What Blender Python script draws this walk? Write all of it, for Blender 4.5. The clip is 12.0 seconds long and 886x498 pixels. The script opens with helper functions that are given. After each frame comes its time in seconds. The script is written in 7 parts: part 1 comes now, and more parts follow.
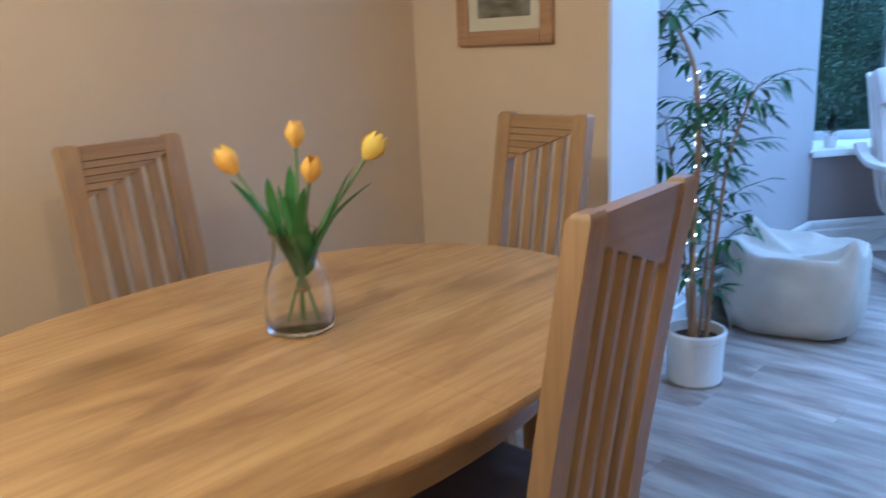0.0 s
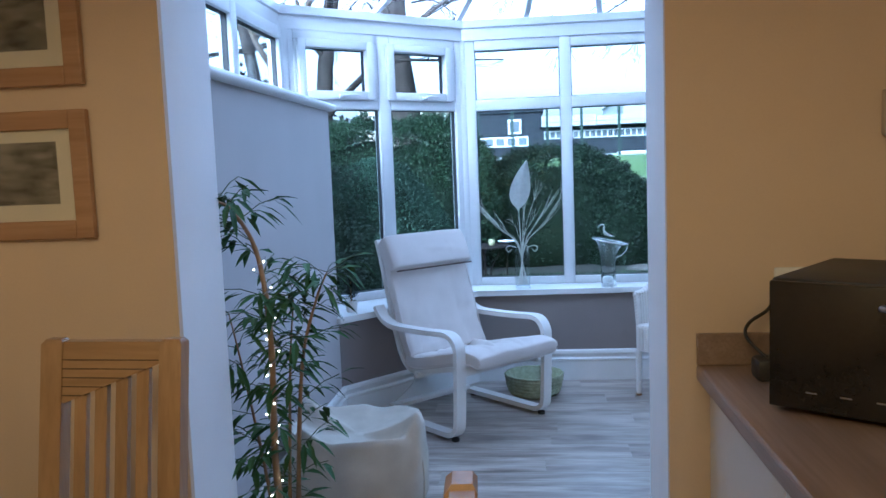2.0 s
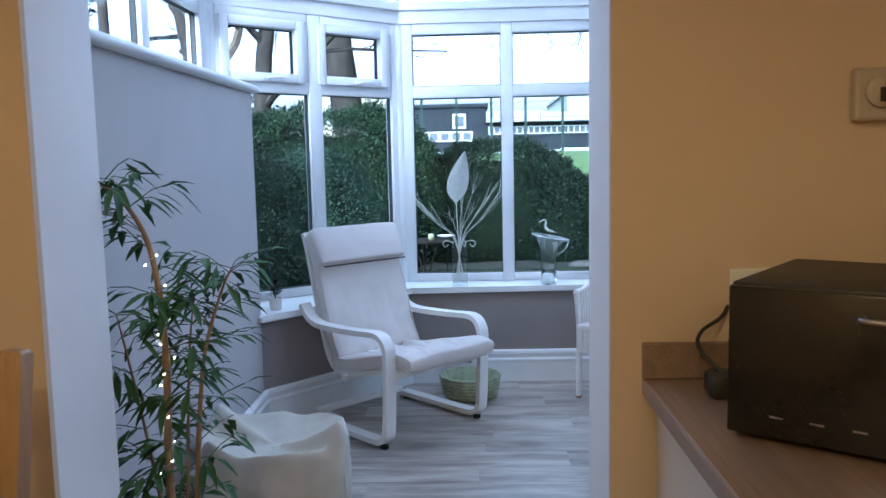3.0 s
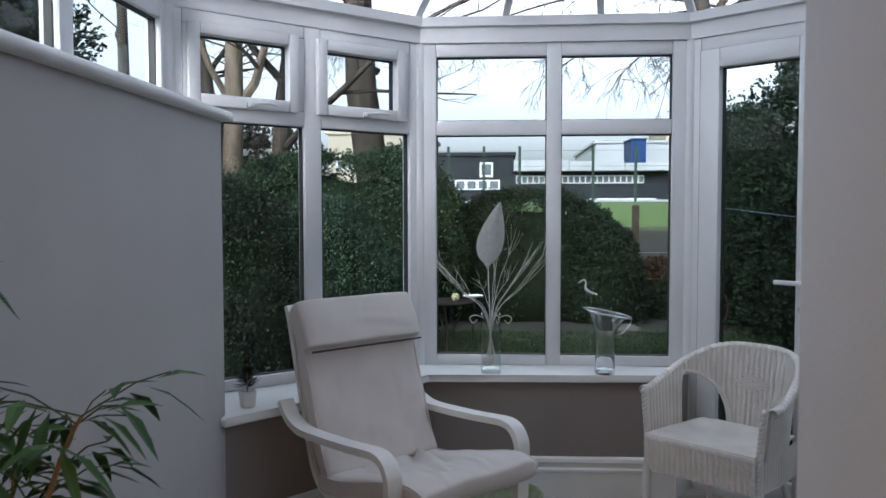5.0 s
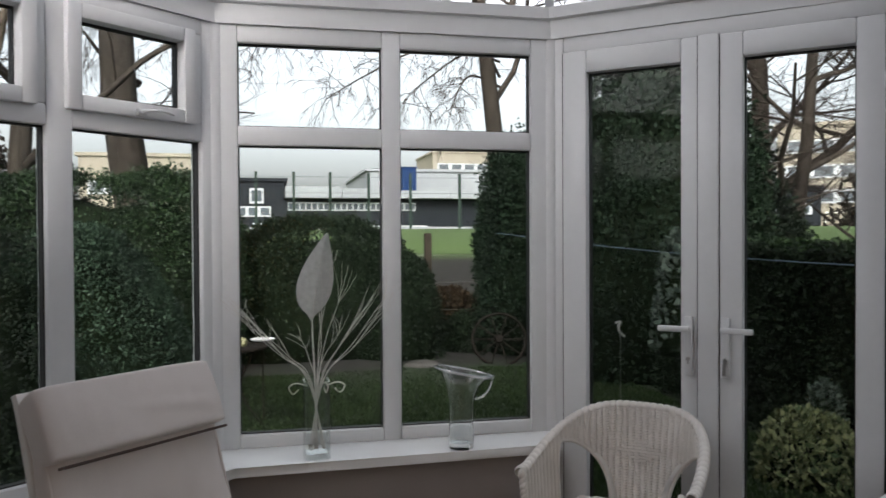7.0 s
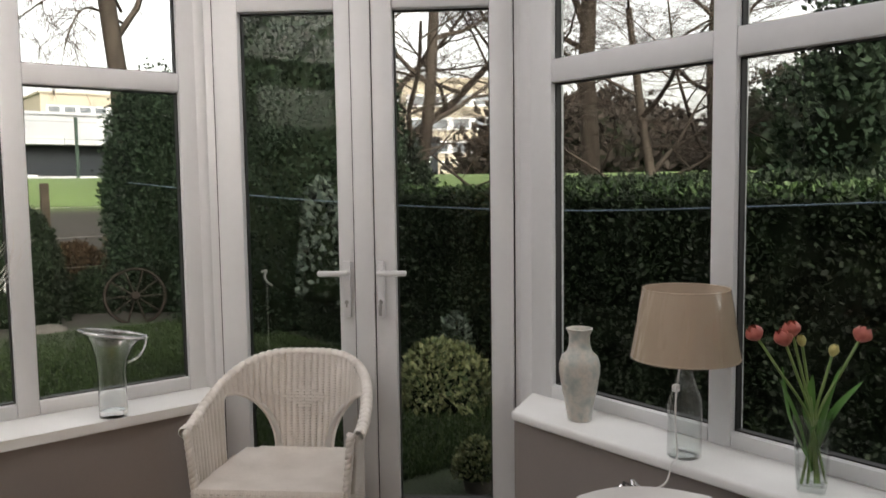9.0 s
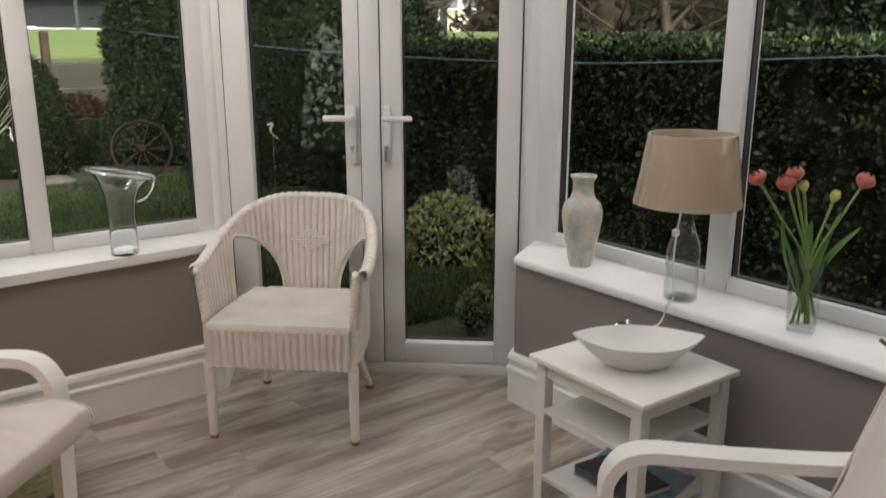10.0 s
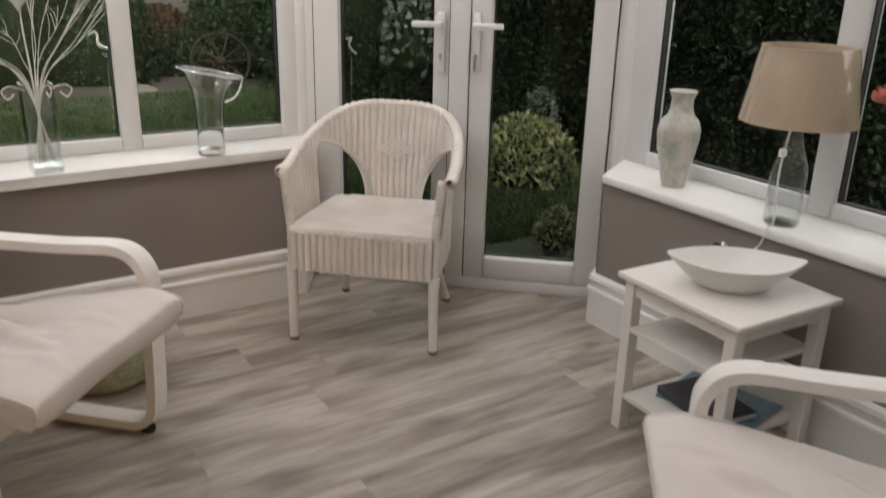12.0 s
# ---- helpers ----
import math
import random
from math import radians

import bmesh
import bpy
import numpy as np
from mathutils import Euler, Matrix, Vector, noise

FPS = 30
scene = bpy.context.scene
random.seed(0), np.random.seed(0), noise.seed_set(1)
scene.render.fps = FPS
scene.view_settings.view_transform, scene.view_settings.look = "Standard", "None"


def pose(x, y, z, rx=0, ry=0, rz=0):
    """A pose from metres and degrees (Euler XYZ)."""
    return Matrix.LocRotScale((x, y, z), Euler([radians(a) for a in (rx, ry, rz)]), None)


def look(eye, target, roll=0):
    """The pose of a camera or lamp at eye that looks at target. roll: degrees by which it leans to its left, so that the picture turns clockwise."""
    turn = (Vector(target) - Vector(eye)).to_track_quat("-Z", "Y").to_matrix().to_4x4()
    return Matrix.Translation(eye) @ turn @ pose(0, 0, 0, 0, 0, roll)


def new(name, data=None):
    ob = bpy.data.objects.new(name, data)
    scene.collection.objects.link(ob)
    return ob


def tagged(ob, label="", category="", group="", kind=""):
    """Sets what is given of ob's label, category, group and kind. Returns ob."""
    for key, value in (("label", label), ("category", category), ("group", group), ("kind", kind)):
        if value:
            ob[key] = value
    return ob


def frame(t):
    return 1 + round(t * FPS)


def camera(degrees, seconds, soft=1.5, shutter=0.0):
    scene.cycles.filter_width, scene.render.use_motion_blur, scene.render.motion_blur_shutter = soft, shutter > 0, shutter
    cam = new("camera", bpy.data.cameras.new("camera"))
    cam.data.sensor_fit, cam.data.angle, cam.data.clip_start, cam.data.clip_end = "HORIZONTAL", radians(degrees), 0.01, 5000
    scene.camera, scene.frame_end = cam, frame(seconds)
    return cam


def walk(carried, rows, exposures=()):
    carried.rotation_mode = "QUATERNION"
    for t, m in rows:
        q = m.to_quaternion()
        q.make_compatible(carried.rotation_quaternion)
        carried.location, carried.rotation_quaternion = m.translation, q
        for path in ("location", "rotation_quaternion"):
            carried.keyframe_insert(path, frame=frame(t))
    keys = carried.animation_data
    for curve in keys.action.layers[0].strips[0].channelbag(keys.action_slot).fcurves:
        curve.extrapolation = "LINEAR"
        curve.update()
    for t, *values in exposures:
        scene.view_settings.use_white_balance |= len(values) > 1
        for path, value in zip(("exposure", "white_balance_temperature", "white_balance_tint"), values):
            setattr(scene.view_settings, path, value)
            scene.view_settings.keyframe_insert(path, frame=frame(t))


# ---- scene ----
cam = camera(57.61, 12.0, shutter=0.35)
PATH = [
    (0, (0.022, -0.051, 1.275), (-1.308, 1.356, 0.773), -2.7),
    (0.5, (-0.107, 0.087, 1.303), (-1.187, 1.716, 0.880), -1.5),
    (1, (-0.215, 0.162, 1.333), (-0.977, 1.982, 1.005), -1.2),
    (1.5, (-0.352, 0.204, 1.367), (-0.729, 2.152, 1.115), -2.3),
    (2, (-0.434, 0.215, 1.388), (-0.649, 2.194, 1.192), -2.2),
    (2.5, (-0.437, 0.270, 1.380), (-0.595, 2.253, 1.176), -2.2),
    (3, (-0.396, 0.480, 1.362), (-0.473, 2.467, 1.148), -1.2),
    (4.8, (-0.435, 1.433, 1.367), (-0.549, 3.427, 1.263), -0.5),
    (5, (-0.451, 1.532, 1.387), (-0.588, 3.525, 1.291), -0.1),
    (5.5, (-0.529, 1.771, 1.377), (-0.616, 3.767, 1.290), -0.6),
    (6, (-0.629, 2.039, 1.410), (-0.435, 4.029, 1.337), -1.8),
    (6.5, (-0.621, 2.292, 1.425), (-0.286, 4.263, 1.373), -1.7),
    (7, (-0.660, 2.438, 1.411), (-0.233, 4.391, 1.380), -0.3),
    (7.5, (-0.712, 2.504, 1.413), (-0.006, 4.375, 1.382), -0.2),
    (7.7, (-0.754, 2.515, 1.398), (0.102, 4.322, 1.388), -0.4),
    (9.3, (-0.718, 2.511, 1.408), (0.519, 4.064, 1.167), -0.3),
    (9.5, (-0.716, 2.507, 1.390), (0.506, 4.057, 1.066), -0.1),
    (10, (-0.732, 2.492, 1.347), (0.441, 4.032, 0.848), 0.1),
    (10.5, (-0.755, 2.475, 1.306), (0.360, 4.003, 0.656), 0.8),
    (11, (-0.769, 2.451, 1.261), (0.289, 3.974, 0.510), 1.8),
    (11.5, (-0.803, 2.459, 1.239), (0.217, 3.990, 0.453), 2.6),
    (12, (-0.768, 2.556, 1.278), (0.246, 4.144, 0.608), 1.5),
]
walk(cam, [(t, look(eye, target, roll)) for t, eye, target, roll in PATH],
     exposures=[(0, 4.0, 3700, 5), (0.5, 3.85, 3950, 6), (1.0, 3.65, 4080, 6), (2.0, 3.25, 4250, 7), (3.2, 3.3, 4700, 8), (4.8, 2.4, 5600, 10), (7.0, 2.1, 6500, 13), (9.5, 2.9, 7400, 15), (12, 3.1, 7500, 15)])

# ---- light ----
world = bpy.data.worlds.new("world")
scene.world = world
world.use_nodes = True
wt = world.node_tree
sky = wt.nodes.new("ShaderNodeTexSky")
sky.sky_type = "NISHITA"
sky.sun_disc = False
sky.sun_elevation, sky.sun_rotation = radians(28), radians(200)
sky.air_density, sky.dust_density, sky.ozone_density = 1.0, 6.0, 1.0
grey = wt.nodes.new("ShaderNodeHueSaturation")
grey.inputs["Saturation"].default_value = 0.22
wt.links.new(sky.outputs[0], grey.inputs["Color"])
wt.links.new(grey.outputs[0], wt.nodes["Background"].inputs["Color"])
wt.nodes["Background"].inputs["Strength"].default_value = 0.12
sun_data = bpy.data.lights.new("sun", "SUN")
sun_data.energy, sun_data.angle, sun_data.color = 0.5, radians(25), (1, 0.97, 0.93)
sun = new("sun", sun_data)
sun.matrix_world = look((0, 0, 20), (3.5, 10.3, 14.2))


# ---- materials ----
def nodes_of(name):
    m = bpy.data.materials.new(name)
    m.use_nodes = True
    t = m.node_tree
    return m, t, t.nodes["Principled BSDF"]


def add(t, kind, **values):
    n = t.nodes.new("ShaderNode" + kind)
    for k, v in values.items():
        n.inputs[k.replace("_", " ")].default_value = v
    return n


def mixed(t, a, b, fac):
    n = t.nodes.new("ShaderNodeMix")
    n.data_type = "RGBA"
    for i, v in ((6, a), (7, b)):
        if isinstance(v, tuple):
            n.inputs[i].default_value = (*v, 1)
        else:
            t.links.new(v, n.inputs[i])
    if isinstance(fac, float):
        n.inputs[0].default_value = fac
    else:
        t.links.new(fac, n.inputs[0])
    return n.outputs[2]


def coords(t, scale, shift=False):
    c = t.nodes.new("ShaderNodeTexCoord")
    m = t.nodes.new("ShaderNodeMapping")
    m.inputs["Scale"].default_value = scale
    t.links.new(c.outputs["Object"], m.inputs["Vector"])
    if shift:
        info = t.nodes.new("ShaderNodeObjectInfo")
        k = t.nodes.new("ShaderNodeMath")
        k.operation = "MULTIPLY"
        k.inputs[1].default_value = 60.0
        t.links.new(info.outputs["Random"], k.inputs[0])
        t.links.new(k.outputs[0], m.inputs["Location"])
    return m.outputs[0]


def ramp(t, value, lo, hi):
    n = t.nodes.new("ShaderNodeMapRange")
    n.inputs["From Min"].default_value, n.inputs["From Max"].default_value = lo, hi
    t.links.new(value, n.inputs["Value"])
    return n.outputs[0]


def surface(name, c1, c2, scale=6.0, rough=0.5, fine=90.0, bump=0.05, metal=0.0, stretch=(1, 1, 1), random_tint=0.0, island=0.0, coat=0.0, sheen=0.0):
    """Two colours mixed by broad clouds and fine grain, with relief."""
    m, t, b = nodes_of(name)
    v = coords(t, stretch)
    broad = add(t, "TexNoise", Scale=scale, Detail=5.0)
    grain = add(t, "TexNoise", Scale=fine, Detail=4.0)
    for n in (broad, grain):
        t.links.new(v, n.inputs["Vector"])
    both = t.nodes.new("ShaderNodeMath")
    both.operation = "MULTIPLY_ADD"
    both.inputs[1].default_value = 0.35
    t.links.new(grain.outputs[0], both.inputs[0])
    t.links.new(broad.outputs[0], both.inputs[2])
    c = mixed(t, c1, c2, ramp(t, both.outputs[0], 0.45, 0.9))
    if random_tint or island:
        if island:
            info = t.nodes.new("ShaderNodeNewGeometry")
            r = ramp(t, info.outputs["Random Per Island"], 0, 1)
        else:
            info = t.nodes.new("ShaderNodeObjectInfo")
            r = ramp(t, info.outputs["Random"], 0, 1)
        hsv = add(t, "HueSaturation")
        mul = t.nodes.new("ShaderNodeMapRange")
        mul.inputs["To Min"].default_value, mul.inputs["To Max"].default_value = 1 - max(random_tint, island), 1 + max(random_tint, island)
        t.links.new(r, mul.inputs["Value"])
        t.links.new(mul.outputs[0], hsv.inputs["Value"])
        t.links.new(c, hsv.inputs["Color"])
        c = hsv.outputs[0]
    t.links.new(c, b.inputs["Base Color"])
    rr = t.nodes.new("ShaderNodeMapRange")
    rr.inputs["To Min"].default_value, rr.inputs["To Max"].default_value = rough * 0.85, min(1, rough * 1.15)
    t.links.new(broad.outputs[0], rr.inputs["Value"])
    t.links.new(rr.outputs[0], b.inputs["Roughness"])
    b.inputs["Metallic"].default_value = metal
    b.inputs["Coat Weight"].default_value = coat
    b.inputs["Sheen Weight"].default_value = sheen
    if bump:
        bp = add(t, "Bump", Strength=bump, Distance=0.01)
        t.links.new(grain.outputs[0], bp.inputs["Height"])
        t.links.new(bp.outputs[0], b.inputs["Normal"])
    return m


def wood(name, dark, mid, light, axis=0, rough=0.4, size=1.0, shift=False, tint=0.0, knots=True, coat=0.0, along=0.8, lo=0.28, hi=0.72):
    """Grain drawn out along one axis, with rings, pores and knots."""
    m, t, b = nodes_of(name)
    s = [9.0 * size, 9.0 * size, 9.0 * size]
    s[axis] = along * size
    v = coords(t, tuple(s), shift)
    cloud = add(t, "TexNoise", Scale=1.1, Detail=6.0, Roughness=0.62, Distortion=0.4)
    s2 = [90.0 * size, 90.0 * size, 90.0 * size]
    s2[axis] = 3.0 * size
    v2 = coords(t, tuple(s2), shift)
    pores = add(t, "TexNoise", Scale=1.0, Detail=3.0)
    t.links.new(v, cloud.inputs["Vector"])
    t.links.new(v2, pores.inputs["Vector"])
    c = mixed(t, dark, mid, ramp(t, cloud.outputs[0], lo, 0.5))
    c = mixed(t, c, light, ramp(t, cloud.outputs[0], 0.5, hi))
    f = t.nodes.new("ShaderNodeMath")
    f.operation = "MULTIPLY"
    f.inputs[1].default_value = 0.45
    t.links.new(ramp(t, pores.outputs[0], 0.42, 0.72), f.inputs[0])
    c = mixed(t, c, dark, f.outputs[0])
    if knots:
        s3 = [3.4 * size] * 3
        s3[axis] = 1.5 * size
        v3 = coords(t, tuple(s3), shift)
        vor = add(t, "TexVoronoi", Scale=1.0)
        t.links.new(v3, vor.inputs["Vector"])
        k = t.nodes.new("ShaderNodeMapRange")
        k.inputs["From Min"].default_value, k.inputs["From Max"].default_value = 0.03, 0.22
        k.inputs["To Min"].default_value, k.inputs["To Max"].default_value = 0.75, 0.0
        t.links.new(vor.outputs["Distance"], k.inputs["Value"])
        c = mixed(t, c, tuple(x * 0.6 for x in dark), k.outputs[0])
    if tint:
        info = t.nodes.new("ShaderNodeObjectInfo")
        hsv = add(t, "HueSaturation")
        mul = t.nodes.new("ShaderNodeMapRange")
        mul.inputs["To Min"].default_value, mul.inputs["To Max"].default_value = 1 - tint, 1 + tint
        t.links.new(info.outputs["Random"], mul.inputs["Value"])
        t.links.new(mul.outputs[0], hsv.inputs["Value"])
        t.links.new(c, hsv.inputs["Color"])
        c = hsv.outputs[0]
    t.links.new(c, b.inputs["Base Color"])
    rr = t.nodes.new("ShaderNodeMapRange")
    rr.inputs["To Min"].default_value, rr.inputs["To Max"].default_value = rough * 0.8, min(1, rough * 1.25)
    t.links.new(cloud.outputs[0], rr.inputs["Value"])
    t.links.new(rr.outputs[0], b.inputs["Roughness"])
    b.inputs["Coat Weight"].default_value = coat
    bp = add(t, "Bump", Strength=0.12, Distance=0.002)
    t.links.new(pores.outputs[0], bp.inputs["Height"])
    t.links.new(bp.outputs[0], b.inputs["Normal"])
    return m


def pane_glass(name, tint=(0.80, 0.825, 0.82), base=0.008, edge=0.55, sharp=5.0):
    """A thin pane: straight through without bending, tinted to dim the view, with a mirror's gloss by Fresnel."""
    m = bpy.data.materials.new(name)
    m.use_nodes = True
    t = m.node_tree
    t.nodes.remove(t.nodes["Principled BSDF"])
    out = t.nodes["Material Output"]
    clear = add(t, "BsdfTransparent", Color=(*tint, 1))
    gloss = add(t, "BsdfGlossy", Roughness=0.01)
    face = add(t, "LayerWeight", Blend=0.5)
    power = t.nodes.new("ShaderNodeMath")
    power.operation = "POWER"
    power.inputs[1].default_value = sharp
    t.links.new(face.outputs["Facing"], power.inputs[0])
    scale = t.nodes.new("ShaderNodeMapRange")
    scale.inputs["To Min"].default_value, scale.inputs["To Max"].default_value = base, edge
    t.links.new(power.outputs[0], scale.inputs["Value"])
    mix = t.nodes.new("ShaderNodeMixShader")
    t.links.new(scale.outputs[0], mix.inputs[0])
    t.links.new(clear.outputs[0], mix.inputs[1])
    t.links.new(gloss.outputs[0], mix.inputs[2])
    t.links.new(mix.outputs[0], out.inputs["Surface"])
    return m


def solid_glass(name, color=(1, 1, 1), rough=0.0):
    m, t, b = nodes_of(name)
    b.inputs["Base Color"].default_value = (*color, 1)
    b.inputs["Transmission Weight"].default_value = 1.0
    b.inputs["Roughness"].default_value = rough
    b.inputs["IOR"].default_value = 1.47
    return m


def glow(name, color, strength):
    m, t, b = nodes_of(name)
    b.inputs["Emission Color"].default_value = (*color, 1)
    b.inputs["Emission Strength"].default_value = strength
    return m


def leaf(name, c1, c2, rough=0.5, translucent=0.25):
    m, t, b = nodes_of(name)
    info = t.nodes.new("ShaderNodeNewGeometry")
    v = coords(t, (1, 1, 1))
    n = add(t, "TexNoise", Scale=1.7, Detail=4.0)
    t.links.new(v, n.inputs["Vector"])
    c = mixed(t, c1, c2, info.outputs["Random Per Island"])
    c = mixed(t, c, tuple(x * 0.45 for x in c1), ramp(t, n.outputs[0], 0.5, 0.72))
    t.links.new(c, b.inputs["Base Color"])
    b.inputs["Roughness"].default_value = rough
    b.inputs["Specular IOR Level"].default_value = 0.13
    return m


upvc = surface("white_upvc", (0.60, 0.605, 0.61), (0.655, 0.66, 0.665), 3, 0.32, 40, 0.01)
white_paint = surface("white_gloss_paint", (0.74, 0.74, 0.73), (0.80, 0.80, 0.79), 5, 0.38, 120, 0.03)
reveal_paint = surface("white_wall_paint", (0.82, 0.82, 0.83), (0.86, 0.86, 0.87), 4, 0.75, 160, 0.06)
taupe = surface("taupe_wall_paint", (0.225, 0.195, 0.185), (0.255, 0.222, 0.21), 3, 0.7, 180, 0.06)
pale_wall = surface("pale_grey_wall_paint", (0.43, 0.41, 0.405), (0.465, 0.445, 0.44), 3, 0.75, 180, 0.06)
beige_wall = surface("beige_wall_paint", (0.60, 0.475, 0.335), (0.64, 0.515, 0.37), 3, 0.8, 160, 0.06)
ceiling_paint = surface("ceiling_paint", (0.78, 0.77, 0.75), (0.82, 0.81, 0.79), 4, 0.9, 120, 0.05)
brick_out = surface("outer_render", (0.36, 0.25, 0.20), (0.45, 0.33, 0.27), 9, 0.9, 60, 0.3)
gasket = surface("black_rubber", (0.012, 0.012, 0.013), (0.02, 0.02, 0.02), 8, 0.6)
oak = wood("light_oak", (0.22, 0.135, 0.06), (0.35, 0.22, 0.098), (0.43, 0.28, 0.135), 2, 0.38, 1.0, tint=0.06, knots=False, coat=0.15)
oak_x = wood("light_oak_rail", (0.22, 0.135, 0.06), (0.35, 0.22, 0.098), (0.43, 0.28, 0.135), 0, 0.38, 1.0, knots=False, coat=0.15)
oak_top = wood("oak_table_top", (0.28, 0.150, 0.045), (0.50, 0.305, 0.095), (0.62, 0.395, 0.140), 0, 0.34, 0.9, knots=True, coat=0.2, along=2.4, lo=0.34, hi=0.68)
grey_oak = wood("grey_oak_plank", (0.205, 0.170, 0.142), (0.36, 0.32, 0.278), (0.52, 0.48, 0.43), 0, 0.34, 1.15, shift=True, tint=0.16, along=1.5, lo=0.36, hi=0.66)
worktop_wood = wood("brown_laminate", (0.17, 0.115, 0.08), (0.25, 0.175, 0.125), (0.33, 0.24, 0.18), 1, 0.35, 1.4, knots=False)
cream_door = surface("cream_cupboard", (0.62, 0.58, 0.52), (0.66, 0.62, 0.56), 4, 0.4, 80, 0.02)
cushion = surface("pale_linen_cushion", (0.58, 0.535, 0.505), (0.66, 0.61, 0.58), 4, 0.9, 420, 0.25, sheen=0.2)
brown_seat = surface("dark_seat_fabric", (0.05, 0.035, 0.03), (0.085, 0.06, 0.05), 5, 0.9, 300, 0.2)
canvas = surface("cream_canvas", (0.45, 0.415, 0.35), (0.58, 0.54, 0.46), 7, 0.92, 340, 0.35)
wicker = surface("white_wicker", (0.58, 0.54, 0.495), (0.72, 0.68, 0.635), 9, 0.5, 160, 0.15)
white_wood = surface("white_painted_wood", (0.70, 0.68, 0.65), (0.77, 0.75, 0.72), 7, 0.42, 90, 0.03)
black_gloss = surface("black_enamel", (0.012, 0.011, 0.011), (0.022, 0.02, 0.018), 4, 0.22, 100, 0.01)
black_matt = surface("black_case", (0.018, 0.016, 0.014), (0.03, 0.027, 0.024), 5, 0.5, 200, 0.05)
chrome = surface("chrome", (0.6, 0.6, 0.6), (0.7, 0.7, 0.7), 5, 0.18, 50, 0, 1.0)
steel = surface("dull_steel", (0.35, 0.35, 0.34), (0.45, 0.44, 0.43), 5, 0.4, 50, 0.02, 1.0)
# default tint darkens the garden seen through the panes
window_glass = pane_glass("window_glass")
roof_glass = pane_glass("roof_glass", (0.97, 0.975, 0.98), 0.02, 0.3)
clear_glass = pane_glass("clear_glass", (0.965, 0.98, 0.975), 0.035, 0.9, 2.6)
thick_glass = solid_glass("thick_glass", (0.97, 0.99, 0.985))
bright_glass = pane_glass("polished_glass_edge", (0.9, 0.92, 0.92), 0.45, 0.95, 1.5)
water_glass = solid_glass("water", (0.96, 0.98, 0.97))
pot_white = surface("white_glazed_pot", (0.66, 0.65, 0.62), (0.74, 0.73, 0.70), 9, 0.35, 60, 0.04)
soil = surface("soil", (0.025, 0.018, 0.012), (0.06, 0.042, 0.03), 20, 0.95, 90, 0.6)
cane = surface("bamboo_cane", (0.20, 0.12, 0.055), (0.34, 0.22, 0.11), 12, 0.5, 70, 0.1)
bamboo_leaf = leaf("bamboo_leaf", (0.035, 0.085, 0.030), (0.075, 0.15, 0.055))
tulip_leaf = leaf("tulip_leaf", (0.07, 0.19, 0.045), (0.13, 0.27, 0.07), 0.4)
tulip_stem = surface("tulip_stem", (0.12, 0.22, 0.06), (0.22, 0.30, 0.10), 12, 0.45)
yellow_petal = surface("yellow_petal", (0.84, 0.44, 0.012), (0.90, 0.60, 0.03), 30, 0.45, 80, 0.05)
yellow_pale = surface("pale_yellow_petal", (0.84, 0.60, 0.03), (0.90, 0.70, 0.06), 30, 0.45, 80, 0.05)
red_petal = surface("dusky_red_petal", (0.36, 0.07, 0.06), (0.52, 0.16, 0.12), 40, 0.5, 80, 0.05)
bud_green = surface("green_bud", (0.42, 0.40, 0.13), (0.52, 0.46, 0.18), 30, 0.5)
candle_wax = surface("old_candle_wax", (0.16, 0.155, 0.08), (0.22, 0.21, 0.11), 30, 0.7)
shade_fabric = surface("beige_shade", (0.47, 0.375, 0.285), (0.53, 0.43, 0.335), 6, 0.75, 400, 0.12, stretch=(1, 1, 0.3))
film_wrap = pane_glass("clear_wrap", (0.96, 0.95, 0.93), 0.05, 0.6, 2.2)
pearl = surface("mother_of_pearl_vase", (0.62, 0.56, 0.49), (0.30, 0.34, 0.32), 26, 0.28, 60, 0.05)
bowl_white = surface("white_ceramic", (0.68, 0.67, 0.65), (0.73, 0.72, 0.70), 5, 0.3, 60, 0.01)
white_twig = surface("whitewashed_twig", (0.52, 0.50, 0.47), (0.68, 0.66, 0.63), 30, 0.8, 120, 0.2)
skeleton = surface("skeleton_leaf", (0.50, 0.50, 0.48), (0.62, 0.62, 0.60), 60, 0.8, 220, 0.3)
basket_green = surface("green_woven_basket", (0.25, 0.27, 0.16), (0.40, 0.42, 0.28), 40, 0.75, 120, 0.4)
frame_oak = wood("picture_frame_oak", (0.27, 0.15, 0.07), (0.38, 0.225, 0.11), (0.45, 0.28, 0.145), 0, 0.45, 1.4, knots=False)
mount_card = surface("cream_mount", (0.68, 0.61, 0.50), (0.72, 0.65, 0.54), 6, 0.9, 200, 0.02)
photo_dark = surface("dark_seascape_print", (0.035, 0.032, 0.028), (0.30, 0.27, 0.23), 14, 0.5, 90, 0.0, stretch=(1, 1, 3.2))
thermo = surface("beige_plastic", (0.44, 0.38, 0.31), (0.48, 0.42, 0.345), 6, 0.5)
bulb_glow = glow("fairy_light", (1.0, 0.78, 0.42), 3.0)
lamp_glow = glow("lamp_glow", (1.0, 0.62, 0.30), 1.0)
paper_blue = surface("blue_magazine", (0.10, 0.22, 0.30), (0.30, 0.42, 0.45), 12, 0.35)
paper_dark = surface("dark_book", (0.03, 0.035, 0.045), (0.06, 0.06, 0.07), 8, 0.4)
paper_white = surface("paper", (0.6, 0.6, 0.58), (0.68, 0.67, 0.65), 8, 0.7)
grass_mat = surface("lawn", (0.030, 0.060, 0.014), (0.075, 0.125, 0.030), 1.3, 0.95, 60, 0.5)
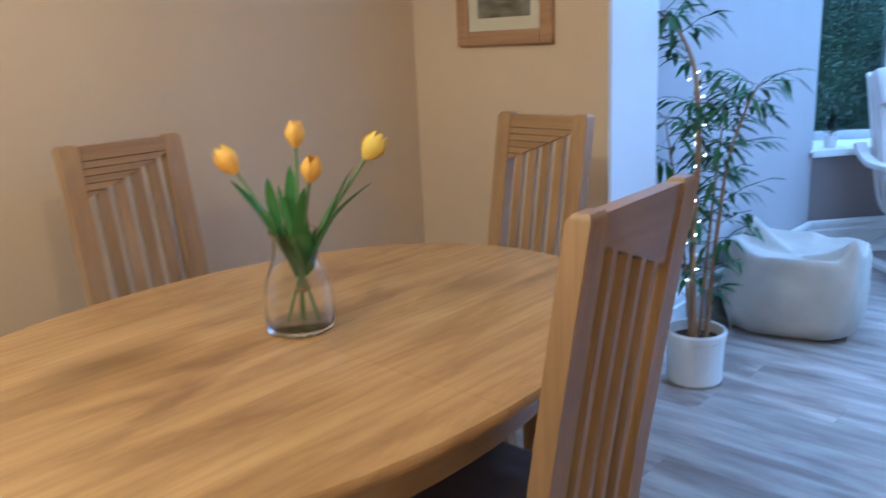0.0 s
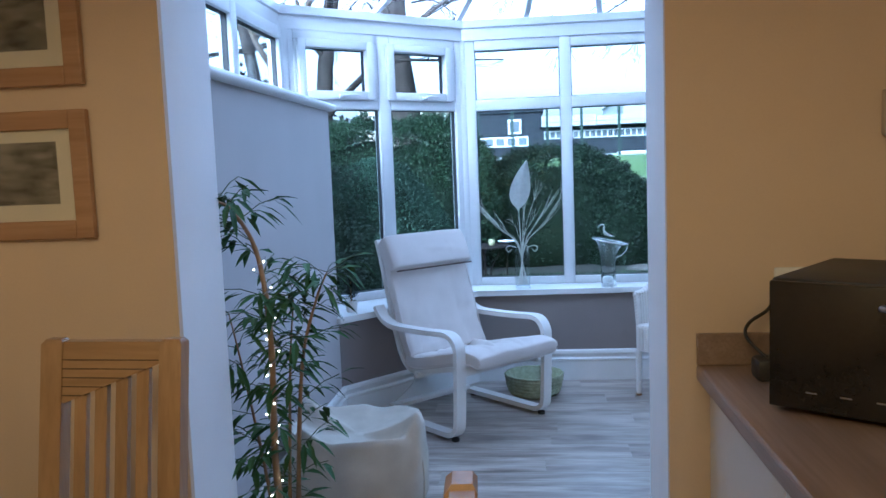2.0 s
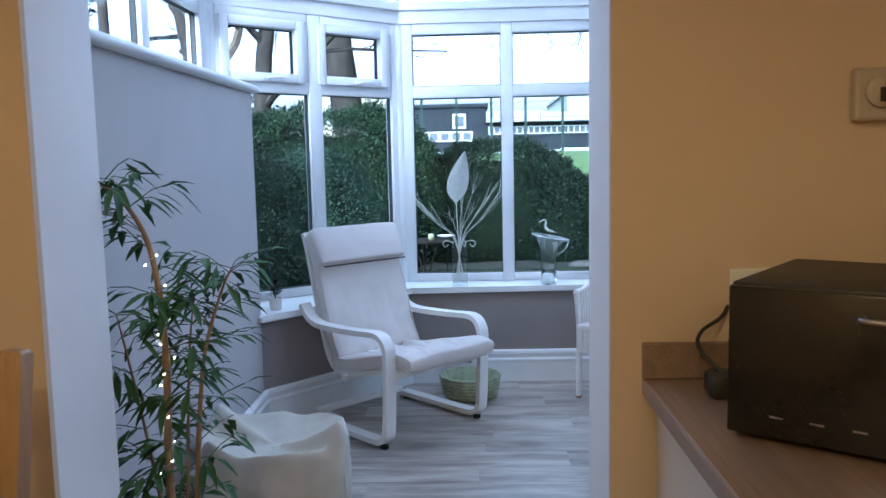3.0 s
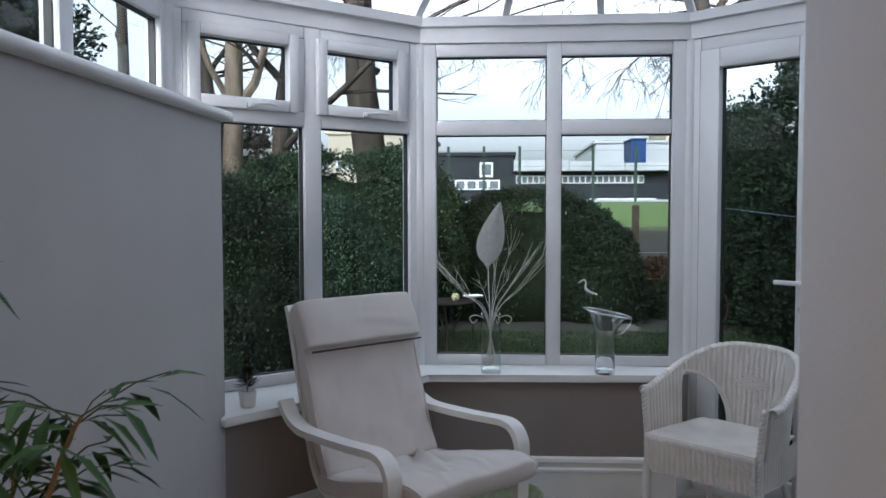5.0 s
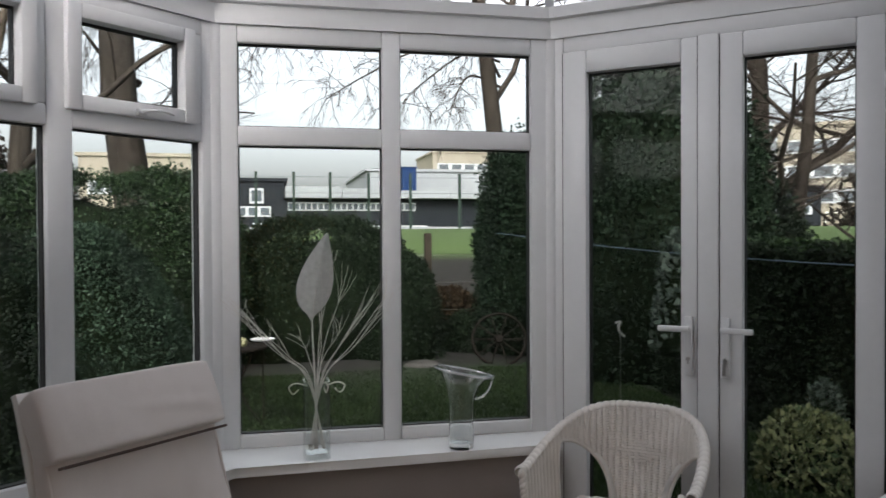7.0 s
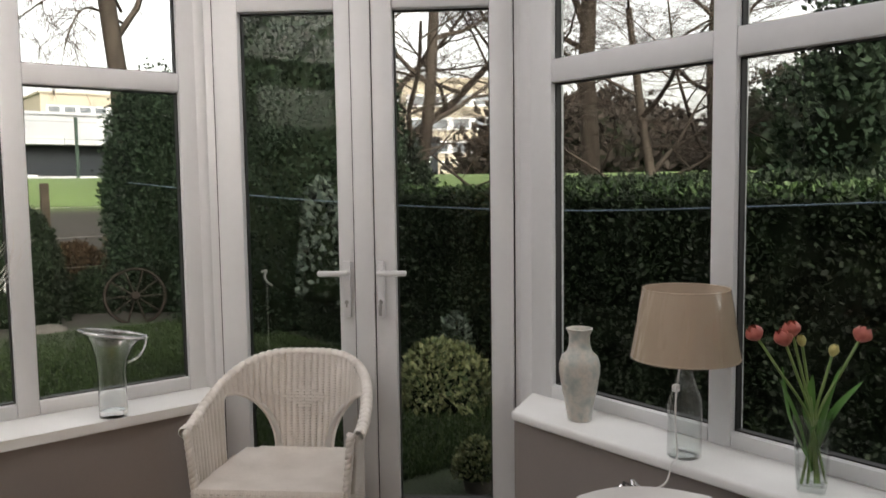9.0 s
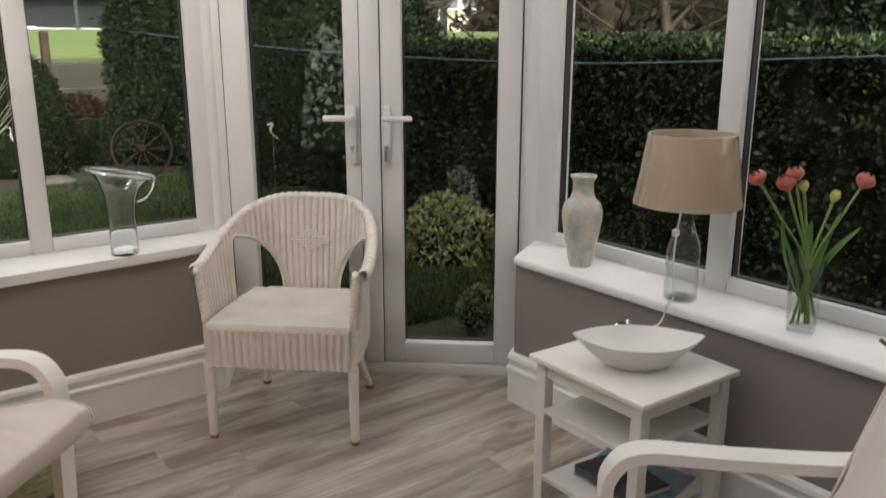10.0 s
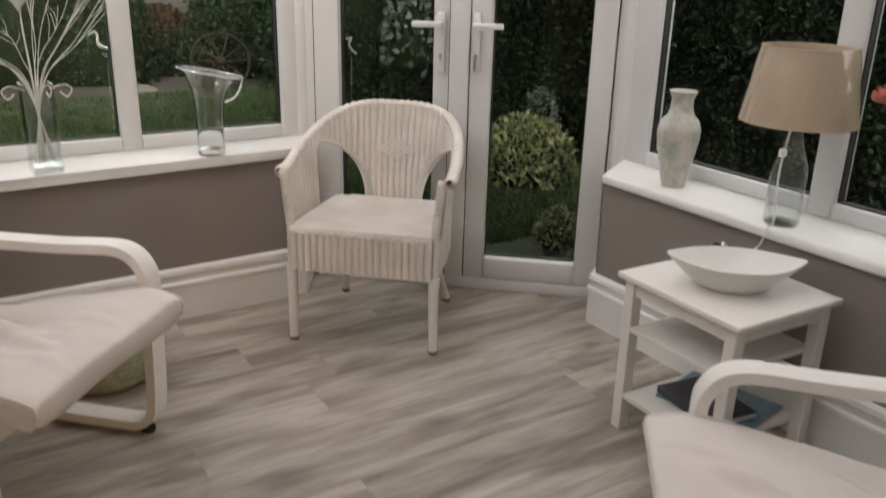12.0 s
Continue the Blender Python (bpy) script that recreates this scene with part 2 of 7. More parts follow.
far_grass = surface("field_grass", (0.10, 0.19, 0.045), (0.15, 0.25, 0.06), 0.3, 0.95, 9, 0.2)
bark = surface("bark", (0.022, 0.018, 0.015), (0.052, 0.043, 0.035), 8, 0.95, 40, 0.8, stretch=(1, 1, 0.25))
birch_bark = surface("pale_bark", (0.06, 0.048, 0.036), (0.15, 0.12, 0.09), 6, 0.9, 30, 0.5, stretch=(1, 1, 0.4))
twig = surface("twig_bark", (0.018, 0.014, 0.012), (0.042, 0.031, 0.025), 8, 0.95)
# near-black body behind the leaves, coloured as the shade within
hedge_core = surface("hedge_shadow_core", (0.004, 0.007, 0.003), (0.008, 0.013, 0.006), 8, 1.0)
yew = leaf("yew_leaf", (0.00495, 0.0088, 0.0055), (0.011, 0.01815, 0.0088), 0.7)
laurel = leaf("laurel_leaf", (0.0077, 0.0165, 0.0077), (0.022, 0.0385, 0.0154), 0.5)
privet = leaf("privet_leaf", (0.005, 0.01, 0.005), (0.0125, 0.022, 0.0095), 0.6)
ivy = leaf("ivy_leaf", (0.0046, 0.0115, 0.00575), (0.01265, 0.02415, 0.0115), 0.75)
silver = leaf("silver_leaf", (0.035, 0.05, 0.04), (0.075, 0.095, 0.075), 0.6)
variegated = leaf("variegated_leaf", (0.02, 0.04, 0.014), (0.19, 0.20, 0.10), 0.55)
dead_leaf = leaf("dead_leaf", (0.022, 0.015, 0.009), (0.055, 0.034, 0.017), 0.9)
# white of the bird ornaments, kept to a dull grey
bird_white = surface("dull_white_metal", (0.15, 0.15, 0.145), (0.22, 0.22, 0.21), 20, 0.6)
# paler copy of the privet leaf: sky light on the hedge top, as colour
privet_lit = leaf("privet_leaf_lit_top", (0.012, 0.0264, 0.0096), (0.0336, 0.06, 0.0192), 0.5)
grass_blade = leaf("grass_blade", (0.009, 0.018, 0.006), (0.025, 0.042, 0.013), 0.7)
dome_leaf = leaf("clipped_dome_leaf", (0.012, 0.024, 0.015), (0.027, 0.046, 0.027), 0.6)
twig_leaf = leaf("brown_thicket", (0.011, 0.009, 0.007), (0.022, 0.018, 0.015), 0.9)
rust = surface("rusty_iron", (0.009, 0.007, 0.006), (0.019, 0.015, 0.012), 14, 0.9, 80, 0.3)
dark_clad = surface("charcoal_cladding", (0.010, 0.012, 0.015), (0.017, 0.019, 0.022), 0.4, 0.6, 3, 0)
pale_clad = surface("pale_cladding", (0.20, 0.21, 0.22), (0.26, 0.27, 0.28), 0.3, 0.5, 3, 0)
white_clad = surface("white_window_frames", (0.32, 0.33, 0.34), (0.40, 0.41, 0.42), 0.3, 0.5, 3, 0)
beige_clad = surface("beige_cladding", (0.22, 0.195, 0.155), (0.28, 0.25, 0.20), 0.3, 0.7, 3, 0)
blue_clad = surface("blue_cladding", (0.008, 0.022, 0.07), (0.012, 0.032, 0.09), 0.4, 0.5, 3, 0)
fence_green = surface("dark_green_post", (0.02, 0.032, 0.026), (0.03, 0.045, 0.036), 4, 0.6)
post_wood = surface("weathered_post", (0.025, 0.02, 0.015), (0.05, 0.04, 0.03), 8, 0.95, 40, 0.5)
green_twig = surface("green_twig", (0.05, 0.075, 0.03), (0.09, 0.11, 0.05), 12, 0.6)
line_blue = surface("blue_line", (0.06, 0.09, 0.13), (0.09, 0.13, 0.18), 8, 0.5)
stone_grey = surface("grey_stone", (0.05, 0.046, 0.042), (0.09, 0.085, 0.078), 7, 0.9, 40, 0.5)

for dull in (bark, birch_bark, twig, rust, dark_clad, pale_clad, beige_clad, blue_clad, fence_green, post_wood, hedge_core, soil, stone_grey):
    dull.node_tree.nodes["Principled BSDF"].inputs["Specular IOR Level"].default_value = 0.08


# ---- shapes ----
def part(name, bm, material, parent=None, label="", smooth=None):
    bmesh.ops.recalc_face_normals(bm, faces=bm.faces)
    me = bpy.data.meshes.new(name)
    bm.to_mesh(me)
    bm.free()
    me.materials.append(material)
    if smooth is not None:
        me.shade_smooth()
        if smooth < 180:
            me.set_sharp_from_angle(angle=radians(smooth))
    ob = new(name, me)
    if parent:
        ob.parent = parent
    if label:
        tagged(ob, label)
    return ob


def thing(name, label, category, at=None, group="", kind=""):
    ob = new(name)
    ob.empty_display_size = 0.1
    if at is not None:
        ob.matrix_world = at
    return tagged(ob, label, category, group, kind)


def struct(ob, label, category="wall"):
    return tagged(ob, label, category, "", "structure")


def box(bm, lo, hi, m=None, bevel=0.0, seg=2):
    made = bmesh.ops.create_cube(bm, size=1.0)
    c = [(a + b) / 2 for a, b in zip(lo, hi)]
    d = [b - a for a, b in zip(lo, hi)]
    bmesh.ops.transform(bm, matrix=Matrix.Translation(c) @ Matrix.Diagonal((*d, 1)), verts=made["verts"])
    vs = made["verts"]
    if bevel:
        es = list({e for v in vs for e in v.link_edges})
        r = bmesh.ops.bevel(bm, geom=es, offset=bevel, segments=seg, profile=0.5, affect="EDGES")
        vs = list({v for f in r["faces"] for v in f.verts} | {v for v in vs if v.is_valid})
    if m is not None:
        bmesh.ops.transform(bm, matrix=m, verts=vs)
    return vs


def one_box(lo, hi, m=None, bevel=0.0, seg=2):
    bm = bmesh.new()
    box(bm, lo, hi, m, bevel, seg)
    return bm


def prism(bm, outline, z0, z1):
    lo = [bm.verts.new((x, y, z0)) for x, y in outline]
    hi = [bm.verts.new((x, y, z1)) for x, y in outline]
    n = len(outline)
    bm.faces.new(lo[::-1])
    bm.faces.new(hi)
    for i in range(n):
        bm.faces.new((lo[i], lo[(i + 1) % n], hi[(i + 1) % n], hi[i]))
    return bm


def rings(bm, loops, cap=True, closed=False):
    """Joins loops of points into a skin."""
    vs = [[bm.verts.new(p) for p in loop] for loop in loops]
    n = len(vs[0])
    pairs = list(zip(vs, vs[1:])) + ([(vs[-1], vs[0])] if closed else [])
    for a, b in pairs:
        for i in range(n):
            bm.faces.new((a[i], a[(i + 1) % n], b[(i + 1) % n], b[i]))
    if cap and not closed:
        bm.faces.new(vs[0][::-1])
        bm.faces.new(vs[-1])
    return bm


def lathe(bm, profile, seg=32, cap=True, at=(0, 0, 0)):
    loops = [[(at[0] + r * math.cos(2 * math.pi * i / seg), at[1] + r * math.sin(2 * math.pi * i / seg), at[2] + z) for i in range(seg)] for r, z in profile]
    return rings(bm, loops, cap)


def tube(bm, pts, radius, seg=8, closed=False, flat=1.0):
    """A round bar along points; radius may be a list."""
    pts = [Vector(p) for p in pts]
    n = len(pts)
    loops = []
    side = None
    for i, p in enumerate(pts):
        a = pts[i - 1] if i or closed else p
        b = pts[(i + 1) % n] if i < n - 1 or closed else p
        d = (b - a).normalized()
        if side is None:
            side = d.orthogonal().normalized()
        side = (side - d * side.dot(d)).normalized()
        up = d.cross(side)
        r = radius[i] if isinstance(radius, (list, tuple)) else radius
        loops.append([p + r * (math.cos(2 * math.pi * k / seg) * side + flat * math.sin(2 * math.pi * k / seg) * up) for k in range(seg)])
    return rings(bm, loops, True, closed)


def smooth_line(pts, steps=6, closed=False):
    """A Catmull-Rom line through points."""
    p = [Vector(q) for q in pts]
    n = len(p)
    out = []
    for i in range(n if closed else n - 1):
        a, b, c, d = (p[(i - 1) % n] if closed or i else p[0]), p[i], p[(i + 1) % n], (p[(i + 2) % n] if closed or i + 2 < n else p[-1])
        for k in range(steps):
            u = k / steps
            out.append(0.5 * ((2 * b) + (c - a) * u + (2 * a - 5 * b + 4 * c - d) * u * u + (3 * b - a - 3 * c + d) * u ** 3))
    return out if closed else out + [p[-1]]


def slat_sweep(bm, pts, x0, x1, thick):
    """A bent lath: a line in the y-z plane given width from x0 to x1 and thickness."""
    pts = [Vector((0, y, z)) for y, z in pts]
    loops = []
    for i, p in enumerate(pts):
        d = (pts[min(i + 1, len(pts) - 1)] - pts[max(i - 1, 0)]).normalized()
        nrm = Vector((0, -d.z, d.y)) * thick / 2
        loops.append([Vector((x0, *(p + nrm).yz)), Vector((x1, *(p + nrm).yz)), Vector((x1, *(p - nrm).yz)), Vector((x0, *(p - nrm).yz))])
    return rings(bm, loops)


def pad(bm, pts, width, thick, seg=28, power=0.28, seed=0, rough=0.004, folds=()):
    """A stuffed cushion along a line in the y-z plane, with boxed rounded sides; folds: (x0, u0, x1, u1, height, width)."""
    pts = smooth_line([(0, y, z) for y, z in pts], 12)
    n = len(pts)
    across = [math.sin(math.pi / 2 * k / 36) for k in range(-36, 37)]
    loops = []
    for i, p in enumerate(pts):
        d = (pts[min(i + 1, n - 1)] - pts[max(i - 1, 0)]).normalized()
        nrm = Vector((0, -d.z, d.y))
        u = i / (n - 1)
        end = max(0.0, 1 - abs(2 * u - 1) ** 18) ** 0.5 * 0.8 + 0.2
        w = width(u) if callable(width) else width
        th = thick(u) if callable(thick) else thick
        loop = []
        for side, row in ((1, across), (-1, across[::-1])):
            for x in row[:-1]:
                z = side * (0.35 + 0.65 * (1 - abs(x) ** 9) ** 0.45)
                q = Vector((x * w / 2 * (0.95 + 0.05 * end), 0, 0)) + p + nrm * (z * th / 2 * end)
                q += nrm * rough * 2 * noise.noise(Vector((q.x * 7 + seed, q.y * 5, q.z * 9)))
                q += nrm * 0.0016 * noise.noise(Vector((q.x * 30 + seed, q.y * 11, q.z * 11)))
                if side < 0:
                    for x0, u0, x1, u1, hgt, wid in folds:
                        t = max(0.0, min(1.0, ((x - x0) * (x1 - x0) + (u - u0) * (u1 - u0)) / ((x1 - x0) ** 2 + (u1 - u0) ** 2)))
                        dist = math.hypot(x - x0 - t * (x1 - x0), u - u0 - t * (u1 - u0)) + 0.02 * noise.noise(Vector((x * 5, u * 5, seed)))
                        q -= nrm * hgt * math.sin(math.pi * (0.15 + 0.7 * t)) * (math.exp(-(dist / wid) ** 2) - 0.8 * math.exp(-((dist - 1.6 * wid) / wid) ** 2))
                loop.append(q)
        loops.append(loop)
    return rings(bm, loops)


def welt(bm, pts, width, thick, r=0.004):
    """Corded seams along both long edges of a cushion, above and below."""
    pts = smooth_line([(0, y, z) for y, z in pts], 6)
    n = len(pts)
    for sx in (-1, 1):
        for sz in (-1, 1):
            line = []
            for i, p in enumerate(pts):
                d = (pts[min(i + 1, n - 1)] - pts[max(i - 1, 0)]).normalized()
                u = i / (n - 1)
                end = max(0.0, 1 - abs(2 * u - 1) ** 18) ** 0.5 * 0.8 + 0.2
                line.append(Vector((sx * width / 2 * 0.985, 0, 0)) + p + Vector((0, -d.z, d.y)) * sz * thick / 2 * 0.66 * end)
            tube(bm, line, r, 6)
    return bm


def mesh_of(name, verts, faces, material, parent=None, label=""):
    me = bpy.data.meshes.new(name)
    me.from_pydata(verts, [], faces)
    me.materials.append(material)
    ob = new(name, me)
    if parent:
        ob.parent = parent
    if label:
        tagged(ob, label)
    return ob


def turn_to(x, y, z, fx, fy):
    """A pose at a place whose own y axis points along (fx, fy)."""
    return pose(x, y, z, 0, 0, math.degrees(math.atan2(-fx, fy)))


# ---- setting: house end wall, dining room shell ----
WALL_Y0, WALL_Y1 = 2.145, 2.455
JAMB_L, JAMB_R, LINTEL = -1.322, -0.114, 2.14
ROOM_L, ROOM_R, ROOM_B, ROOM_H = -2.15, 0.56, -2.6, 2.40
C0, C1, C2, C3 = (-1.832, 4.778), (-0.86, 5.645), (0.505, 5.645), (1.477, 4.778)

bm = bmesh.new()
box(bm, (ROOM_L - 0.25, WALL_Y0, 0), (JAMB_L, WALL_Y0 + 0.02, ROOM_H))
box(bm, (JAMB_R, WALL_Y0, 0), (ROOM_R + 0.25, WALL_Y0 + 0.02, ROOM_H))
box(bm, (JAMB_L, WALL_Y0, LINTEL), (JAMB_R, WALL_Y0 + 0.02, ROOM_H))
struct(part("wall_north", bm, beige_wall), "beige painted dining room end wall with wide opening")
# carried up to 6.4 m, out of view, to block sky light from behind
bm = bmesh.new()
box(bm, (ROOM_L - 0.25, WALL_Y0 + 0.02, -0.3), (JAMB_L - 0.008, WALL_Y1, 6.4))
box(bm, (JAMB_R + 0.008, WALL_Y0 + 0.02, -0.3), (2.1, WALL_Y1, 6.4))
box(bm, (JAMB_L - 0.008, WALL_Y0 + 0.02, LINTEL + 0.008), (JAMB_R + 0.008, WALL_Y1, 6.4))
struct(part("wall_north_outer", bm, pale_wall), "pale grey painted conservatory side of the house wall, raised unseen against sky light")
bm = bmesh.new()
box(bm, (JAMB_L - 0.008, WALL_Y0 + 0.02, 0), (JAMB_L, WALL_Y1, LINTEL))
box(bm, (JAMB_R, WALL_Y0 + 0.02, 0), (JAMB_R + 0.008, WALL_Y1, LINTEL))
box(bm, (JAMB_L, WALL_Y0 + 0.02, LINTEL), (JAMB_R, WALL_Y1, LINTEL + 0.008))
struct(part("trim_reveal", bm, reveal_paint), "white painted plaster reveal of the wide opening", "reveal")
bm = one_box((ROOM_L - 0.25, ROOM_B - 0.25, 0), (ROOM_L, WALL_Y0, ROOM_H))
struct(part("wall_west", bm, beige_wall), "plain beige painted dining room side wall")
bm = one_box((ROOM_R, ROOM_B - 0.25, 0), (ROOM_R + 0.25, WALL_Y0, ROOM_H))
struct(part("wall_east", bm, beige_wall), "plain beige painted kitchen side wall")
bm = one_box((ROOM_L, ROOM_B - 0.25, 0), (ROOM_R, ROOM_B, ROOM_H))
struct(part("wall_south", bm, beige_wall), "plain beige painted wall closing the room")
bm = one_box((ROOM_L - 0.25, ROOM_B - 0.25, ROOM_H), (ROOM_R + 0.25, WALL_Y1, ROOM_H + 0.25))
struct(part("ceiling", bm, ceiling_paint), "flat white dining room ceiling", "ceiling")

# floor bed under the planks
bm = bmesh.new()
prism(bm, [(ROOM_L, ROOM_B), (ROOM_R, ROOM_B), (ROOM_R, WALL_Y1), (1.62, WALL_Y1), (1.62, 4.95), (0.60, 5.75), (-0.95, 5.75), (-1.95, 4.95), (-1.95, WALL_Y1), (ROOM_L, WALL_Y1)], -0.14, -0.012)
floor = struct(part("floor", bm, soil), "grey oak vinyl plank floor with knots and fine joints", "floor")

bm = bmesh.new()
prism(bm, [(1.465, 4.60), (1.475, 4.77), (0.50, 5.62), (0.20, 5.62), (1.17, 4.60)], -0.011, -0.0012)
part("door_strip", bm, grey_oak, floor)


# ---- conservatory walls ----
WX, WEND, WTOP = -1.50, 4.535, 1.725
bm = bmesh.new()
prism(bm, [(WX, WALL_Y1), (WX, WEND), (-1.79, 4.74), (-1.90, 4.74), (-1.90, WALL_Y1)], 0, WTOP)
struct(part("wall_conservatory_west", bm, pale_wall), "pale grey plastered solid side wall below high windows")
# rounded white ledge on the solid wall
bm = bmesh.new()
prof = [(0.0, 0.0), (0.030, 0.002), (0.040, 0.012), (0.040, 0.026), (0.030, 0.036), (0.0, 0.040)]
loops = []
for y in (WALL_Y1 + 0.002, WEND + 0.03):
    loops.append([(WX + a, y, WTOP + b) for a, b in prof] + [(-1.90, y, WTOP + 0.04), (-1.90, y, WTOP)])
rings(bm, loops)
struct(part("trim_ledge", bm, white_paint, smooth=50), "white rounded ledge capping the solid wall", "ledge")

SILL, RSILL = 0.60, 0.585
def dwarf(name, outline, top=SILL):
    bm = bmesh.new()
    prism(bm, outline, -0.14, top - 0.035)
    return struct(part(name, bm, taupe), "taupe painted dwarf wall under the window sill")


def sill(name, outline, top=SILL):
    bm = bmesh.new()
    prism(bm, outline, top - 0.035, top)
    es = [e for e in bm.edges]
    bmesh.ops.bevel(bm, geom=es, offset=0.011, segments=3, profile=0.5, affect="EDGES")
    return struct(part(name, bm, white_paint, smooth=40), "white painted deep window sill board", "window sill")


# inner edges of the sills; the wall faces stand 3 cm behind them
LS0, LS1, FS1, RS0 = (-1.478, 4.470), (-0.785, 5.358), (0.375, 5.385), (1.200, 4.605)
dwarf("wall_dwarf_north", [(-1.505, 4.540), (-1.84, 4.74), (-1.84, 4.83), (-0.87, 5.70), (0.52, 5.70), (0.515, 5.63), (0.385, 5.412), (-0.80, 5.388)])
sill("window_sill_north", [LS0, (-1.81, 4.73), (-1.81, 4.82), (-0.865, 5.66), (0.50, 5.66), (0.50, 5.62), FS1, LS1])
dwarf("wall_dwarf_east", [(1.230, WALL_Y1), (1.57, WALL_Y1), (1.57, 4.83), (1.482, 4.786), (1.232, 4.622)], RSILL)
sill("window_sill_east", [(1.200, WALL_Y1 + 0.002), (1.53, WALL_Y1 + 0.002), (1.53, 4.78), (1.472, 4.765), RS0], RSILL)


def skirting(name, line, label="tall white moulded skirting board"):
    """A moulded board along a floor line; the wall lies to the left of it."""
    prof = [(0, 0), (0.018, 0), (0.018, 0.125), (0.024, 0.130), (0.024, 0.142), (0.016, 0.150), (0.016, 0.168), (0.021, 0.176), (0.018, 0.192), (0.008, 0.200), (0, 0.200)]
    bm = bmesh.new()
    loops = []
    n = len(line)
    for i, p in enumerate(line):
        a = Vector(line[max(i - 1, 0)])
        b = Vector(line[min(i + 1, n - 1)])
        p = Vector(p)
        if 0 < i < n - 1:
            d1, d2 = (p - a).normalized(), (b - p).normalized()
            n1, n2 = Vector((d1.y, -d1.x)), Vector((d2.y, -d2.x))
            off = (n1 + n2) / (1 + n1.dot(n2))
        else:
            d = (b - a).normalized()
            off = Vector((d.y, -d.x))
        loops.append([(p.x + off.x * o, p.y + off.y * o, z) for o, z in prof])
    rings(bm, loops)
    return struct(part(name, bm, white_paint, smooth=35), label, "skirting")


skirting("baseboard_west", [(WX + 0.002, WALL_Y1), (WX + 0.002, WEND + 0.02), (-0.795, 5.386), (0.387, 5.410), (0.50, 5.60)])
skirting("baseboard_east", [(1.468, 4.776), (1.230, 4.622), (1.228, WALL_Y1)])
skirting("baseboard_dining", [(ROOM_L, ROOM_B), (ROOM_L + 0.001, WALL_Y0 - 0.002), (JAMB_L, WALL_Y0 - 0.002)])


# ---- windows and doors ----
def facet_pose(a, b):
    """x runs from a to b along the glass, y points outwards, z up."""
    d = Vector((b[0] - a[0], b[1] - a[1])).normalized()
    return pose(a[0], a[1], 0, 0, 0, math.degrees(math.atan2(d.y, d.x))), (Vector(b) - Vector(a)).length


def bar(parent, lo, hi, name="window_frame", depth=(-0.035, 0.035)):
    bm = one_box((lo[0], depth[0], lo[1]), (hi[0], depth[1], hi[1]), None, 0.006, 2)
    return part(name, bm, upvc, parent, smooth=40)


def glazing(parent, x0, z0, x1, z1, material=None, y=0.004):
    bm = one_box((x0 - 0.008, y, z0 - 0.008), (x1 + 0.008, y + 0.004, z1 + 0.008))
    p = part("pane", bm, material or window_glass, parent)
    p.visible_shadow = False
    # black seal and white bead round the pane
    for nm, mt, w, ya, yb in (("seal", gasket, 0.005, -0.012, 0.016), ("bead", upvc, 0.014, -0.024, -0.008)):
        bm = bmesh.new()
        g = 0.0 if nm == "seal" else -0.0135
        a, b, c, d = x0 + g, x1 - g, z0 + g, z1 - g
        box(bm, (a - 0.001, ya, c), (a + w, yb, d))
        box(bm, (b - w, ya, c), (b + 0.001, yb, d))
        box(bm, (a + w, ya, c - 0.001), (b - w, yb, c + w))
        box(bm, (a + w, ya, d - w), (b - w, yb, d + 0.001))
        part(nm, bm, mt, parent)


HEAD = 2.222
def sash(parent, x0, z0, x1, z1, face, name="sash", depth=(-0.058, 0.02)):
    """An opening light: four mitred stiles round a pane; face: the frame's width."""
    s = new(name)
    s.parent = parent
    for lo, hi in (((x0, z0), (x0 + face, z1)), ((x1 - face, z0), (x1, z1)), ((x0 + face, z0), (x1 - face, z0 + face)), ((x0 + face, z1 - face), (x1 - face, z1))):
        bar(s, lo, hi, "stile", depth)
    glazing(s, x0 + face, z0 + face, x1 - face, z1 - face, y=-0.01)
    return s


def stay_handle(parent, x, z):
    bm = bmesh.new()
    box(bm, (x - 0.016, -0.074, z - 0.010), (x + 0.022, -0.056, z + 0.012), None, 0.004)
    tube(bm, smooth_line([(x, -0.072, z), (x + 0.02, -0.088, z + 0.006), (x + 0.07, -0.092, z + 0.010), (x + 0.115, -0.088, z + 0.004)]), [0.008] * 6 + [0.007] * 6 + [0.006] * 7, 8)
    part("handle", bm, upvc, parent, "white window stay handle", 40)


# front window, four fixed panes
m, length = facet_pose(C1, C2)
front = tagged(thing("window_1", "white upvc fixed window of four panes", "window", m), kind="structure")
g = [(0.095, 0.650), (0.722, length - 0.098)]
bar(front, (-0.03, SILL - 0.02), (g[0][0], HEAD))
bar(front, (g[1][1], SILL - 0.02), (length + 0.03, HEAD))
bar(front, (g[0][1], SILL), (g[1][0], HEAD))
for a, b in g:
    bar(front, (a, SILL), (b, 0.650))
    bar(front, (a, 1.764), (b, 1.836))
    bar(front, (a, 2.155), (b, HEAD))
    glazing(front, a, 0.650, b, 1.764)
    glazing(front, a, 1.836, b, 2.155)

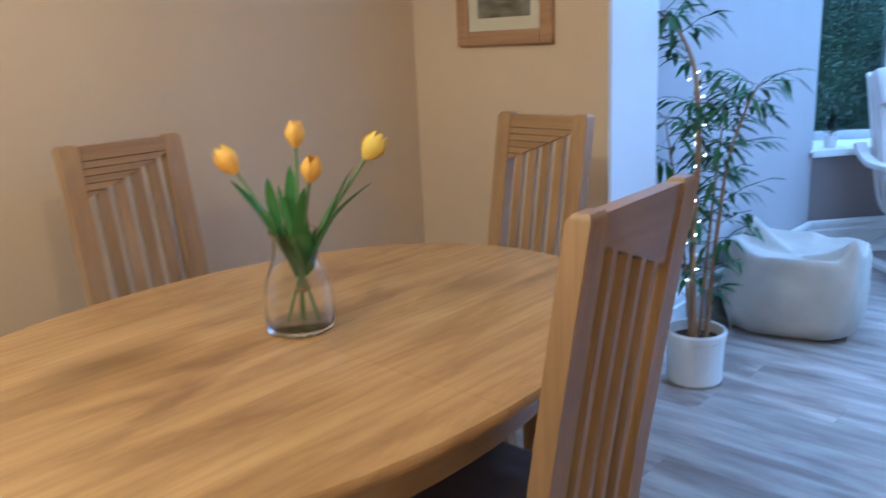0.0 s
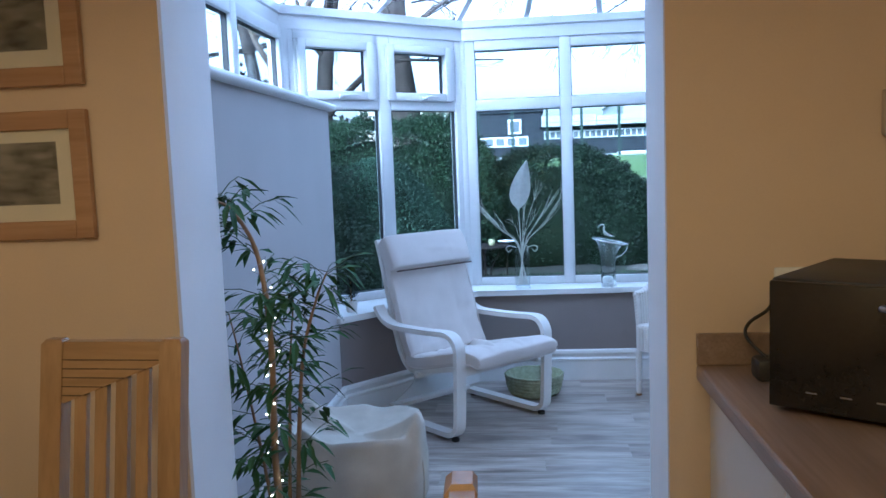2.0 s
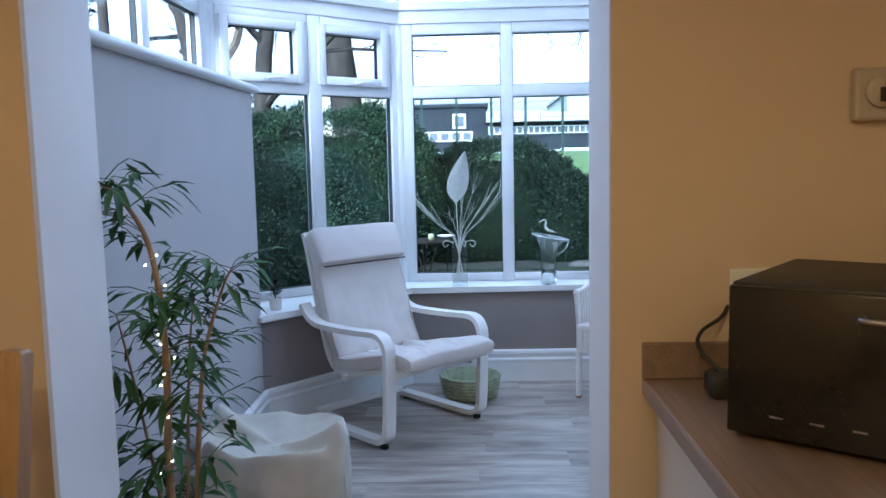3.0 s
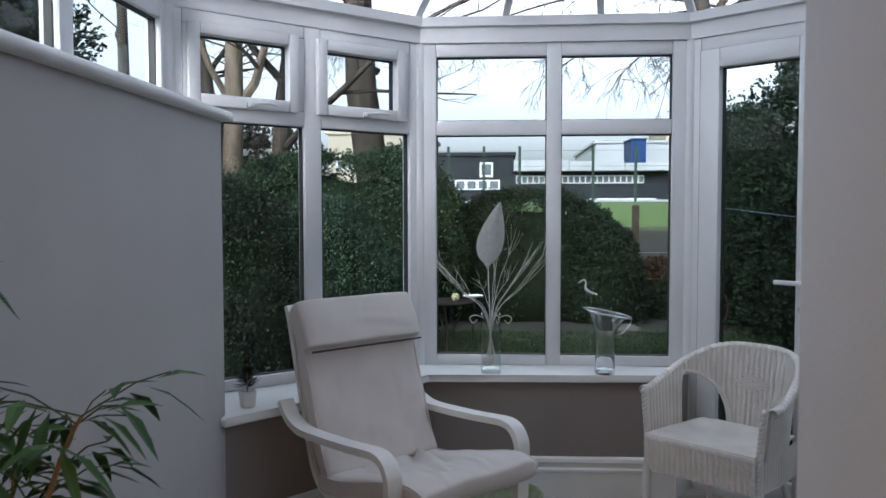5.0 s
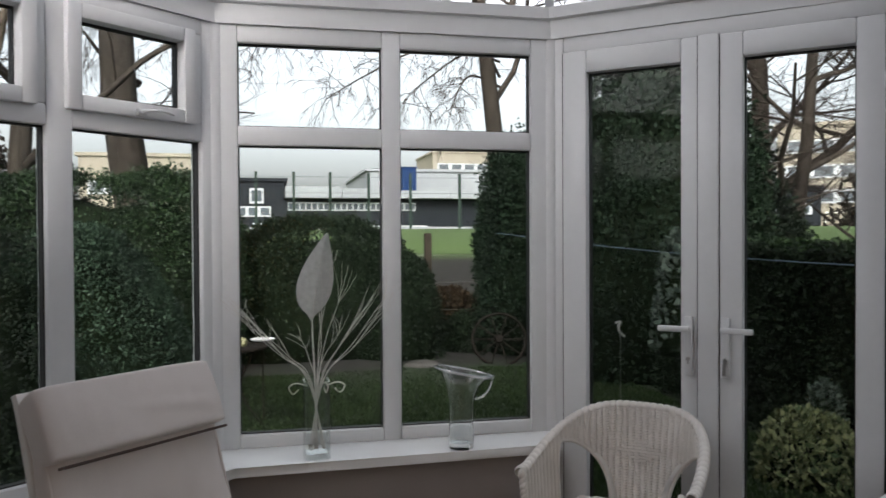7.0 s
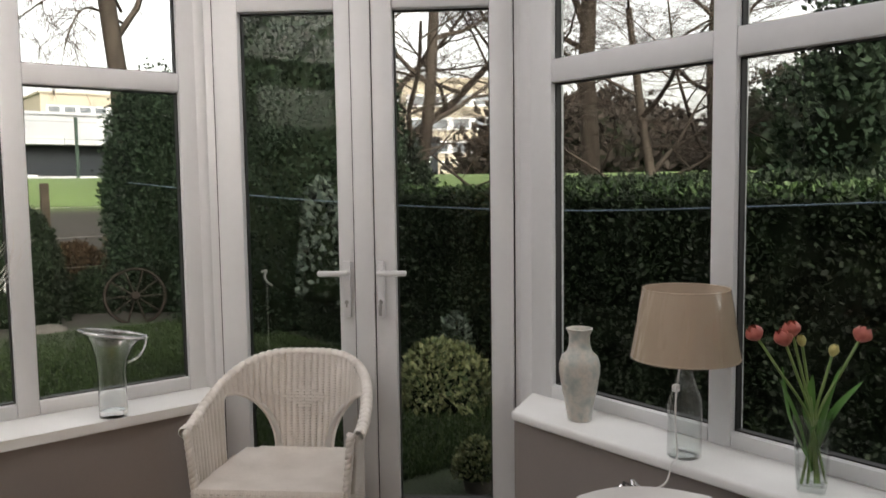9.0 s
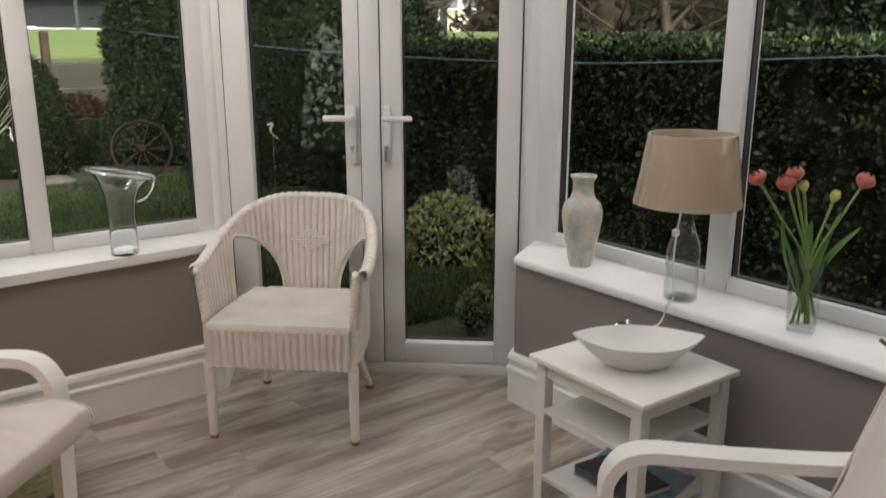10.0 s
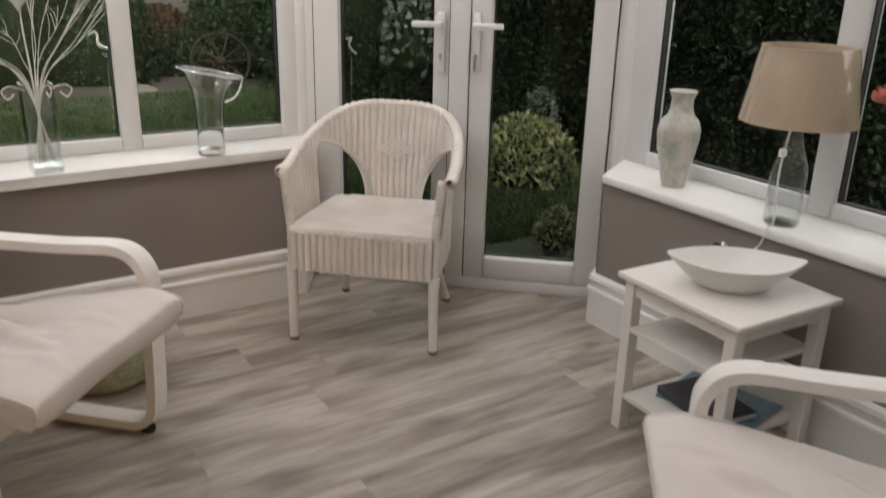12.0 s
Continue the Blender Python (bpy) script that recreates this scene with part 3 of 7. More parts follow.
# left angled window, two opening top lights
m, length = facet_pose(C0, C1)
left = tagged(thing("window_2", "white upvc window with two top hung opening lights", "window", m), kind="structure")
L = length
g = [(L - 1.225, L - 0.664), (L - 0.578, L - 0.075)]
bar(left, (-0.03, SILL - 0.02), (g[0][0], HEAD))
bar(left, (g[1][1], SILL - 0.02), (L + 0.03, HEAD))
bar(left, (g[0][1], SILL), (g[1][0], HEAD))
for a, b in g:
    bar(left, (a, SILL), (b, 0.650))
    bar(left, (a, 1.768), (b, 1.836))
    bar(left, (a, 2.165), (b, HEAD))
    glazing(left, a, 0.650, b, 1.768)
    sa, sb = (L - 1.206, L - 0.699) if a < L - 1 else (L - 0.604, L - 0.113)
    if sa > a:
        bar(left, (a, 1.836), (sa + 0.006, 2.165))
    if sb < b:
        bar(left, (sb - 0.006, 1.836), (b, 2.165))
    sh = sash(left, sa, 1.826, sb, 2.172, 0.050)
    stay_handle(sh, (sa + sb) / 2 + 0.01, 1.842)

# high side windows over the solid wall
m, length = facet_pose((C0[0], WALL_Y1), C0)
high = tagged(thing("window_3", "white upvc high windows above the solid wall", "window", m), kind="structure")
edges = [0.06, 0.70, 0.77, 1.50, 1.58, length - 0.075]
bar(high, (0, WTOP + 0.04), (edges[0], HEAD))
bar(high, (edges[1], WTOP + 0.04), (edges[2], HEAD))
bar(high, (edges[3], WTOP + 0.04), (edges[4], HEAD))
bar(high, (edges[5], WTOP + 0.04), (length + 0.02, HEAD))
for a, b in zip(edges[::2], edges[1::2]):
    bar(high, (a, WTOP + 0.04), (b, 1.855))
    bar(high, (a, 2.155), (b, HEAD))
    glazing(high, a, 1.855, b, 2.155)

# right side windows
m, length = facet_pose((1.470, 4.778), (1.470, WALL_Y1))
right = tagged(thing("window_4", "white upvc side window with fixed panes", "window", m), kind="structure")
edges = [0.145, 0.822, 0.902, 1.580, 1.660, length - 0.06]
bar(right, (-0.02, RSILL - 0.02), (edges[0], HEAD))
bar(right, (edges[1], RSILL), (edges[2], HEAD))
bar(right, (edges[3], RSILL), (edges[4], HEAD))
bar(right, (edges[5], RSILL), (length, HEAD))
for a, b in zip(edges[::2], edges[1::2]):
    bar(right, (a, RSILL), (b, 0.634))
    bar(right, (a, 1.764), (b, 1.850))
    bar(right, (a, 2.155), (b, HEAD))
    glazing(right, a, 0.634, b, 1.764)
    glazing(right, a, 1.850, b, 2.155)

# corner posts
for i, (c, r) in enumerate(((C0, 0.06), (C1, 0.05), (C2, 0.05), (C3, 0.06))):
    bm = bmesh.new()
    lathe(bm, [(r, SILL - 0.3 if i < 2 else 0.0), (r, HEAD)], 12)
    bmesh.ops.translate(bm, verts=bm.verts, vec=(c[0], c[1], 0))
    struct(part("trim_corner_post", bm, upvc, smooth=40), "white upvc corner post between windows", "post")

# french doors
m, length = facet_pose(C2, C3)
L = length
doors = tagged(thing("door_1", "closed white upvc glazed french doors with lever handles", "door", m), kind="structure")
bar(doors, (-0.02, 0.0), (0.070, HEAD), "door_frame")
bar(doors, (L - 0.070, 0.0), (L + 0.02, HEAD), "door_frame")
bar(doors, (0.070, 2.160), (L - 0.070, HEAD), "door_frame")
bar(doors, (0.070, -0.005), (L - 0.070, 0.045), "threshold", (-0.055, 0.05))
for a, b, gl, gr in ((0.072, 0.645, 0.172, 0.548), (0.655, L - 0.072, 0.772, L - 0.098 - 0.062)):
    leaf_ob = new("door_leaf")
    leaf_ob.parent = doors
    for lo, hi in (((a, 0.047), (gl, 2.158)), ((gr, 0.047), (b, 2.158)), ((gl, 0.047), (gr, 0.135)), ((gl, 2.068), (gr, 2.158))):
        bar(leaf_ob, lo, hi, "stile", (-0.05, 0.03))
    glazing(leaf_ob, gl, 0.135, gr, 2.068, y=-0.005)
bar(doors, (0.612, 0.047), (0.688, 2.16), "meeting_stile", (-0.062, -0.05))

# dark seams where the leaves meet the frame and each other
for x, y in ((0.066, -0.0365), (L - 0.070, -0.0365), (0.6085, -0.0515), (0.688, -0.0515)):
    part("seam", one_box((x, y, 0.05), (x + 0.0035, y + 0.004, 2.158)), gasket, doors)


def lever(x, way):
    """White lever handle on a long plate, with a keyhole."""
    h = new("handle")
    h.parent = doors
    y = -0.064
    part("plate", one_box((x - 0.016, y - 0.010, 0.882), (x + 0.016, y + 0.013, 1.105), None, 0.006, 2), upvc, h, smooth=40)
    bm = bmesh.new()
    tube(bm, [(x, y, 1.060), (x, y - 0.045, 1.060)], 0.010, 10)
    box(bm, (min(x - 0.012 * way, x + 0.105 * way), y - 0.055, 1.050), (max(x - 0.012 * way, x + 0.105 * way), y - 0.038, 1.071), None, 0.006)
    part("lever", bm, upvc, h, "white lever", 40)
    bm = bmesh.new()
    tube(bm, [(x, y - 0.008, 0.945), (x, y - 0.016, 0.945)], 0.008, 10)
    box(bm, (x - 0.003, y - 0.015, 0.926), (x + 0.003, y - 0.010, 0.945))
    part("lock", bm, steel, h, "steel lock barrel")
    return h


lever(0.580, -1)
second = lever(0.714, 1)
bm = bmesh.new()
box(bm, (0.711, -0.10, 0.936), (0.717, -0.078, 0.956))
box(bm, (0.708, -0.098, 0.895), (0.720, -0.094, 0.936))
part("key", bm, steel, second, "steel key in the lock")

# eaves beam
inner = [(-1.812, WALL_Y1), (-1.812, 4.750), (-0.845, 5.600), (0.49, 5.600), (1.457, 4.750), (1.457, WALL_Y1)]
outer = [(-1.93, WALL_Y1), (-1.93, 4.83), (-0.90, 5.74), (0.545, 5.74), (1.575, 4.83), (1.575, WALL_Y1)]
bm = bmesh.new()
loops = []
for (a, b), (c, d) in zip(inner, outer):
    loops.append([(a, b, HEAD), (a, b, HEAD + 0.075), (a + 0.012 * (1 if a < 0 else -1), b - 0.012, HEAD + 0.082), (a + 0.012 * (1 if a < 0 else -1), b - 0.012, 2.350), (c, d, 2.36), (c, d, HEAD)])
rings(bm, loops)
struct(part("trim_eaves_beam", bm, upvc, smooth=30), "white upvc eaves beam round the conservatory", "beam")

# glazed roof: bars and panes
RX, RZ, RY = -0.175, 3.05, 4.10
ridge_a, ridge_b = Vector((RX, WALL_Y1, RZ)), Vector((RX, RY, RZ))
roof = tagged(thing("roof", "glazed conservatory roof with white bars", "roof", Matrix.Identity(4)), kind="structure")
feet = []
for y in (2.49, 3.04, 3.59, 4.14, 4.68):
    feet.append((Vector((-1.84, y, 2.36)), Vector((RX, min(y, RY), RZ))))
for x, y in ((-1.84, 4.79), (-1.35, 5.23), (-0.87, 5.66), (-0.42, 5.66), (0.06, 5.66), (0.51, 5.66), (1.00, 5.23), (1.487, 4.79)):
    feet.append((Vector((x, y, 2.36)), ridge_b.copy()))
for y in (4.68, 4.14, 3.59, 3.04, 2.49):
    feet.append((Vector((1.487, y, 2.36)), Vector((RX, min(y, RY), RZ))))
for a, b in feet:
    bm = bmesh.new()
    tube(bm, [a, b], 0.026, 4, flat=0.9)
    part("rafter", bm, upvc, roof)
bm = bmesh.new()
tube(bm, [ridge_a, ridge_b + Vector((0, 0.06, 0))], 0.05, 8)
part("ridge", bm, upvc, roof)
for (a, b), (c, d) in zip(feet, feet[1:]):
    bm = bmesh.new()
    up = Vector((0, 0, 0.026))
    pts = [a + up, c + up, d + up] + ([b + up] if (b - d).length > 0.01 else [])
    top = [p + Vector((0, 0, 0.012)) for p in pts]
    vs = [bm.verts.new(p) for p in pts]
    ws = [bm.verts.new(p) for p in top]
    bm.faces.new(vs[::-1])
    bm.faces.new(ws)
    for i in range(len(vs)):
        bm.faces.new((vs[i], vs[(i + 1) % len(vs)], ws[(i + 1) % len(vs)], ws[i]))
    p = part("pane", bm, roof_glass, roof)
    p.visible_shadow = False

# ---- dining room lamps: recessed spots in the ceiling ----
for x, y, power in ((-1.10, -1.00, 2.3), (-1.65, -0.30, 0.9), (-0.50, 0.55, 0.75), (0.05, -1.0, 0.8)):
    spot = thing("ceiling_spot", "recessed warm white ceiling spot lamp", "ceiling light", pose(x, y, ROOM_H), "dining ceiling spots")
    bm = bmesh.new()
    lathe(bm, [(0.046, -0.004), (0.046, 0.0), (0.036, 0.0), (0.036, -0.006)], 24, cap=False)
    part("bezel", bm, white_paint, spot, smooth=40)
    bm = bmesh.new()
    lathe(bm, [(0.001, -0.002), (0.035, -0.002)], 24, cap=False)
    part("bulb", bm, lamp_glow, spot)
    ld = bpy.data.lights.new("spot_light", "SPOT")
    ld.energy, ld.color, ld.spot_size, ld.spot_blend, ld.shadow_soft_size = 2.4 * power, (1.0, 0.625, 0.225), radians(168), 0.3, 0.025
    lo = new("spot_light", ld)
    lo.matrix_world = pose(x, y, ROOM_H - 0.03)


# ---- dining furniture ----
def dining_table(m):
    t = thing("dining_table", "oval light oak dining table with moulded edge", "table", m)
    A, B = 0.632, 0.462
    def oval(k, z, n=72):
        return [(k * A * math.copysign(abs(math.cos(a)) ** 0.94, math.cos(a)) + (k - 1) * 0, k * B * math.copysign(abs(math.sin(a)) ** 0.94, math.sin(a)), z) for a in (2 * math.pi * i / n for i in range(n))]
    for s in (-1, 1):
        bm = bmesh.new()
        rings(bm, [oval(0.955, 0.722), oval(0.985, 0.726), oval(0.990, 0.733), oval(0.999, 0.736), oval(1.0, 0.744), oval(0.994, 0.750)])
        cut = bmesh.ops.bisect_plane(bm, geom=list(bm.verts) + list(bm.edges) + list(bm.faces), plane_co=(0.0006 * s, 0, 0), plane_no=(-s, 0, 0), clear_outer=True)
        bmesh.ops.holes_fill(bm, edges=[e for e in bm.edges if e.is_boundary])
        part("tabletop", bm, oak_top, t, smooth=30)
    bm = bmesh.new()
    loops = [[(x * 0.86, y * 0.84, z) for x, y, _ in oval(1, 0)] for z in (0.63, 0.7215)]
    rings(bm, loops)
    part("apron", bm, oak_x, t, smooth=30)
    for x in (-0.36, 0.36):
        for y in (-0.24, 0.24):
            bm = bmesh.new()
            lathe(bm, [(0.022, 0), (0.028, 0.02), (0.026, 0.10), (0.034, 0.40), (0.036, 0.60), (0.036, 0.628)], 16, at=(x, y, 0))
            part("leg", bm, oak, t, smooth=40)
    return t


dining_table(turn_to(-1.18, 0.79, 0, 1, 0.01) @ Matrix.Diagonal((1.182, 1.130, 1, 1)))


def ease(bm, r):
    """Rounds the sharp edges of a small mesh."""
    es = [e for e in bm.edges if len(e.link_faces) == 2 and e.calc_face_angle(0) > 0.8]
    bmesh.ops.bevel(bm, geom=es, offset=r, segments=2, profile=0.5, affect="EDGES")


def dining_chair(m, label):
    """Seat at the origin's y = 0 back edge, facing +y; the back leans to -y."""
    c = thing("dining_chair", label, "chair", m, "chairs round the dining table")
    W, H, S = 0.30, 1.005, 0.455
    def back_y(z):
        return 0.03 - 0.085 * max(0.0, (z - S) / (H - S)) ** 1.1
    for sx in (-1, 1):
        bm = bmesh.new()
        loops = []
        for z in (0.0, 0.25, S, 0.6, 0.75, 0.88, H - 0.008, H):
            x0, x1 = (W / 2 - 0.046, W / 2)
            ins = 0.006 if z == H else 0.0
            yb = back_y(z) - (0.05 * (1 - z / S) if z < S else 0)
            lo = sorted((sx * (x0 + ins), sx * (x1 - ins)))
            loops.append([(lo[0], yb - 0.016 + ins, z), (lo[1], yb - 0.016 + ins, z), (lo[1], yb + 0.016 - ins, z), (lo[0], yb + 0.016 - ins, z)])
        rings(bm, loops)
        ease(bm, 0.006)
        part("back_post", bm, oak, c, smooth=40)
    # head board with a slanted lower edge and shallow grooves
    bm = bmesh.new()
    n = 7
    loops = []
    for i in range(n):
        x = -W / 2 + 0.046 + (W - 0.092) * i / (n - 1)
        zb = H - 0.044 - 0.077 * i / (n - 1)
        loops.append([(x, back_y(zb) - 0.012, zb), (x, back_y(zb) + 0.012, zb), (x, back_y(H) + 0.012, H - 0.004), (x, back_y(H) - 0.012, H - 0.004)])
    rings(bm, loops)
    part("head_board", bm, oak_x, c)
    for k in range(5):
        z = H - 0.038 - 0.0168 * k
        x0 = -W / 2 + 0.047 + max(0, (H - 0.044 - z) / 0.077 * (W - 0.092))
        if x0 < W / 2 - 0.06:
            bm = one_box((x0, back_y(z) + 0.0122, z - 0.0009), (W / 2 - 0.046, back_y(z) + 0.0130, z + 0.0009))
            part("groove", bm, brown_seat, c)
    for k in range(4):
        x = -W / 2 + 0.046 + (W - 0.092) * (k + 0.85) / 4.7
        zt = H - 0.044 - 0.077 * (x + W / 2 - 0.046) / (W - 0.092) + 0.002
        bm = bmesh.new()
        loops = []
        for z in (S + 0.01, 0.6, 0.72, 0.84, zt):
            y = back_y(z)
            w = 0.013
            loops.append([(x - w, y - 0.004, z), (x - w * 0.5, y - 0.012, z), (x + w * 0.5, y - 0.012, z), (x + w, y - 0.004, z), (x + w, y + 0.008, z), (x - w, y + 0.008, z)])
        rings(bm, loops)
        part("slat", bm, oak, c, smooth=50)
    part("bottom_rail", one_box((-W / 2 + 0.046, back_y(0.5) - 0.012, S), (W / 2 - 0.046, back_y(0.5) + 0.012, S + 0.05), None, 0.004), oak_x, c)
    part("seat_frame", one_box((-0.205, 0.02, 0.395), (0.205, 0.42, 0.44), None, 0.006), oak_x, c)
    bm = bmesh.new()
    pad(bm, [(0.03, 0.455), (0.2, 0.458), (0.415, 0.455)], 0.40, 0.05, 24)
    part("seat", bm, brown_seat, c, "dark brown fabric seat pad", 60)
    for sx in (-0.18, 0.18):
        bm = bmesh.new()
        rings(bm, [[(sx - w, 0.385 - w, z), (sx + w, 0.385 - w, z), (sx + w, 0.385 + w, z), (sx - w, 0.385 + w, z)] for w, z in ((0.017, 0), (0.021, 0.2), (0.022, 0.394))])
        part("leg", bm, oak, c)
    return c


CHAIR = Matrix.Scale(1.065, 4)
dining_chair(turn_to(-1.288, 1.700, 0, -0.063, -1) @ CHAIR @ Matrix.Diagonal((0.97, 1, 1, 1)), "light oak dining chair with slatted back beside the wall")
dining_chair(turn_to(-1.902, 0.879, 0, 1, -0.01) @ CHAIR, "light oak dining chair with slatted back and slanted head board")
dining_chair(turn_to(-0.560, 0.880, 0, -1, -0.065) @ CHAIR, "light oak dining chair tucked under the oval table")


def petals(bm, at, tilt, r, h, count=6, open_=0.75, seed=1):
    """A cup of overlapping petals."""
    rnd = random.Random(seed)
    m = Matrix.Translation(at) @ tilt
    for k in range(count):
        a0 = 2 * math.pi * k / count + rnd.uniform(-0.12, 0.12)
        rr = r * (1.0 if k % 2 else 0.88)
        rows = []
        for i in range(6):
            u = i / 5
            rad = rr * (0.25 + 1.0 * math.sin(min(1, u * 1.25) * math.pi * 0.62)) * (1 - (1 - open_) * u * u)
            w = (0.25 + 0.75 * math.sin(math.pi * min(1, 0.12 + 0.80 * u))) * 0.72
            if i == 5:
                w = 0.10
            rows.append([m @ Vector((rad * math.cos(a0 + j * w), rad * math.sin(a0 + j * w), h * u)) for j in (-1, -0.5, 0, 0.5, 1)])
        vs = [[bm.verts.new(p) for p in row] for row in rows]
        for a, b in zip(vs, vs[1:]):
            for j in range(4):
                bm.faces.new((a[j], a[j + 1], b[j + 1], b[j]))


def blade(bm, pts, width, fold=0.35):
    """A long leaf along a line, folded at its midrib."""
    pts = smooth_line(pts, 5)
    n = len(pts)
    prev = None
    for i, p in enumerate(pts):
        d = (pts[min(i + 1, n - 1)] - pts[max(i - 1, 0)]).normalized()
        side = d.cross(Vector((0, 0, 1)))
        side = side.normalized() if side.length > 1e-3 else Vector((1, 0, 0))
        up = side.cross(d)
        u = i / (n - 1)
        w = width * (math.sin(math.pi * min(1, 0.10 + 0.9 * u) ** 0.75) ** 0.8 + 0.02)
        row = [bm.verts.new(p - side * w / 2 + up * w * fold * 0.5), bm.verts.new(p), bm.verts.new(p + side * w / 2 + up * w * fold * 0.5)]
        if prev:
            bm.faces.new((prev[0], prev[1], row[1], row[0]))
            bm.faces.new((prev[1], prev[2], row[2], row[1]))
        prev = row


def aim(v):
    return Vector(v).normalized().to_track_quat("Z", "Y").to_matrix().to_4x4()


def tulips(m, label, heads, leaves, gather, petal_mats, stem_foot):
    """Stems from a vase with heads; heads: (x, y, z, kind)."""
    t = thing("tulip_bunch", label, "flowers", m)
    for i, (x, y, z, mat_i, r, h) in enumerate(heads):
        top = Vector((x, y, z))
        neck = Vector((gather[0] + 0.10 * x, gather[1] + 0.10 * y, gather[2]))
        foot = Vector((stem_foot[0] - 0.25 * x, stem_foot[1] - 0.25 * y, stem_foot[2]))
        line = smooth_line([foot, neck, neck.lerp(top, 0.5) + Vector((0.06 * x, 0.06 * y, 0.015)), top], 6)
        bm = bmesh.new()
        tube(bm, line, 0.0038, 6)
        st = part("stem", bm, tulip_stem, t, smooth=60)
        d = (line[-1] - line[-3])
        bm = bmesh.new()
        petals(bm, top - d.normalized() * 0.003, aim(d), r, h, 6, 0.55, i)
        part("flower_head", bm, petal_mats[mat_i], t, smooth=60)
    for pts, w in leaves:
        bm = bmesh.new()
        blade(bm, pts, w)
        part("leaf", bm, tulip_leaf, t, smooth=60)
    return t


def glass_vessel(name, label, m, profile, wall=0.004, base=0.014, seg=40, water=0.0, square=False, mat=None):
    """A hollow glass vessel from an outer profile of (radius, height)."""
    v = thing(name, label, "vase", m)
    def loop(r, z):
        if not square:
            return [(r * math.cos(2 * math.pi * i / seg), r * math.sin(2 * math.pi * i / seg), z) for i in range(seg)]
        out = []
        for i in range(seg):
            a = 2 * math.pi * i / seg
            c, s = math.cos(a), math.sin(a)
            k = r / max(abs(c), abs(s))
            k = min(k, r * 1.30)
            out.append((k * c, k * s, z))
        return out
    bm = bmesh.new()
    inner_p = [(max(0.002, r - wall), max(z, base)) for r, z in profile]
    rings(bm, [loop(r, z) for r, z in profile] + [loop(r, z) for r, z in inner_p[::-1]])
    part("body", bm, mat or clear_glass, v, smooth=40)
    if water:
        bm = bmesh.new()
        lev = [(r - wall - 0.0006, z) for r, z in profile if base < z < water]
        r_top = np.interp(water, [z for _, z in profile], [r for r, _ in profile]) - wall - 0.0006
        r_bot = np.interp(base, [z for _, z in profile], [r for r, _ in profile]) - wall - 0.0006
        rings(bm, [loop(r_bot, base + 0.0006)] + [loop(r, z) for r, z in lev] + [loop(r_top, water)])
        part("water", bm, water_glass, v, smooth=40)
    return v


TV = (-1.190, 0.825, 0.751)
glass_vessel("glass_vase", "round clear glass vase with narrow neck on table", pose(*TV) @ Matrix.Scale(0.86, 4), [(0.066, 0), (0.074, 0.004), (0.077, 0.02), (0.077, 0.06), (0.074, 0.095), (0.066, 0.125), (0.054, 0.155), (0.046, 0.18), (0.046, 0.205), (0.053, 0.225)], 0.0035, 0.012, 48, 0, False, thick_glass)
# line of sight runs from lower right to upper left, so the bunch spreads across it
sx, sy = 0.75, 0.66
def spread(a, b, z):
    return (a * sx - b * sy, a * sy + b * sx, z)
tulips(pose(TV[0] + 0.007, TV[1] + 0.006, TV[2]) @ Matrix.Scale(0.86, 4), "bunch of yellow and orange tulips in a vase", [
    (*spread(-0.126, 0.02, 0.352), 0, 0.025, 0.070), (*spread(0.004, 0.04, 0.400), 0, 0.021, 0.060), (*spread(0.042, -0.03, 0.335), 0, 0.022, 0.060), (*spread(0.155, 0.03, 0.370), 1, 0.027, 0.066)],
    [([spread(-0.01, 0, 0.12), spread(-0.06, 0.01, 0.23), spread(-0.145, 0.03, 0.335)], 0.050), ([spread(-0.01, 0.01, 0.12), spread(-0.055, 0.0, 0.21), spread(-0.075, -0.02, 0.275)], 0.056), ([spread(-0.01, 0.01, 0.14), spread(-0.045, 0.0, 0.24), spread(-0.05, -0.02, 0.345)], 0.040),
     ([spread(0.0, 0, 0.12), spread(-0.01, 0.02, 0.23), spread(-0.015, 0.05, 0.36)], 0.050), ([spread(0.01, 0, 0.13), spread(0.012, -0.02, 0.22), spread(0.032, -0.04, 0.325)], 0.048), ([spread(0.0, 0, 0.14), spread(-0.02, -0.01, 0.22), spread(-0.03, -0.02, 0.33)], 0.042),
     ([spread(0.02, 0, 0.14), spread(0.085, 0, 0.25), spread(0.172, -0.01, 0.325)], 0.048), ([spread(0.02, 0, 0.15), spread(0.070, 0.02, 0.25), spread(0.125, 0.03, 0.35)], 0.042)],
    (0, 0, 0.17), [yellow_petal, yellow_pale], (0, 0, 0.016))

tie = thing("stem_tie", "thin orange rubber band tying the tulip stems", "band", pose(TV[0] + 0.007, TV[1] + 0.006, TV[2] + 0.080))
bm = bmesh.new()
tube(bm, [(0.013 * math.cos(a_), 0.013 * math.sin(a_), 0.002 * math.sin(2 * a_)) for a_ in (2 * math.pi * i / 24 for i in range(24))], 0.0035, 6, True)
part("band", bm, cane, tie, smooth=60)

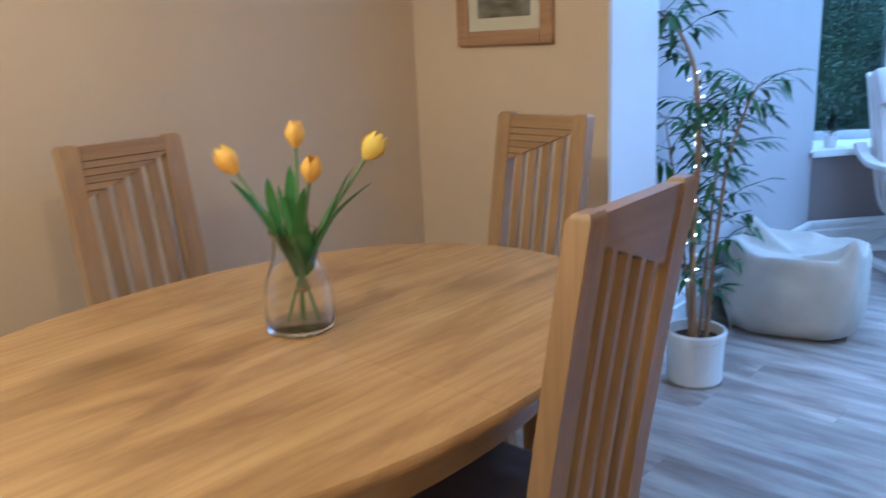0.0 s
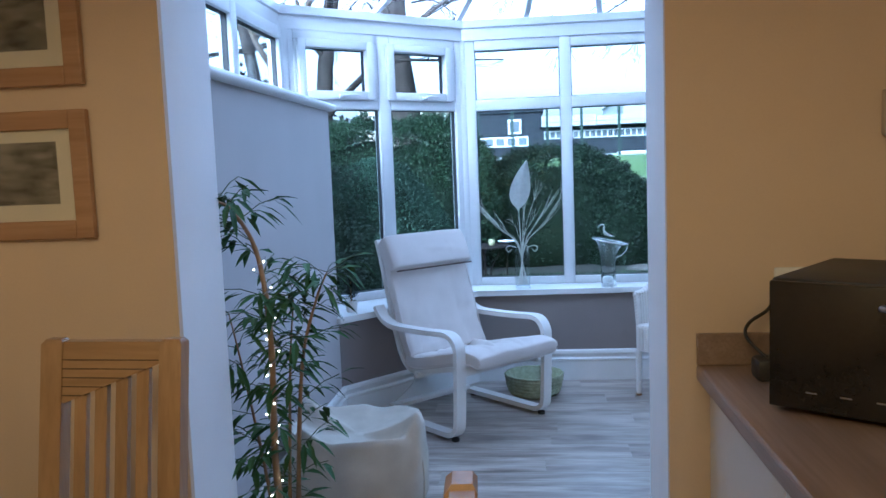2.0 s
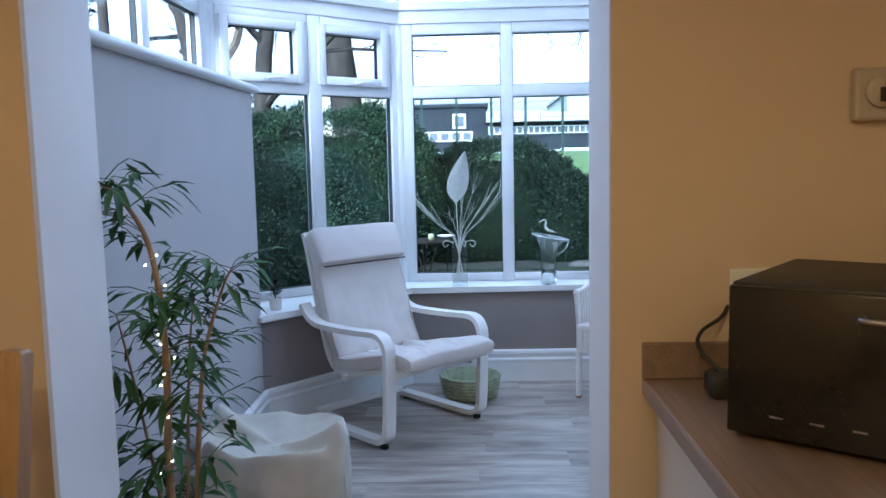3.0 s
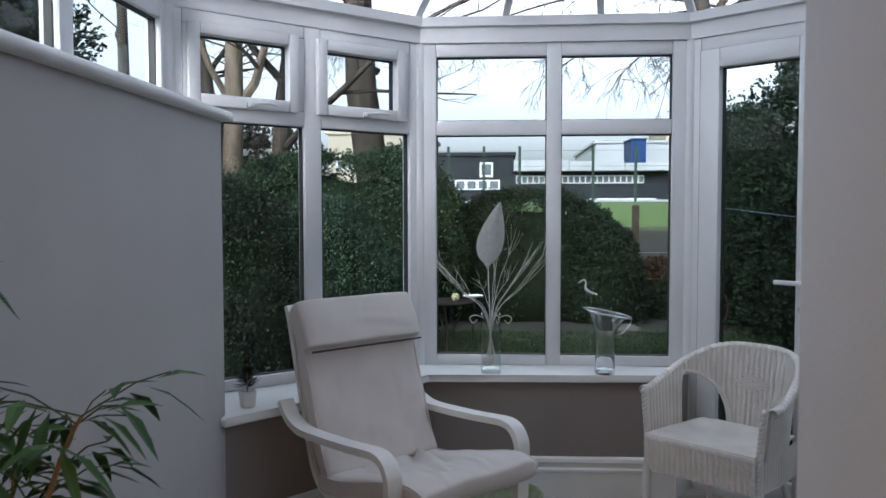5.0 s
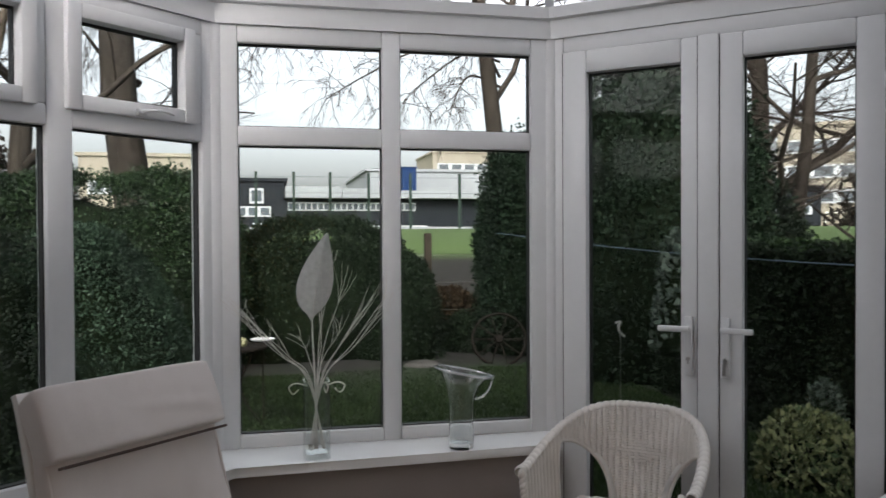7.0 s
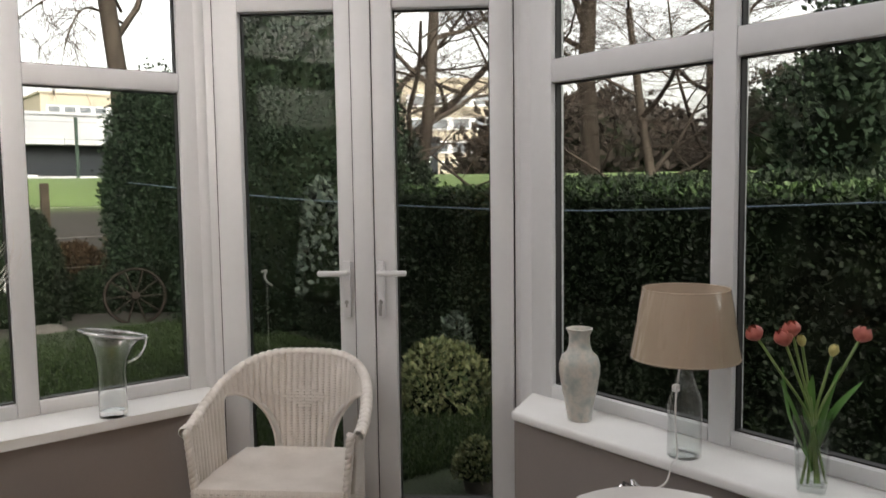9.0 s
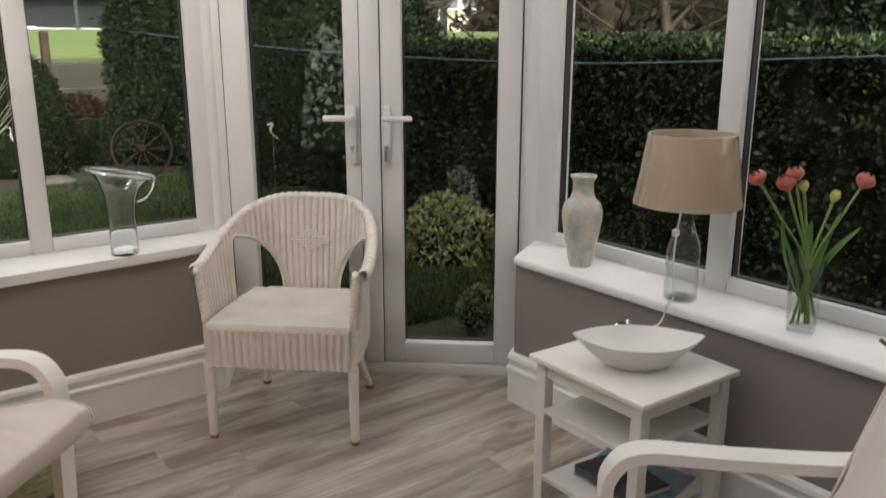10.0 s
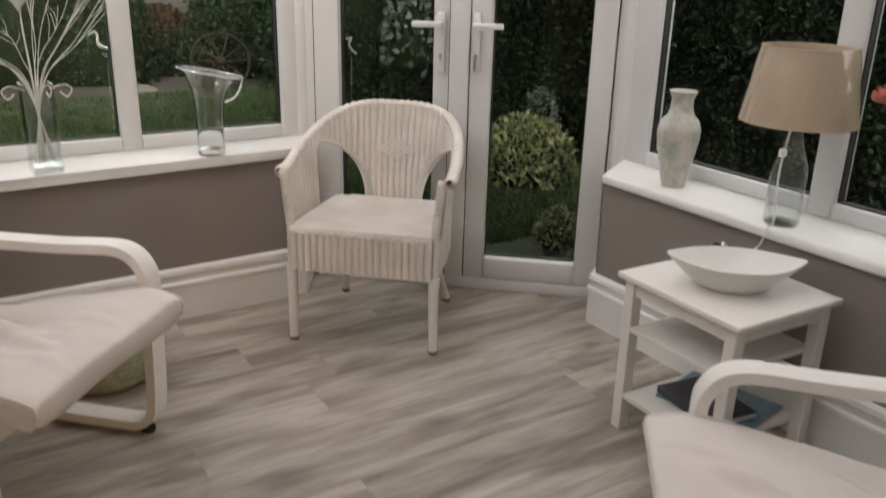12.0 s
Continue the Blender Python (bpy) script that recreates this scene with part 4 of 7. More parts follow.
# pictures on the end wall
def picture(z0, z1, label):
    p = thing("framed_picture", label, "picture", pose(-1.717, WALL_Y0 - 0.0005, 0), "framed prints on the end wall")
    w, f = 0.200, 0.047
    for lo, hi in (((-w, z0), (-w + f, z1)), ((w - f, z0), (w, z1)), ((-w + f, z0), (w - f, z0 + f)), ((-w + f, z1 - f), (w - f, z1))):
        part("frame_rail", one_box((lo[0], -0.022, lo[1]), (hi[0], -0.001, hi[1]), None, 0.004), frame_oak, p)
    part("mount", one_box((-w + f, -0.010, z0 + f), (w - f, -0.002, z1 - f)), mount_card, p)
    c = (z0 + z1) / 2 + 0.006
    part("print", one_box((-0.111, -0.0115, c - 0.078), (0.111, -0.0098, c + 0.078)), photo_dark, p, "dark sea print")
    bm = one_box((-w + f, -0.0145, z0 + f), (w - f, -0.0135, z1 - f))
    part("glass", bm, clear_glass, p).visible_shadow = False


picture(1.250, 1.572, "oak framed dark seascape print with cream mount")
picture(1.632, 1.954, "oak framed dark seascape print with cream mount")

# thermostat
th = thing("thermostat", "square beige plastic wall thermostat with round dial", "thermostat", pose(0.402, WALL_Y0 - 0.0005, 1.478))
part("case", one_box((-0.044, -0.028, -0.052), (0.044, 0, 0.052), None, 0.008), thermo, th)
bm = bmesh.new()
lathe(bm, [(0.030, 0), (0.030, 0.010), (0.024, 0.014), (0.008, 0.014)], 28)
bmesh.ops.transform(bm, matrix=pose(0.004, -0.028, 0.004, 90), verts=bm.verts)
part("dial", bm, thermo, th, smooth=40)
part("pointer", one_box((-0.002, -0.044, -0.016), (0.010, -0.042, 0.012)), black_matt, th)

# ---- kitchen run ----
CT = 0.905
unit_y = [(0.49, 1.03), (1.032, 1.57), (1.572, 2.139)]
for y0, y1 in unit_y:
    u = thing("base_cabinet", "cream kitchen base cabinet with plain door", "cabinet", pose(-0.02, y0, 0), "kitchen base cabinets")
    w = y1 - y0
    part("body", one_box((0.02, 0, 0.10), (0.575, w, CT - 0.041)), cream_door, u)
    part("plinth", one_box((0.06, 0, 0), (0.56, w, 0.10)), cream_door, u)
    d = part("door", one_box((0, 0.002, 0.11), (0.019, w - 0.002, CT - 0.052), None, 0.002), cream_door, u)
    bm = bmesh.new()
    tube(bm, smooth_line([(0.0, 0.05, 0.60), (-0.028, 0.05, 0.61), (-0.028, 0.05, 0.70), (0.0, 0.05, 0.71)]), 0.005, 8)
    part("handle", bm, steel, d, "steel bar handle")
wt_ = thing("worktop", "brown wood effect laminate kitchen worktop with upstand", "worktop", pose(0, 0, 0))
part("top", one_box((-0.05, 0.47, CT - 0.038), (ROOM_R - 0.002, WALL_Y0 - 0.002, CT), None, 0.006), worktop_wood, wt_)
part("upstand", one_box((-0.05, WALL_Y0 - 0.018, CT + 0.0005), (ROOM_R - 0.002, WALL_Y0 - 0.002, CT + 0.076), None, 0.003), worktop_wood, wt_)

mw = thing("microwave", "black microwave oven set diagonally in the corner", "microwave", turn_to(0.012, 1.777, CT + 0.001, 0.60, 0.80))
MWW, MWD, MWH = 0.46, 0.36, 0.256
part("case", one_box((0, 0.012, 0.008), (MWW, MWD, MWH), None, 0.006), black_matt, mw, smooth=40)
part("door", one_box((0.002, -0.006, 0.012), (MWW - 0.11, 0.0115, MWH - 0.004), None, 0.004), black_gloss, mw, "glossy black door", 40)
part("control_panel", one_box((MWW - 0.108, -0.004, 0.012), (MWW - 0.002, 0.0115, MWH - 0.004), None, 0.003), black_matt, mw)
# steel bar added to give the glint near the door's top
bm = bmesh.new()
tube(bm, smooth_line([(0.20, -0.006, MWH - 0.040), (0.21, -0.022, MWH - 0.040), (0.33, -0.022, MWH - 0.040), (0.34, -0.006, MWH - 0.040)]), 0.006, 8)
part("handle", bm, steel, mw, "thin steel bar for the glint on the door", 60)
for k in range(4):
    part("button", one_box((0.07 + 0.06 * k, -0.0075, 0.046), (0.09 + 0.06 * k, -0.0058, 0.0485)), steel, mw)
for x in (0.04, MWW - 0.04):
    for y in (0.05, MWD - 0.04):
        bm = bmesh.new()
        lathe(bm, [(0.012, 0), (0.014, 0.009)], 12, at=(x, y, 0))
        part("foot", bm, gasket, mw)
# socket and plugs behind it
so = thing("wall_socket", "white double wall socket behind the microwave", "socket", pose(0.20, WALL_Y0 - 0.0005, 1.060))
part("plate", one_box((-0.073, -0.012, -0.073), (0.073, 0, 0.073), None, 0.004), white_paint, so)
pl = thing("power_adapter", "black plug adapter with trailing cable", "cable", pose(0.075, 2.00, CT))
part("plug", one_box((-0.03, -0.03, 0), (0.03, 0.035, 0.05), None, 0.012), black_matt, pl, smooth=40)
bm = bmesh.new()
tube(bm, smooth_line([(0, 0, 0.045), (-0.035, 0.04, 0.085), (-0.02, 0.08, 0.11), (0.03, 0.12, 0.13), (0.05, 0.14, 0.15)]), 0.004, 8)
part("cable", bm, black_matt, pl, smooth=60)


# ---- bamboo in a pot, with fairy lights ----
def bamboo(m):
    p = thing("potted_bamboo", "artificial bamboo in a white ribbed pot", "plant", m)
    bm = bmesh.new()
    prof = [(0.090, 0.0), (0.096, 0.006), (0.099, 0.015), (0.097, 0.02), (0.102, 0.165), (0.107, 0.170), (0.109, 0.192), (0.104, 0.200), (0.096, 0.198), (0.094, 0.150)]
    seg = 72
    rings(bm, [[((r + (0.0018 * math.cos(24 * 2 * math.pi * i / seg) if 0.02 < z < 0.168 else 0)) * math.cos(2 * math.pi * i / seg), (r + (0.0018 * math.cos(24 * 2 * math.pi * i / seg) if 0.02 < z < 0.168 else 0)) * math.sin(2 * math.pi * i / seg), z) for i in range(seg)] for r, z in prof])
    part("pot", bm, pot_white, p, "white ribbed ceramic pot", 35)
    bm = bmesh.new()
    lathe(bm, [(0.002, 0.162), (0.06, 0.166), (0.0935, 0.160)], 24, cap=False)
    part("soil", bm, soil, p)
    rnd = random.Random(11)
    # stems run in the pot's own frame: x across the view, y away
    stems = [[(-0.005, 0, 0.15), (-0.02, 0.0, 0.5), (-0.012, 0.0, 0.85), (-0.035, 0.01, 1.12), (-0.10, 0.0, 1.26), (-0.155, -0.01, 1.30)],
             [(0.035, 0.01, 0.15), (0.055, 0.02, 0.5), (0.085, 0.02, 0.80), (0.135, 0.01, 0.98), (0.170, 0.0, 1.06)],
             [(0.01, 0.03, 0.15), (0.03, 0.05, 0.5), (0.05, 0.06, 0.8), (0.07, 0.07, 0.97)],
             [(-0.02, 0.02, 0.15), (-0.05, 0.05, 0.45), (-0.10, 0.06, 0.78), (-0.13, 0.05, 0.95)]]
    radii = [0.013, 0.009, 0.007, 0.007]
    verts, faces = [], []
    def add_leaf(base, d, length, width):
        d = d.normalized()
        side = d.cross(Vector((rnd.uniform(-0.3, 0.3), rnd.uniform(-0.3, 0.3), 1))).normalized()
        sag = Vector((0, 0, -0.22 * length))
        k = len(verts)
        mid = base + d * length * 0.42
        up = side.cross(d) * 0.12 * width
        verts.extend([base, mid - side * width / 2 + up, mid + side * width / 2 + up, mid, base + d * length * 0.75 - side * width * 0.32 + sag * 0.4, base + d * length * 0.75 + side * width * 0.32 + sag * 0.4, base + d * length * 0.75 + sag * 0.5, base + d * length + sag])
        faces.extend([(k, k + 3, k + 1), (k, k + 2, k + 3), (k + 1, k + 3, k + 6, k + 4), (k + 3, k + 2, k + 5, k + 6), (k + 4, k + 6, k + 7), (k + 6, k + 5, k + 7)])
    lights_line = []
    for si, st in enumerate(stems):
        line = smooth_line(st, 8)
        n = len(line)
        bm = bmesh.new()
        tube(bm, line, [radii[si] * (1 - 0.75 * i / (n - 1)) * (1.12 if i % 5 == 0 else 1.0) for i in range(n)], 8)
        part("cane", bm, cane, p, smooth=60)
        if si == 0:
            lights_line = line
        bm = bmesh.new()
        lo = 0.32 if si else 0.30
        for i in range(n):
            z = line[i].z
            if z < lo or i % 2:
                continue
            for b in range(2):
                a = rnd.uniform(0, 2 * math.pi)
                out = Vector((math.cos(a), 0.8 * math.sin(a), rnd.uniform(0.1, 0.7)))
                end = line[i] + out.normalized() * rnd.uniform(0.05, 0.15)
                tube(bm, [line[i], line[i].lerp(end, 0.6) + Vector((0, 0, 0.01)), end], 0.0016, 4)
                for q in range(rnd.randint(4, 6)):
                    u = 0.35 + 0.65 * q / 4
                    base = line[i].lerp(end, min(u, 1))
                    aa = a + rnd.uniform(-1.1, 1.1)
                    add_leaf(base, Vector((math.cos(aa), 0.8 * math.sin(aa), rnd.uniform(-0.75, 0.35))), rnd.uniform(0.07, 0.115), rnd.uniform(0.017, 0.026))
        tagged(part("twig_spray", bm, green_twig, p), kind="stuff")
    tagged(mesh_of("foliage", verts, faces, bamboo_leaf, p, "narrow drooping green leaves"), kind="stuff")
    # fairy lights wound round the tall cane
    f = thing("fairy_lights", "string of small warm fairy lights wound round cane", "string lights", m)
    pts = []
    n = len(lights_line)
    for i in range(90):
        u = i / 89
        q = u * 0.50 * (n - 1) + 4
        a, b = int(q), min(int(q) + 1, n - 1)
        c = lights_line[a].lerp(lights_line[b], q - a)
        ang = u * 2 * math.pi * 7
        pts.append(c + Vector((0.022 * math.cos(ang), 0.022 * math.sin(ang), 0)))
    bm = bmesh.new()
    tube(bm, pts, 0.0011, 4)
    part("wire", bm, steel, f)
    for i in range(3, 90, 4):
        bm = bmesh.new()
        bmesh.ops.create_icosphere(bm, subdivisions=1, radius=0.0030, matrix=Matrix.Translation(pts[i] + Vector((0, -0.004, 0))))
        part("bulb", bm, bulb_glow, f)


bamboo(turn_to(-1.231, 2.613, 0, -0.389, 0.921) @ Matrix.Scale(1.02, 4))


# ---- bean bag ----
bb = thing("bean_bag", "cream canvas cube bean bag with slumped top", "bean bag", turn_to(-1.171, 3.440, 0, -0.25, 0.97))
bm = bmesh.new()
loops = []
for z, k, sq in ((0.0, 0.80, 0.6), (0.02, 0.93, 0.62), (0.08, 1.02, 0.6), (0.17, 1.05, 0.6), (0.21, 1.04, 0.58), (0.25, 1.03, 0.58), (0.285, 1.01, 0.58), (0.315, 0.99, 0.58), (0.337, 0.97, 0.58), (0.343, 0.945, 0.6), (0.335, 0.89, 0.6), (0.322, 0.78, 0.6), (0.308, 0.60, 0.8), (0.298, 0.36, 1.0), (0.295, 0.12, 1.0)):
    loop = []
    for i in range(120):
        a = 2 * math.pi * i / 120
        c, s = math.cos(a), math.sin(a)
        x = 0.285 * k * math.copysign(abs(c) ** sq, c) * (0.97 if sq < 0.9 else 1)
        y = 0.27 * k * math.copysign(abs(s) ** sq, s)
        up = (0.10 * max(0, math.cos(a + 0.65)) ** 26 + 0.08 * max(0, math.cos(a - 2.35)) ** 22 + 0.05 * max(0, math.cos(a + 2.4)) ** 14) * (1 if z > 0.3 else z / 0.3) * k
        w = (0.016 + 0.03 * max(0.0, z - 0.2)) * noise.noise(Vector((x * 6, y * 6, z * 7))) + 0.010 * noise.noise(Vector((x * 15, y * 15, z * 16))) + 0.016 * (0.3 - abs(noise.noise(Vector((x * 4 + 3, y * 4, z * 13)))))
        loop.append((x * (1 + w * 2.0), y * (1 + w * 2.0), max(0.0, z + up + w * (1 if z > 0.02 else 0))))
    loops.append(loop)
rings(bm, loops)
part("bag", bm, canvas, bb, smooth=70)
for k in range(4):
    a = math.radians(45 + 90 * k)
    bm = bmesh.new()
    pts = [(0.272 * 1.07 * s_ * math.cos(a) * 1.18, 0.258 * 1.07 * s_ * math.sin(a) * 1.18, z) for z, s_ in ((0.012, 0.93), (0.08, 0.985), (0.17, 1.01), (0.25, 0.99), (0.32, 0.94))]
    tube(bm, smooth_line(pts, 4), 0.0035, 6)
    part("seam", bm, canvas, bb, smooth=60)


# ---- bentwood armchairs ----
def bentwood_chair(m, label, fwd=0.0):
    """Origin on the floor midway between the front feet, facing +y."""
    c = thing("armchair", label, "armchair", m, "white bentwood armchairs")
    side = [(-0.615, 0.615), (-0.575, 0.565), (-0.52, 0.535), (-0.44, 0.522), (-0.22, 0.526), (-0.10, 0.533), (-0.03, 0.535), (0.015, 0.520), (0.042, 0.485), (0.05, 0.44), (0.045, 0.28), (0.035, 0.10), (0.02, 0.055), (-0.015, 0.032), (-0.07, 0.028), (-0.30, 0.028), (-0.58, 0.028)]
    line = [(p.y, p.z) for p in smooth_line([(0, y, z) for y, z in side], 4)]
    for x in (-0.34, 0.28):
        bm = bmesh.new()
        slat_sweep(bm, line, x, x + 0.06, 0.026)
        bmesh.ops.bevel(bm, geom=[e for e in bm.edges if e.calc_length() > 0 and len(e.link_faces) == 2 and e.calc_face_angle(0) > 0.9], offset=0.005, segments=2, profile=0.5, affect="EDGES")
        part("side_frame", bm, white_wood, c, smooth=40)
        for fy in (0.0, -0.55):
            bm = bmesh.new()
            lathe(bm, [(0.018, 0.0), (0.020, 0.004), (0.020, 0.015)], 14, at=(x + 0.03, fy, 0))
            part("foot_pad", bm, gasket, c, "black rubber foot pad")
    rail = [(0.055, 0.365), (-0.05, 0.345), (-0.20, 0.315), (-0.36, 0.285), (-0.44, 0.295), (-0.50, 0.36), (-0.55, 0.50), (-0.60, 0.68), (-0.66, 0.90), (-0.685, 0.97)]
    rl = [(p.y, p.z) for p in smooth_line([(0, y, z) for y, z in rail], 4)]
    for x in (-0.262, 0.222):
        bm = bmesh.new()
        slat_sweep(bm, rl, x, x + 0.04, 0.024)
        part("seat_rail", bm, white_wood, c, smooth=40)
    for y0, z0, y1, z1 in ((0.03, 0.33, 0.055, 0.378), (-0.36, 0.255, -0.32, 0.285), (-0.60, 0.042, -0.55, 0.066)):
        part("cross_bar", one_box((-0.282, y0, z0), (0.282, y1, z1), None, 0.004), white_wood, c)
    for x in (-0.284, 0.262):
        part("bracket", one_box((x, -0.03, 0.30), (x + 0.022, 0.015, 0.36)), white_wood, c)
    bm = bmesh.new()
    run = [(0.160, 0.402), (0.06, 0.418), (-0.12, 0.380), (-0.32, 0.335), (-0.44, 0.330)]
    pad(bm, run, 0.555, 0.085, 36, 0.22, 3, 0.005, [(0.30, 0.30, -0.55, 0.80, 0.019, 0.05), (0.05, 0.36, -0.75, 0.95, 0.016, 0.045), (0.7, 0.45, 0.15, 0.97, 0.007, 0.05), (-0.2, 0.15, -0.35, 0.5, 0.004, 0.05), (0.55, 0.12, 0.35, 0.42, 0.004, 0.05)])
    seat = part("seat_cushion", bm, cushion, c, "pale creased linen seat cushion", 60)
    part("welt", welt(bmesh.new(), run, 0.555, 0.085), cushion, seat, "corded seam", 60)
    bm = bmesh.new()
    run = [(y + fwd, z) for y, z in ((-0.405, 0.345), (-0.445, 0.42), (-0.495, 0.57), (-0.545, 0.73), (-0.595, 0.88), (-0.628, 0.965))]
    pad(bm, run, 0.545, 0.085, 36, 0.22, 8, 0.006, [(-0.95, 0.42, -0.5, 0.40, 0.004, 0.04), (-0.95, 0.34, -0.55, 0.30, 0.004, 0.04), (0.6, 0.10, 0.0, 0.18, 0.004, 0.05)])
    back = part("back_cushion", bm, cushion, c, "pale linen back cushion", 60)
    part("welt", welt(bmesh.new(), run, 0.545, 0.085), cushion, back, "corded seam", 60)
    bm = bmesh.new()
    pad(bm, [(-0.522 + fwd, 0.816), (-0.542 + fwd, 0.87), (-0.572 + fwd, 0.93), (-0.605 + fwd, 0.985)], 0.556, 0.095, 36, 0.22, 5, 0.003, [(-0.8, 0.35, 0.1, 0.5, 0.002, 0.08)])
    part("head_pillow", bm, cushion, c, "folded linen head pillow", 60)
    bm = bmesh.new()
    tube(bm, [(x, -0.486 + fwd, 0.812) for x in (-0.268, -0.1, 0.1, 0.268)], 0.004, 6)
    part("pillow_seam", bm, brown_seat, c)
    return c


bentwood_chair(turn_to(-0.618, 4.441, 0, 0.718, -0.695) @ Matrix.Scale(1.03, 4), "white bentwood armchair with pale linen cushions and pillow")
bentwood_chair(turn_to(0.290, 3.225, 0, -0.752, 0.659) @ Matrix.Scale(0.985, 4), "white bentwood armchair beside the side table", 0.035)

# ---- wicker armchair ----
def wicker_chair(m):
    """Origin on the floor midway between the front legs; facing -y, so y runs to the back."""
    c = thing("wicker_chair", "white woven wicker armchair with open arms", "armchair", m)
    W, D, S = 0.265, 0.44, 0.42
    # plan curve of the shell, by length, from one arm front round the back to the other
    ang = np.linspace(math.pi, 0, 1201)
    cx, sy = np.cos(ang), np.abs(np.sin(ang))
    px, py = W * np.sign(cx) * np.abs(cx) ** 0.62, 0.02 + (D - 0.02) * sy ** 0.80
    ln = np.concatenate([[0], np.cumsum(np.hypot(np.diff(px), np.diff(py)))])
    ln /= ln[-1]
    def plan(u):
        return float(np.interp(u, ln, px)), float(np.interp(u, ln, py))
    def top(u):
        k = (plan(u)[1] - 0.02) / (D - 0.02)
        return 0.602 + 0.168 * max(0.0, k - 0.12) ** 1.15 / 0.88 ** 1.15
    def at(u, z, off=0.0):
        x, y = plan(u)
        x1, y1 = plan(min(1, u + 0.01))
        x0, y0 = plan(max(0, u - 0.01))
        k = (z - S) / 0.36
        inward = Vector((y1 - y0, -(x1 - x0), 0)).normalized()
        return Vector((x * (1 + 0.10 * k), y + 0.045 * k * max(0.0, y - 0.02) / 0.42, z)) + inward * off
    half = 600
    u_out = float(np.interp(0.255, py[:half], ln[:half]))
    u_in = float(np.interp(-0.105, px[:half], ln[:half]))
    HOLE = 0.235
    def edge(zz):
        """Inner and outer edge of the side opening at a share of its height."""
        q = math.sqrt(max(0.0, 1 - zz ** 2))
        return u_out + 0.02 - 0.02 * math.sqrt(max(0.0, 1 - zz ** 6)), u_out + 0.02 + (u_in - u_out - 0.02) * q
    def hole(u, z):
        zz = (z - S) / HOLE
        if zz >= 1:
            return False
        a, b = edge(max(0.0, zz))
        return a < min(u, 1 - u) < b
    RIBS = 50
    def weave(name, nu, nv, ribs, rows, point, skip=None, both=True, depth=0.0105, parent=None, first_u=0.0, last_u=1.0):
        """Round ribs bound by fine strands, as one skin with relief on both faces."""
        verts, faces = [], []
        layers = (1, -1) if both else (1,)
        for s_ in layers:
            for k in range(nv + 1):
                v = k / nv
                for i in range(nu + 1):
                    u = first_u + (last_u - first_u) * i / nu
                    rib = abs(math.sin(math.pi * ribs * u)) ** 0.55
                    strand = math.cos(math.pi * rows * v)
                    verts.append(tuple(point(u, v, s_ * (depth * rib + 0.0022 * strand * (1.3 - 0.8 * rib)))))
        row = nu + 1
        for li in range(len(layers)):
            base = li * row * (nv + 1)
            for k in range(nv):
                for i in range(nu):
                    if skip and skip(first_u + (last_u - first_u) * (i + 0.5) / nu, (k + 0.5) / nv):
                        continue
                    a = base + k * row + i
                    f = (a, a + 1, a + row + 1, a + row)
                    faces.append(f if li == 0 else f[::-1])
        ob = mesh_of(name, verts, faces, wicker, parent or c)
        ob.data.shade_smooth()
        return tagged(ob, kind="stuff")
    cache = {}
    def shell(u, v, off):
        key = round(u, 6)
        if key not in cache:
            cache[key] = (top(u), at(u, S, 0), at(u, S, 1) - at(u, S, 0), at(u, S + 0.36) - at(u, S))
        t, p, inward, rise_ = cache[key]
        z = S - 0.012 + (t - S + 0.012) * v
        return p + rise_ * ((z - S) / 0.36) + inward * off
    weave("woven_shell", 500, 150, RIBS, 74, shell, lambda u, v: hole(u, S - 0.012 + (top(u) - S + 0.012) * v))
    def roll(u, v, off):
        r = 0.012 + 0.003 * abs(2 * u - 1)
        a = math.radians(-25 + 275 * v)
        p = at(u, top(u))
        out = (at(u, top(u), -1) - p)
        cen = p + out * r * 0.8
        return cen + (Vector((0, 0, 1)) * math.sin(a) - out * math.cos(a)) * (r + 0.55 * off)
    rim = weave("rim", 400, 18, RIBS, 18, roll, None, False)
    tagged(rim, "rolled woven rim")
    # flat cane bands woven into a diamond on the back
    for r in range(-3, 4):
        for k in range(-3, 4):
            s_ = k + 0.5 * (r % 2)
            if abs(s_) + abs(r) * 0.95 <= 3.6:
                u = 0.5 + s_ / RIBS * 1.0
                p = at(u, 0.612 + r * 0.0115, 0.0135)
                bm = one_box((-0.0118, -0.002, -0.0050), (0.0118, 0.002, 0.0050), Matrix.Translation(p), 0.0018, 1)
                part("cane_patch", bm, wicker, c)
    for flip in (0, 1):
        line = []
        for i in range(33):
            zz = math.sin(math.pi / 2 * i / 32)
            a, b = edge(zz)
            line.append((b, zz))
        for i in range(20):
            zz = 1 - i / 19
            line.append((edge(zz)[0], zz))
        bm = bmesh.new()
        tube(bm, [at(1 - u if flip else u, S + HOLE * zz, 0.002) for u, zz in line], 0.0085, 8)
        part("arch", bm, wicker, c, smooth=60)
        # flat brace beside the opening
        bm = bmesh.new()
        rows_ = []
        for i in range(15):
            zz = 0.74 * i / 14
            b = edge(zz)[1]
            wid = 0.020 * (1 - 0.25 * zz)
            rows_.append([bm.verts.new(at((1 - q if flip else q), S + HOLE * zz, 0.0135)) for q in (b + 0.002, b + wid * 0.5, b + wid)])
        for a, b in zip(rows_, rows_[1:]):
            for q in range(2):
                bm.faces.new((a[q], a[q + 1], b[q + 1], b[q]))
        bmesh.ops.solidify(bm, geom=list(bm.faces), thickness=0.006)
        part("brace", bm, white_wood, c, "flat white cane brace", 40)
    # seat: strands over a rounded frame
    bm = bmesh.new()
    loops = []
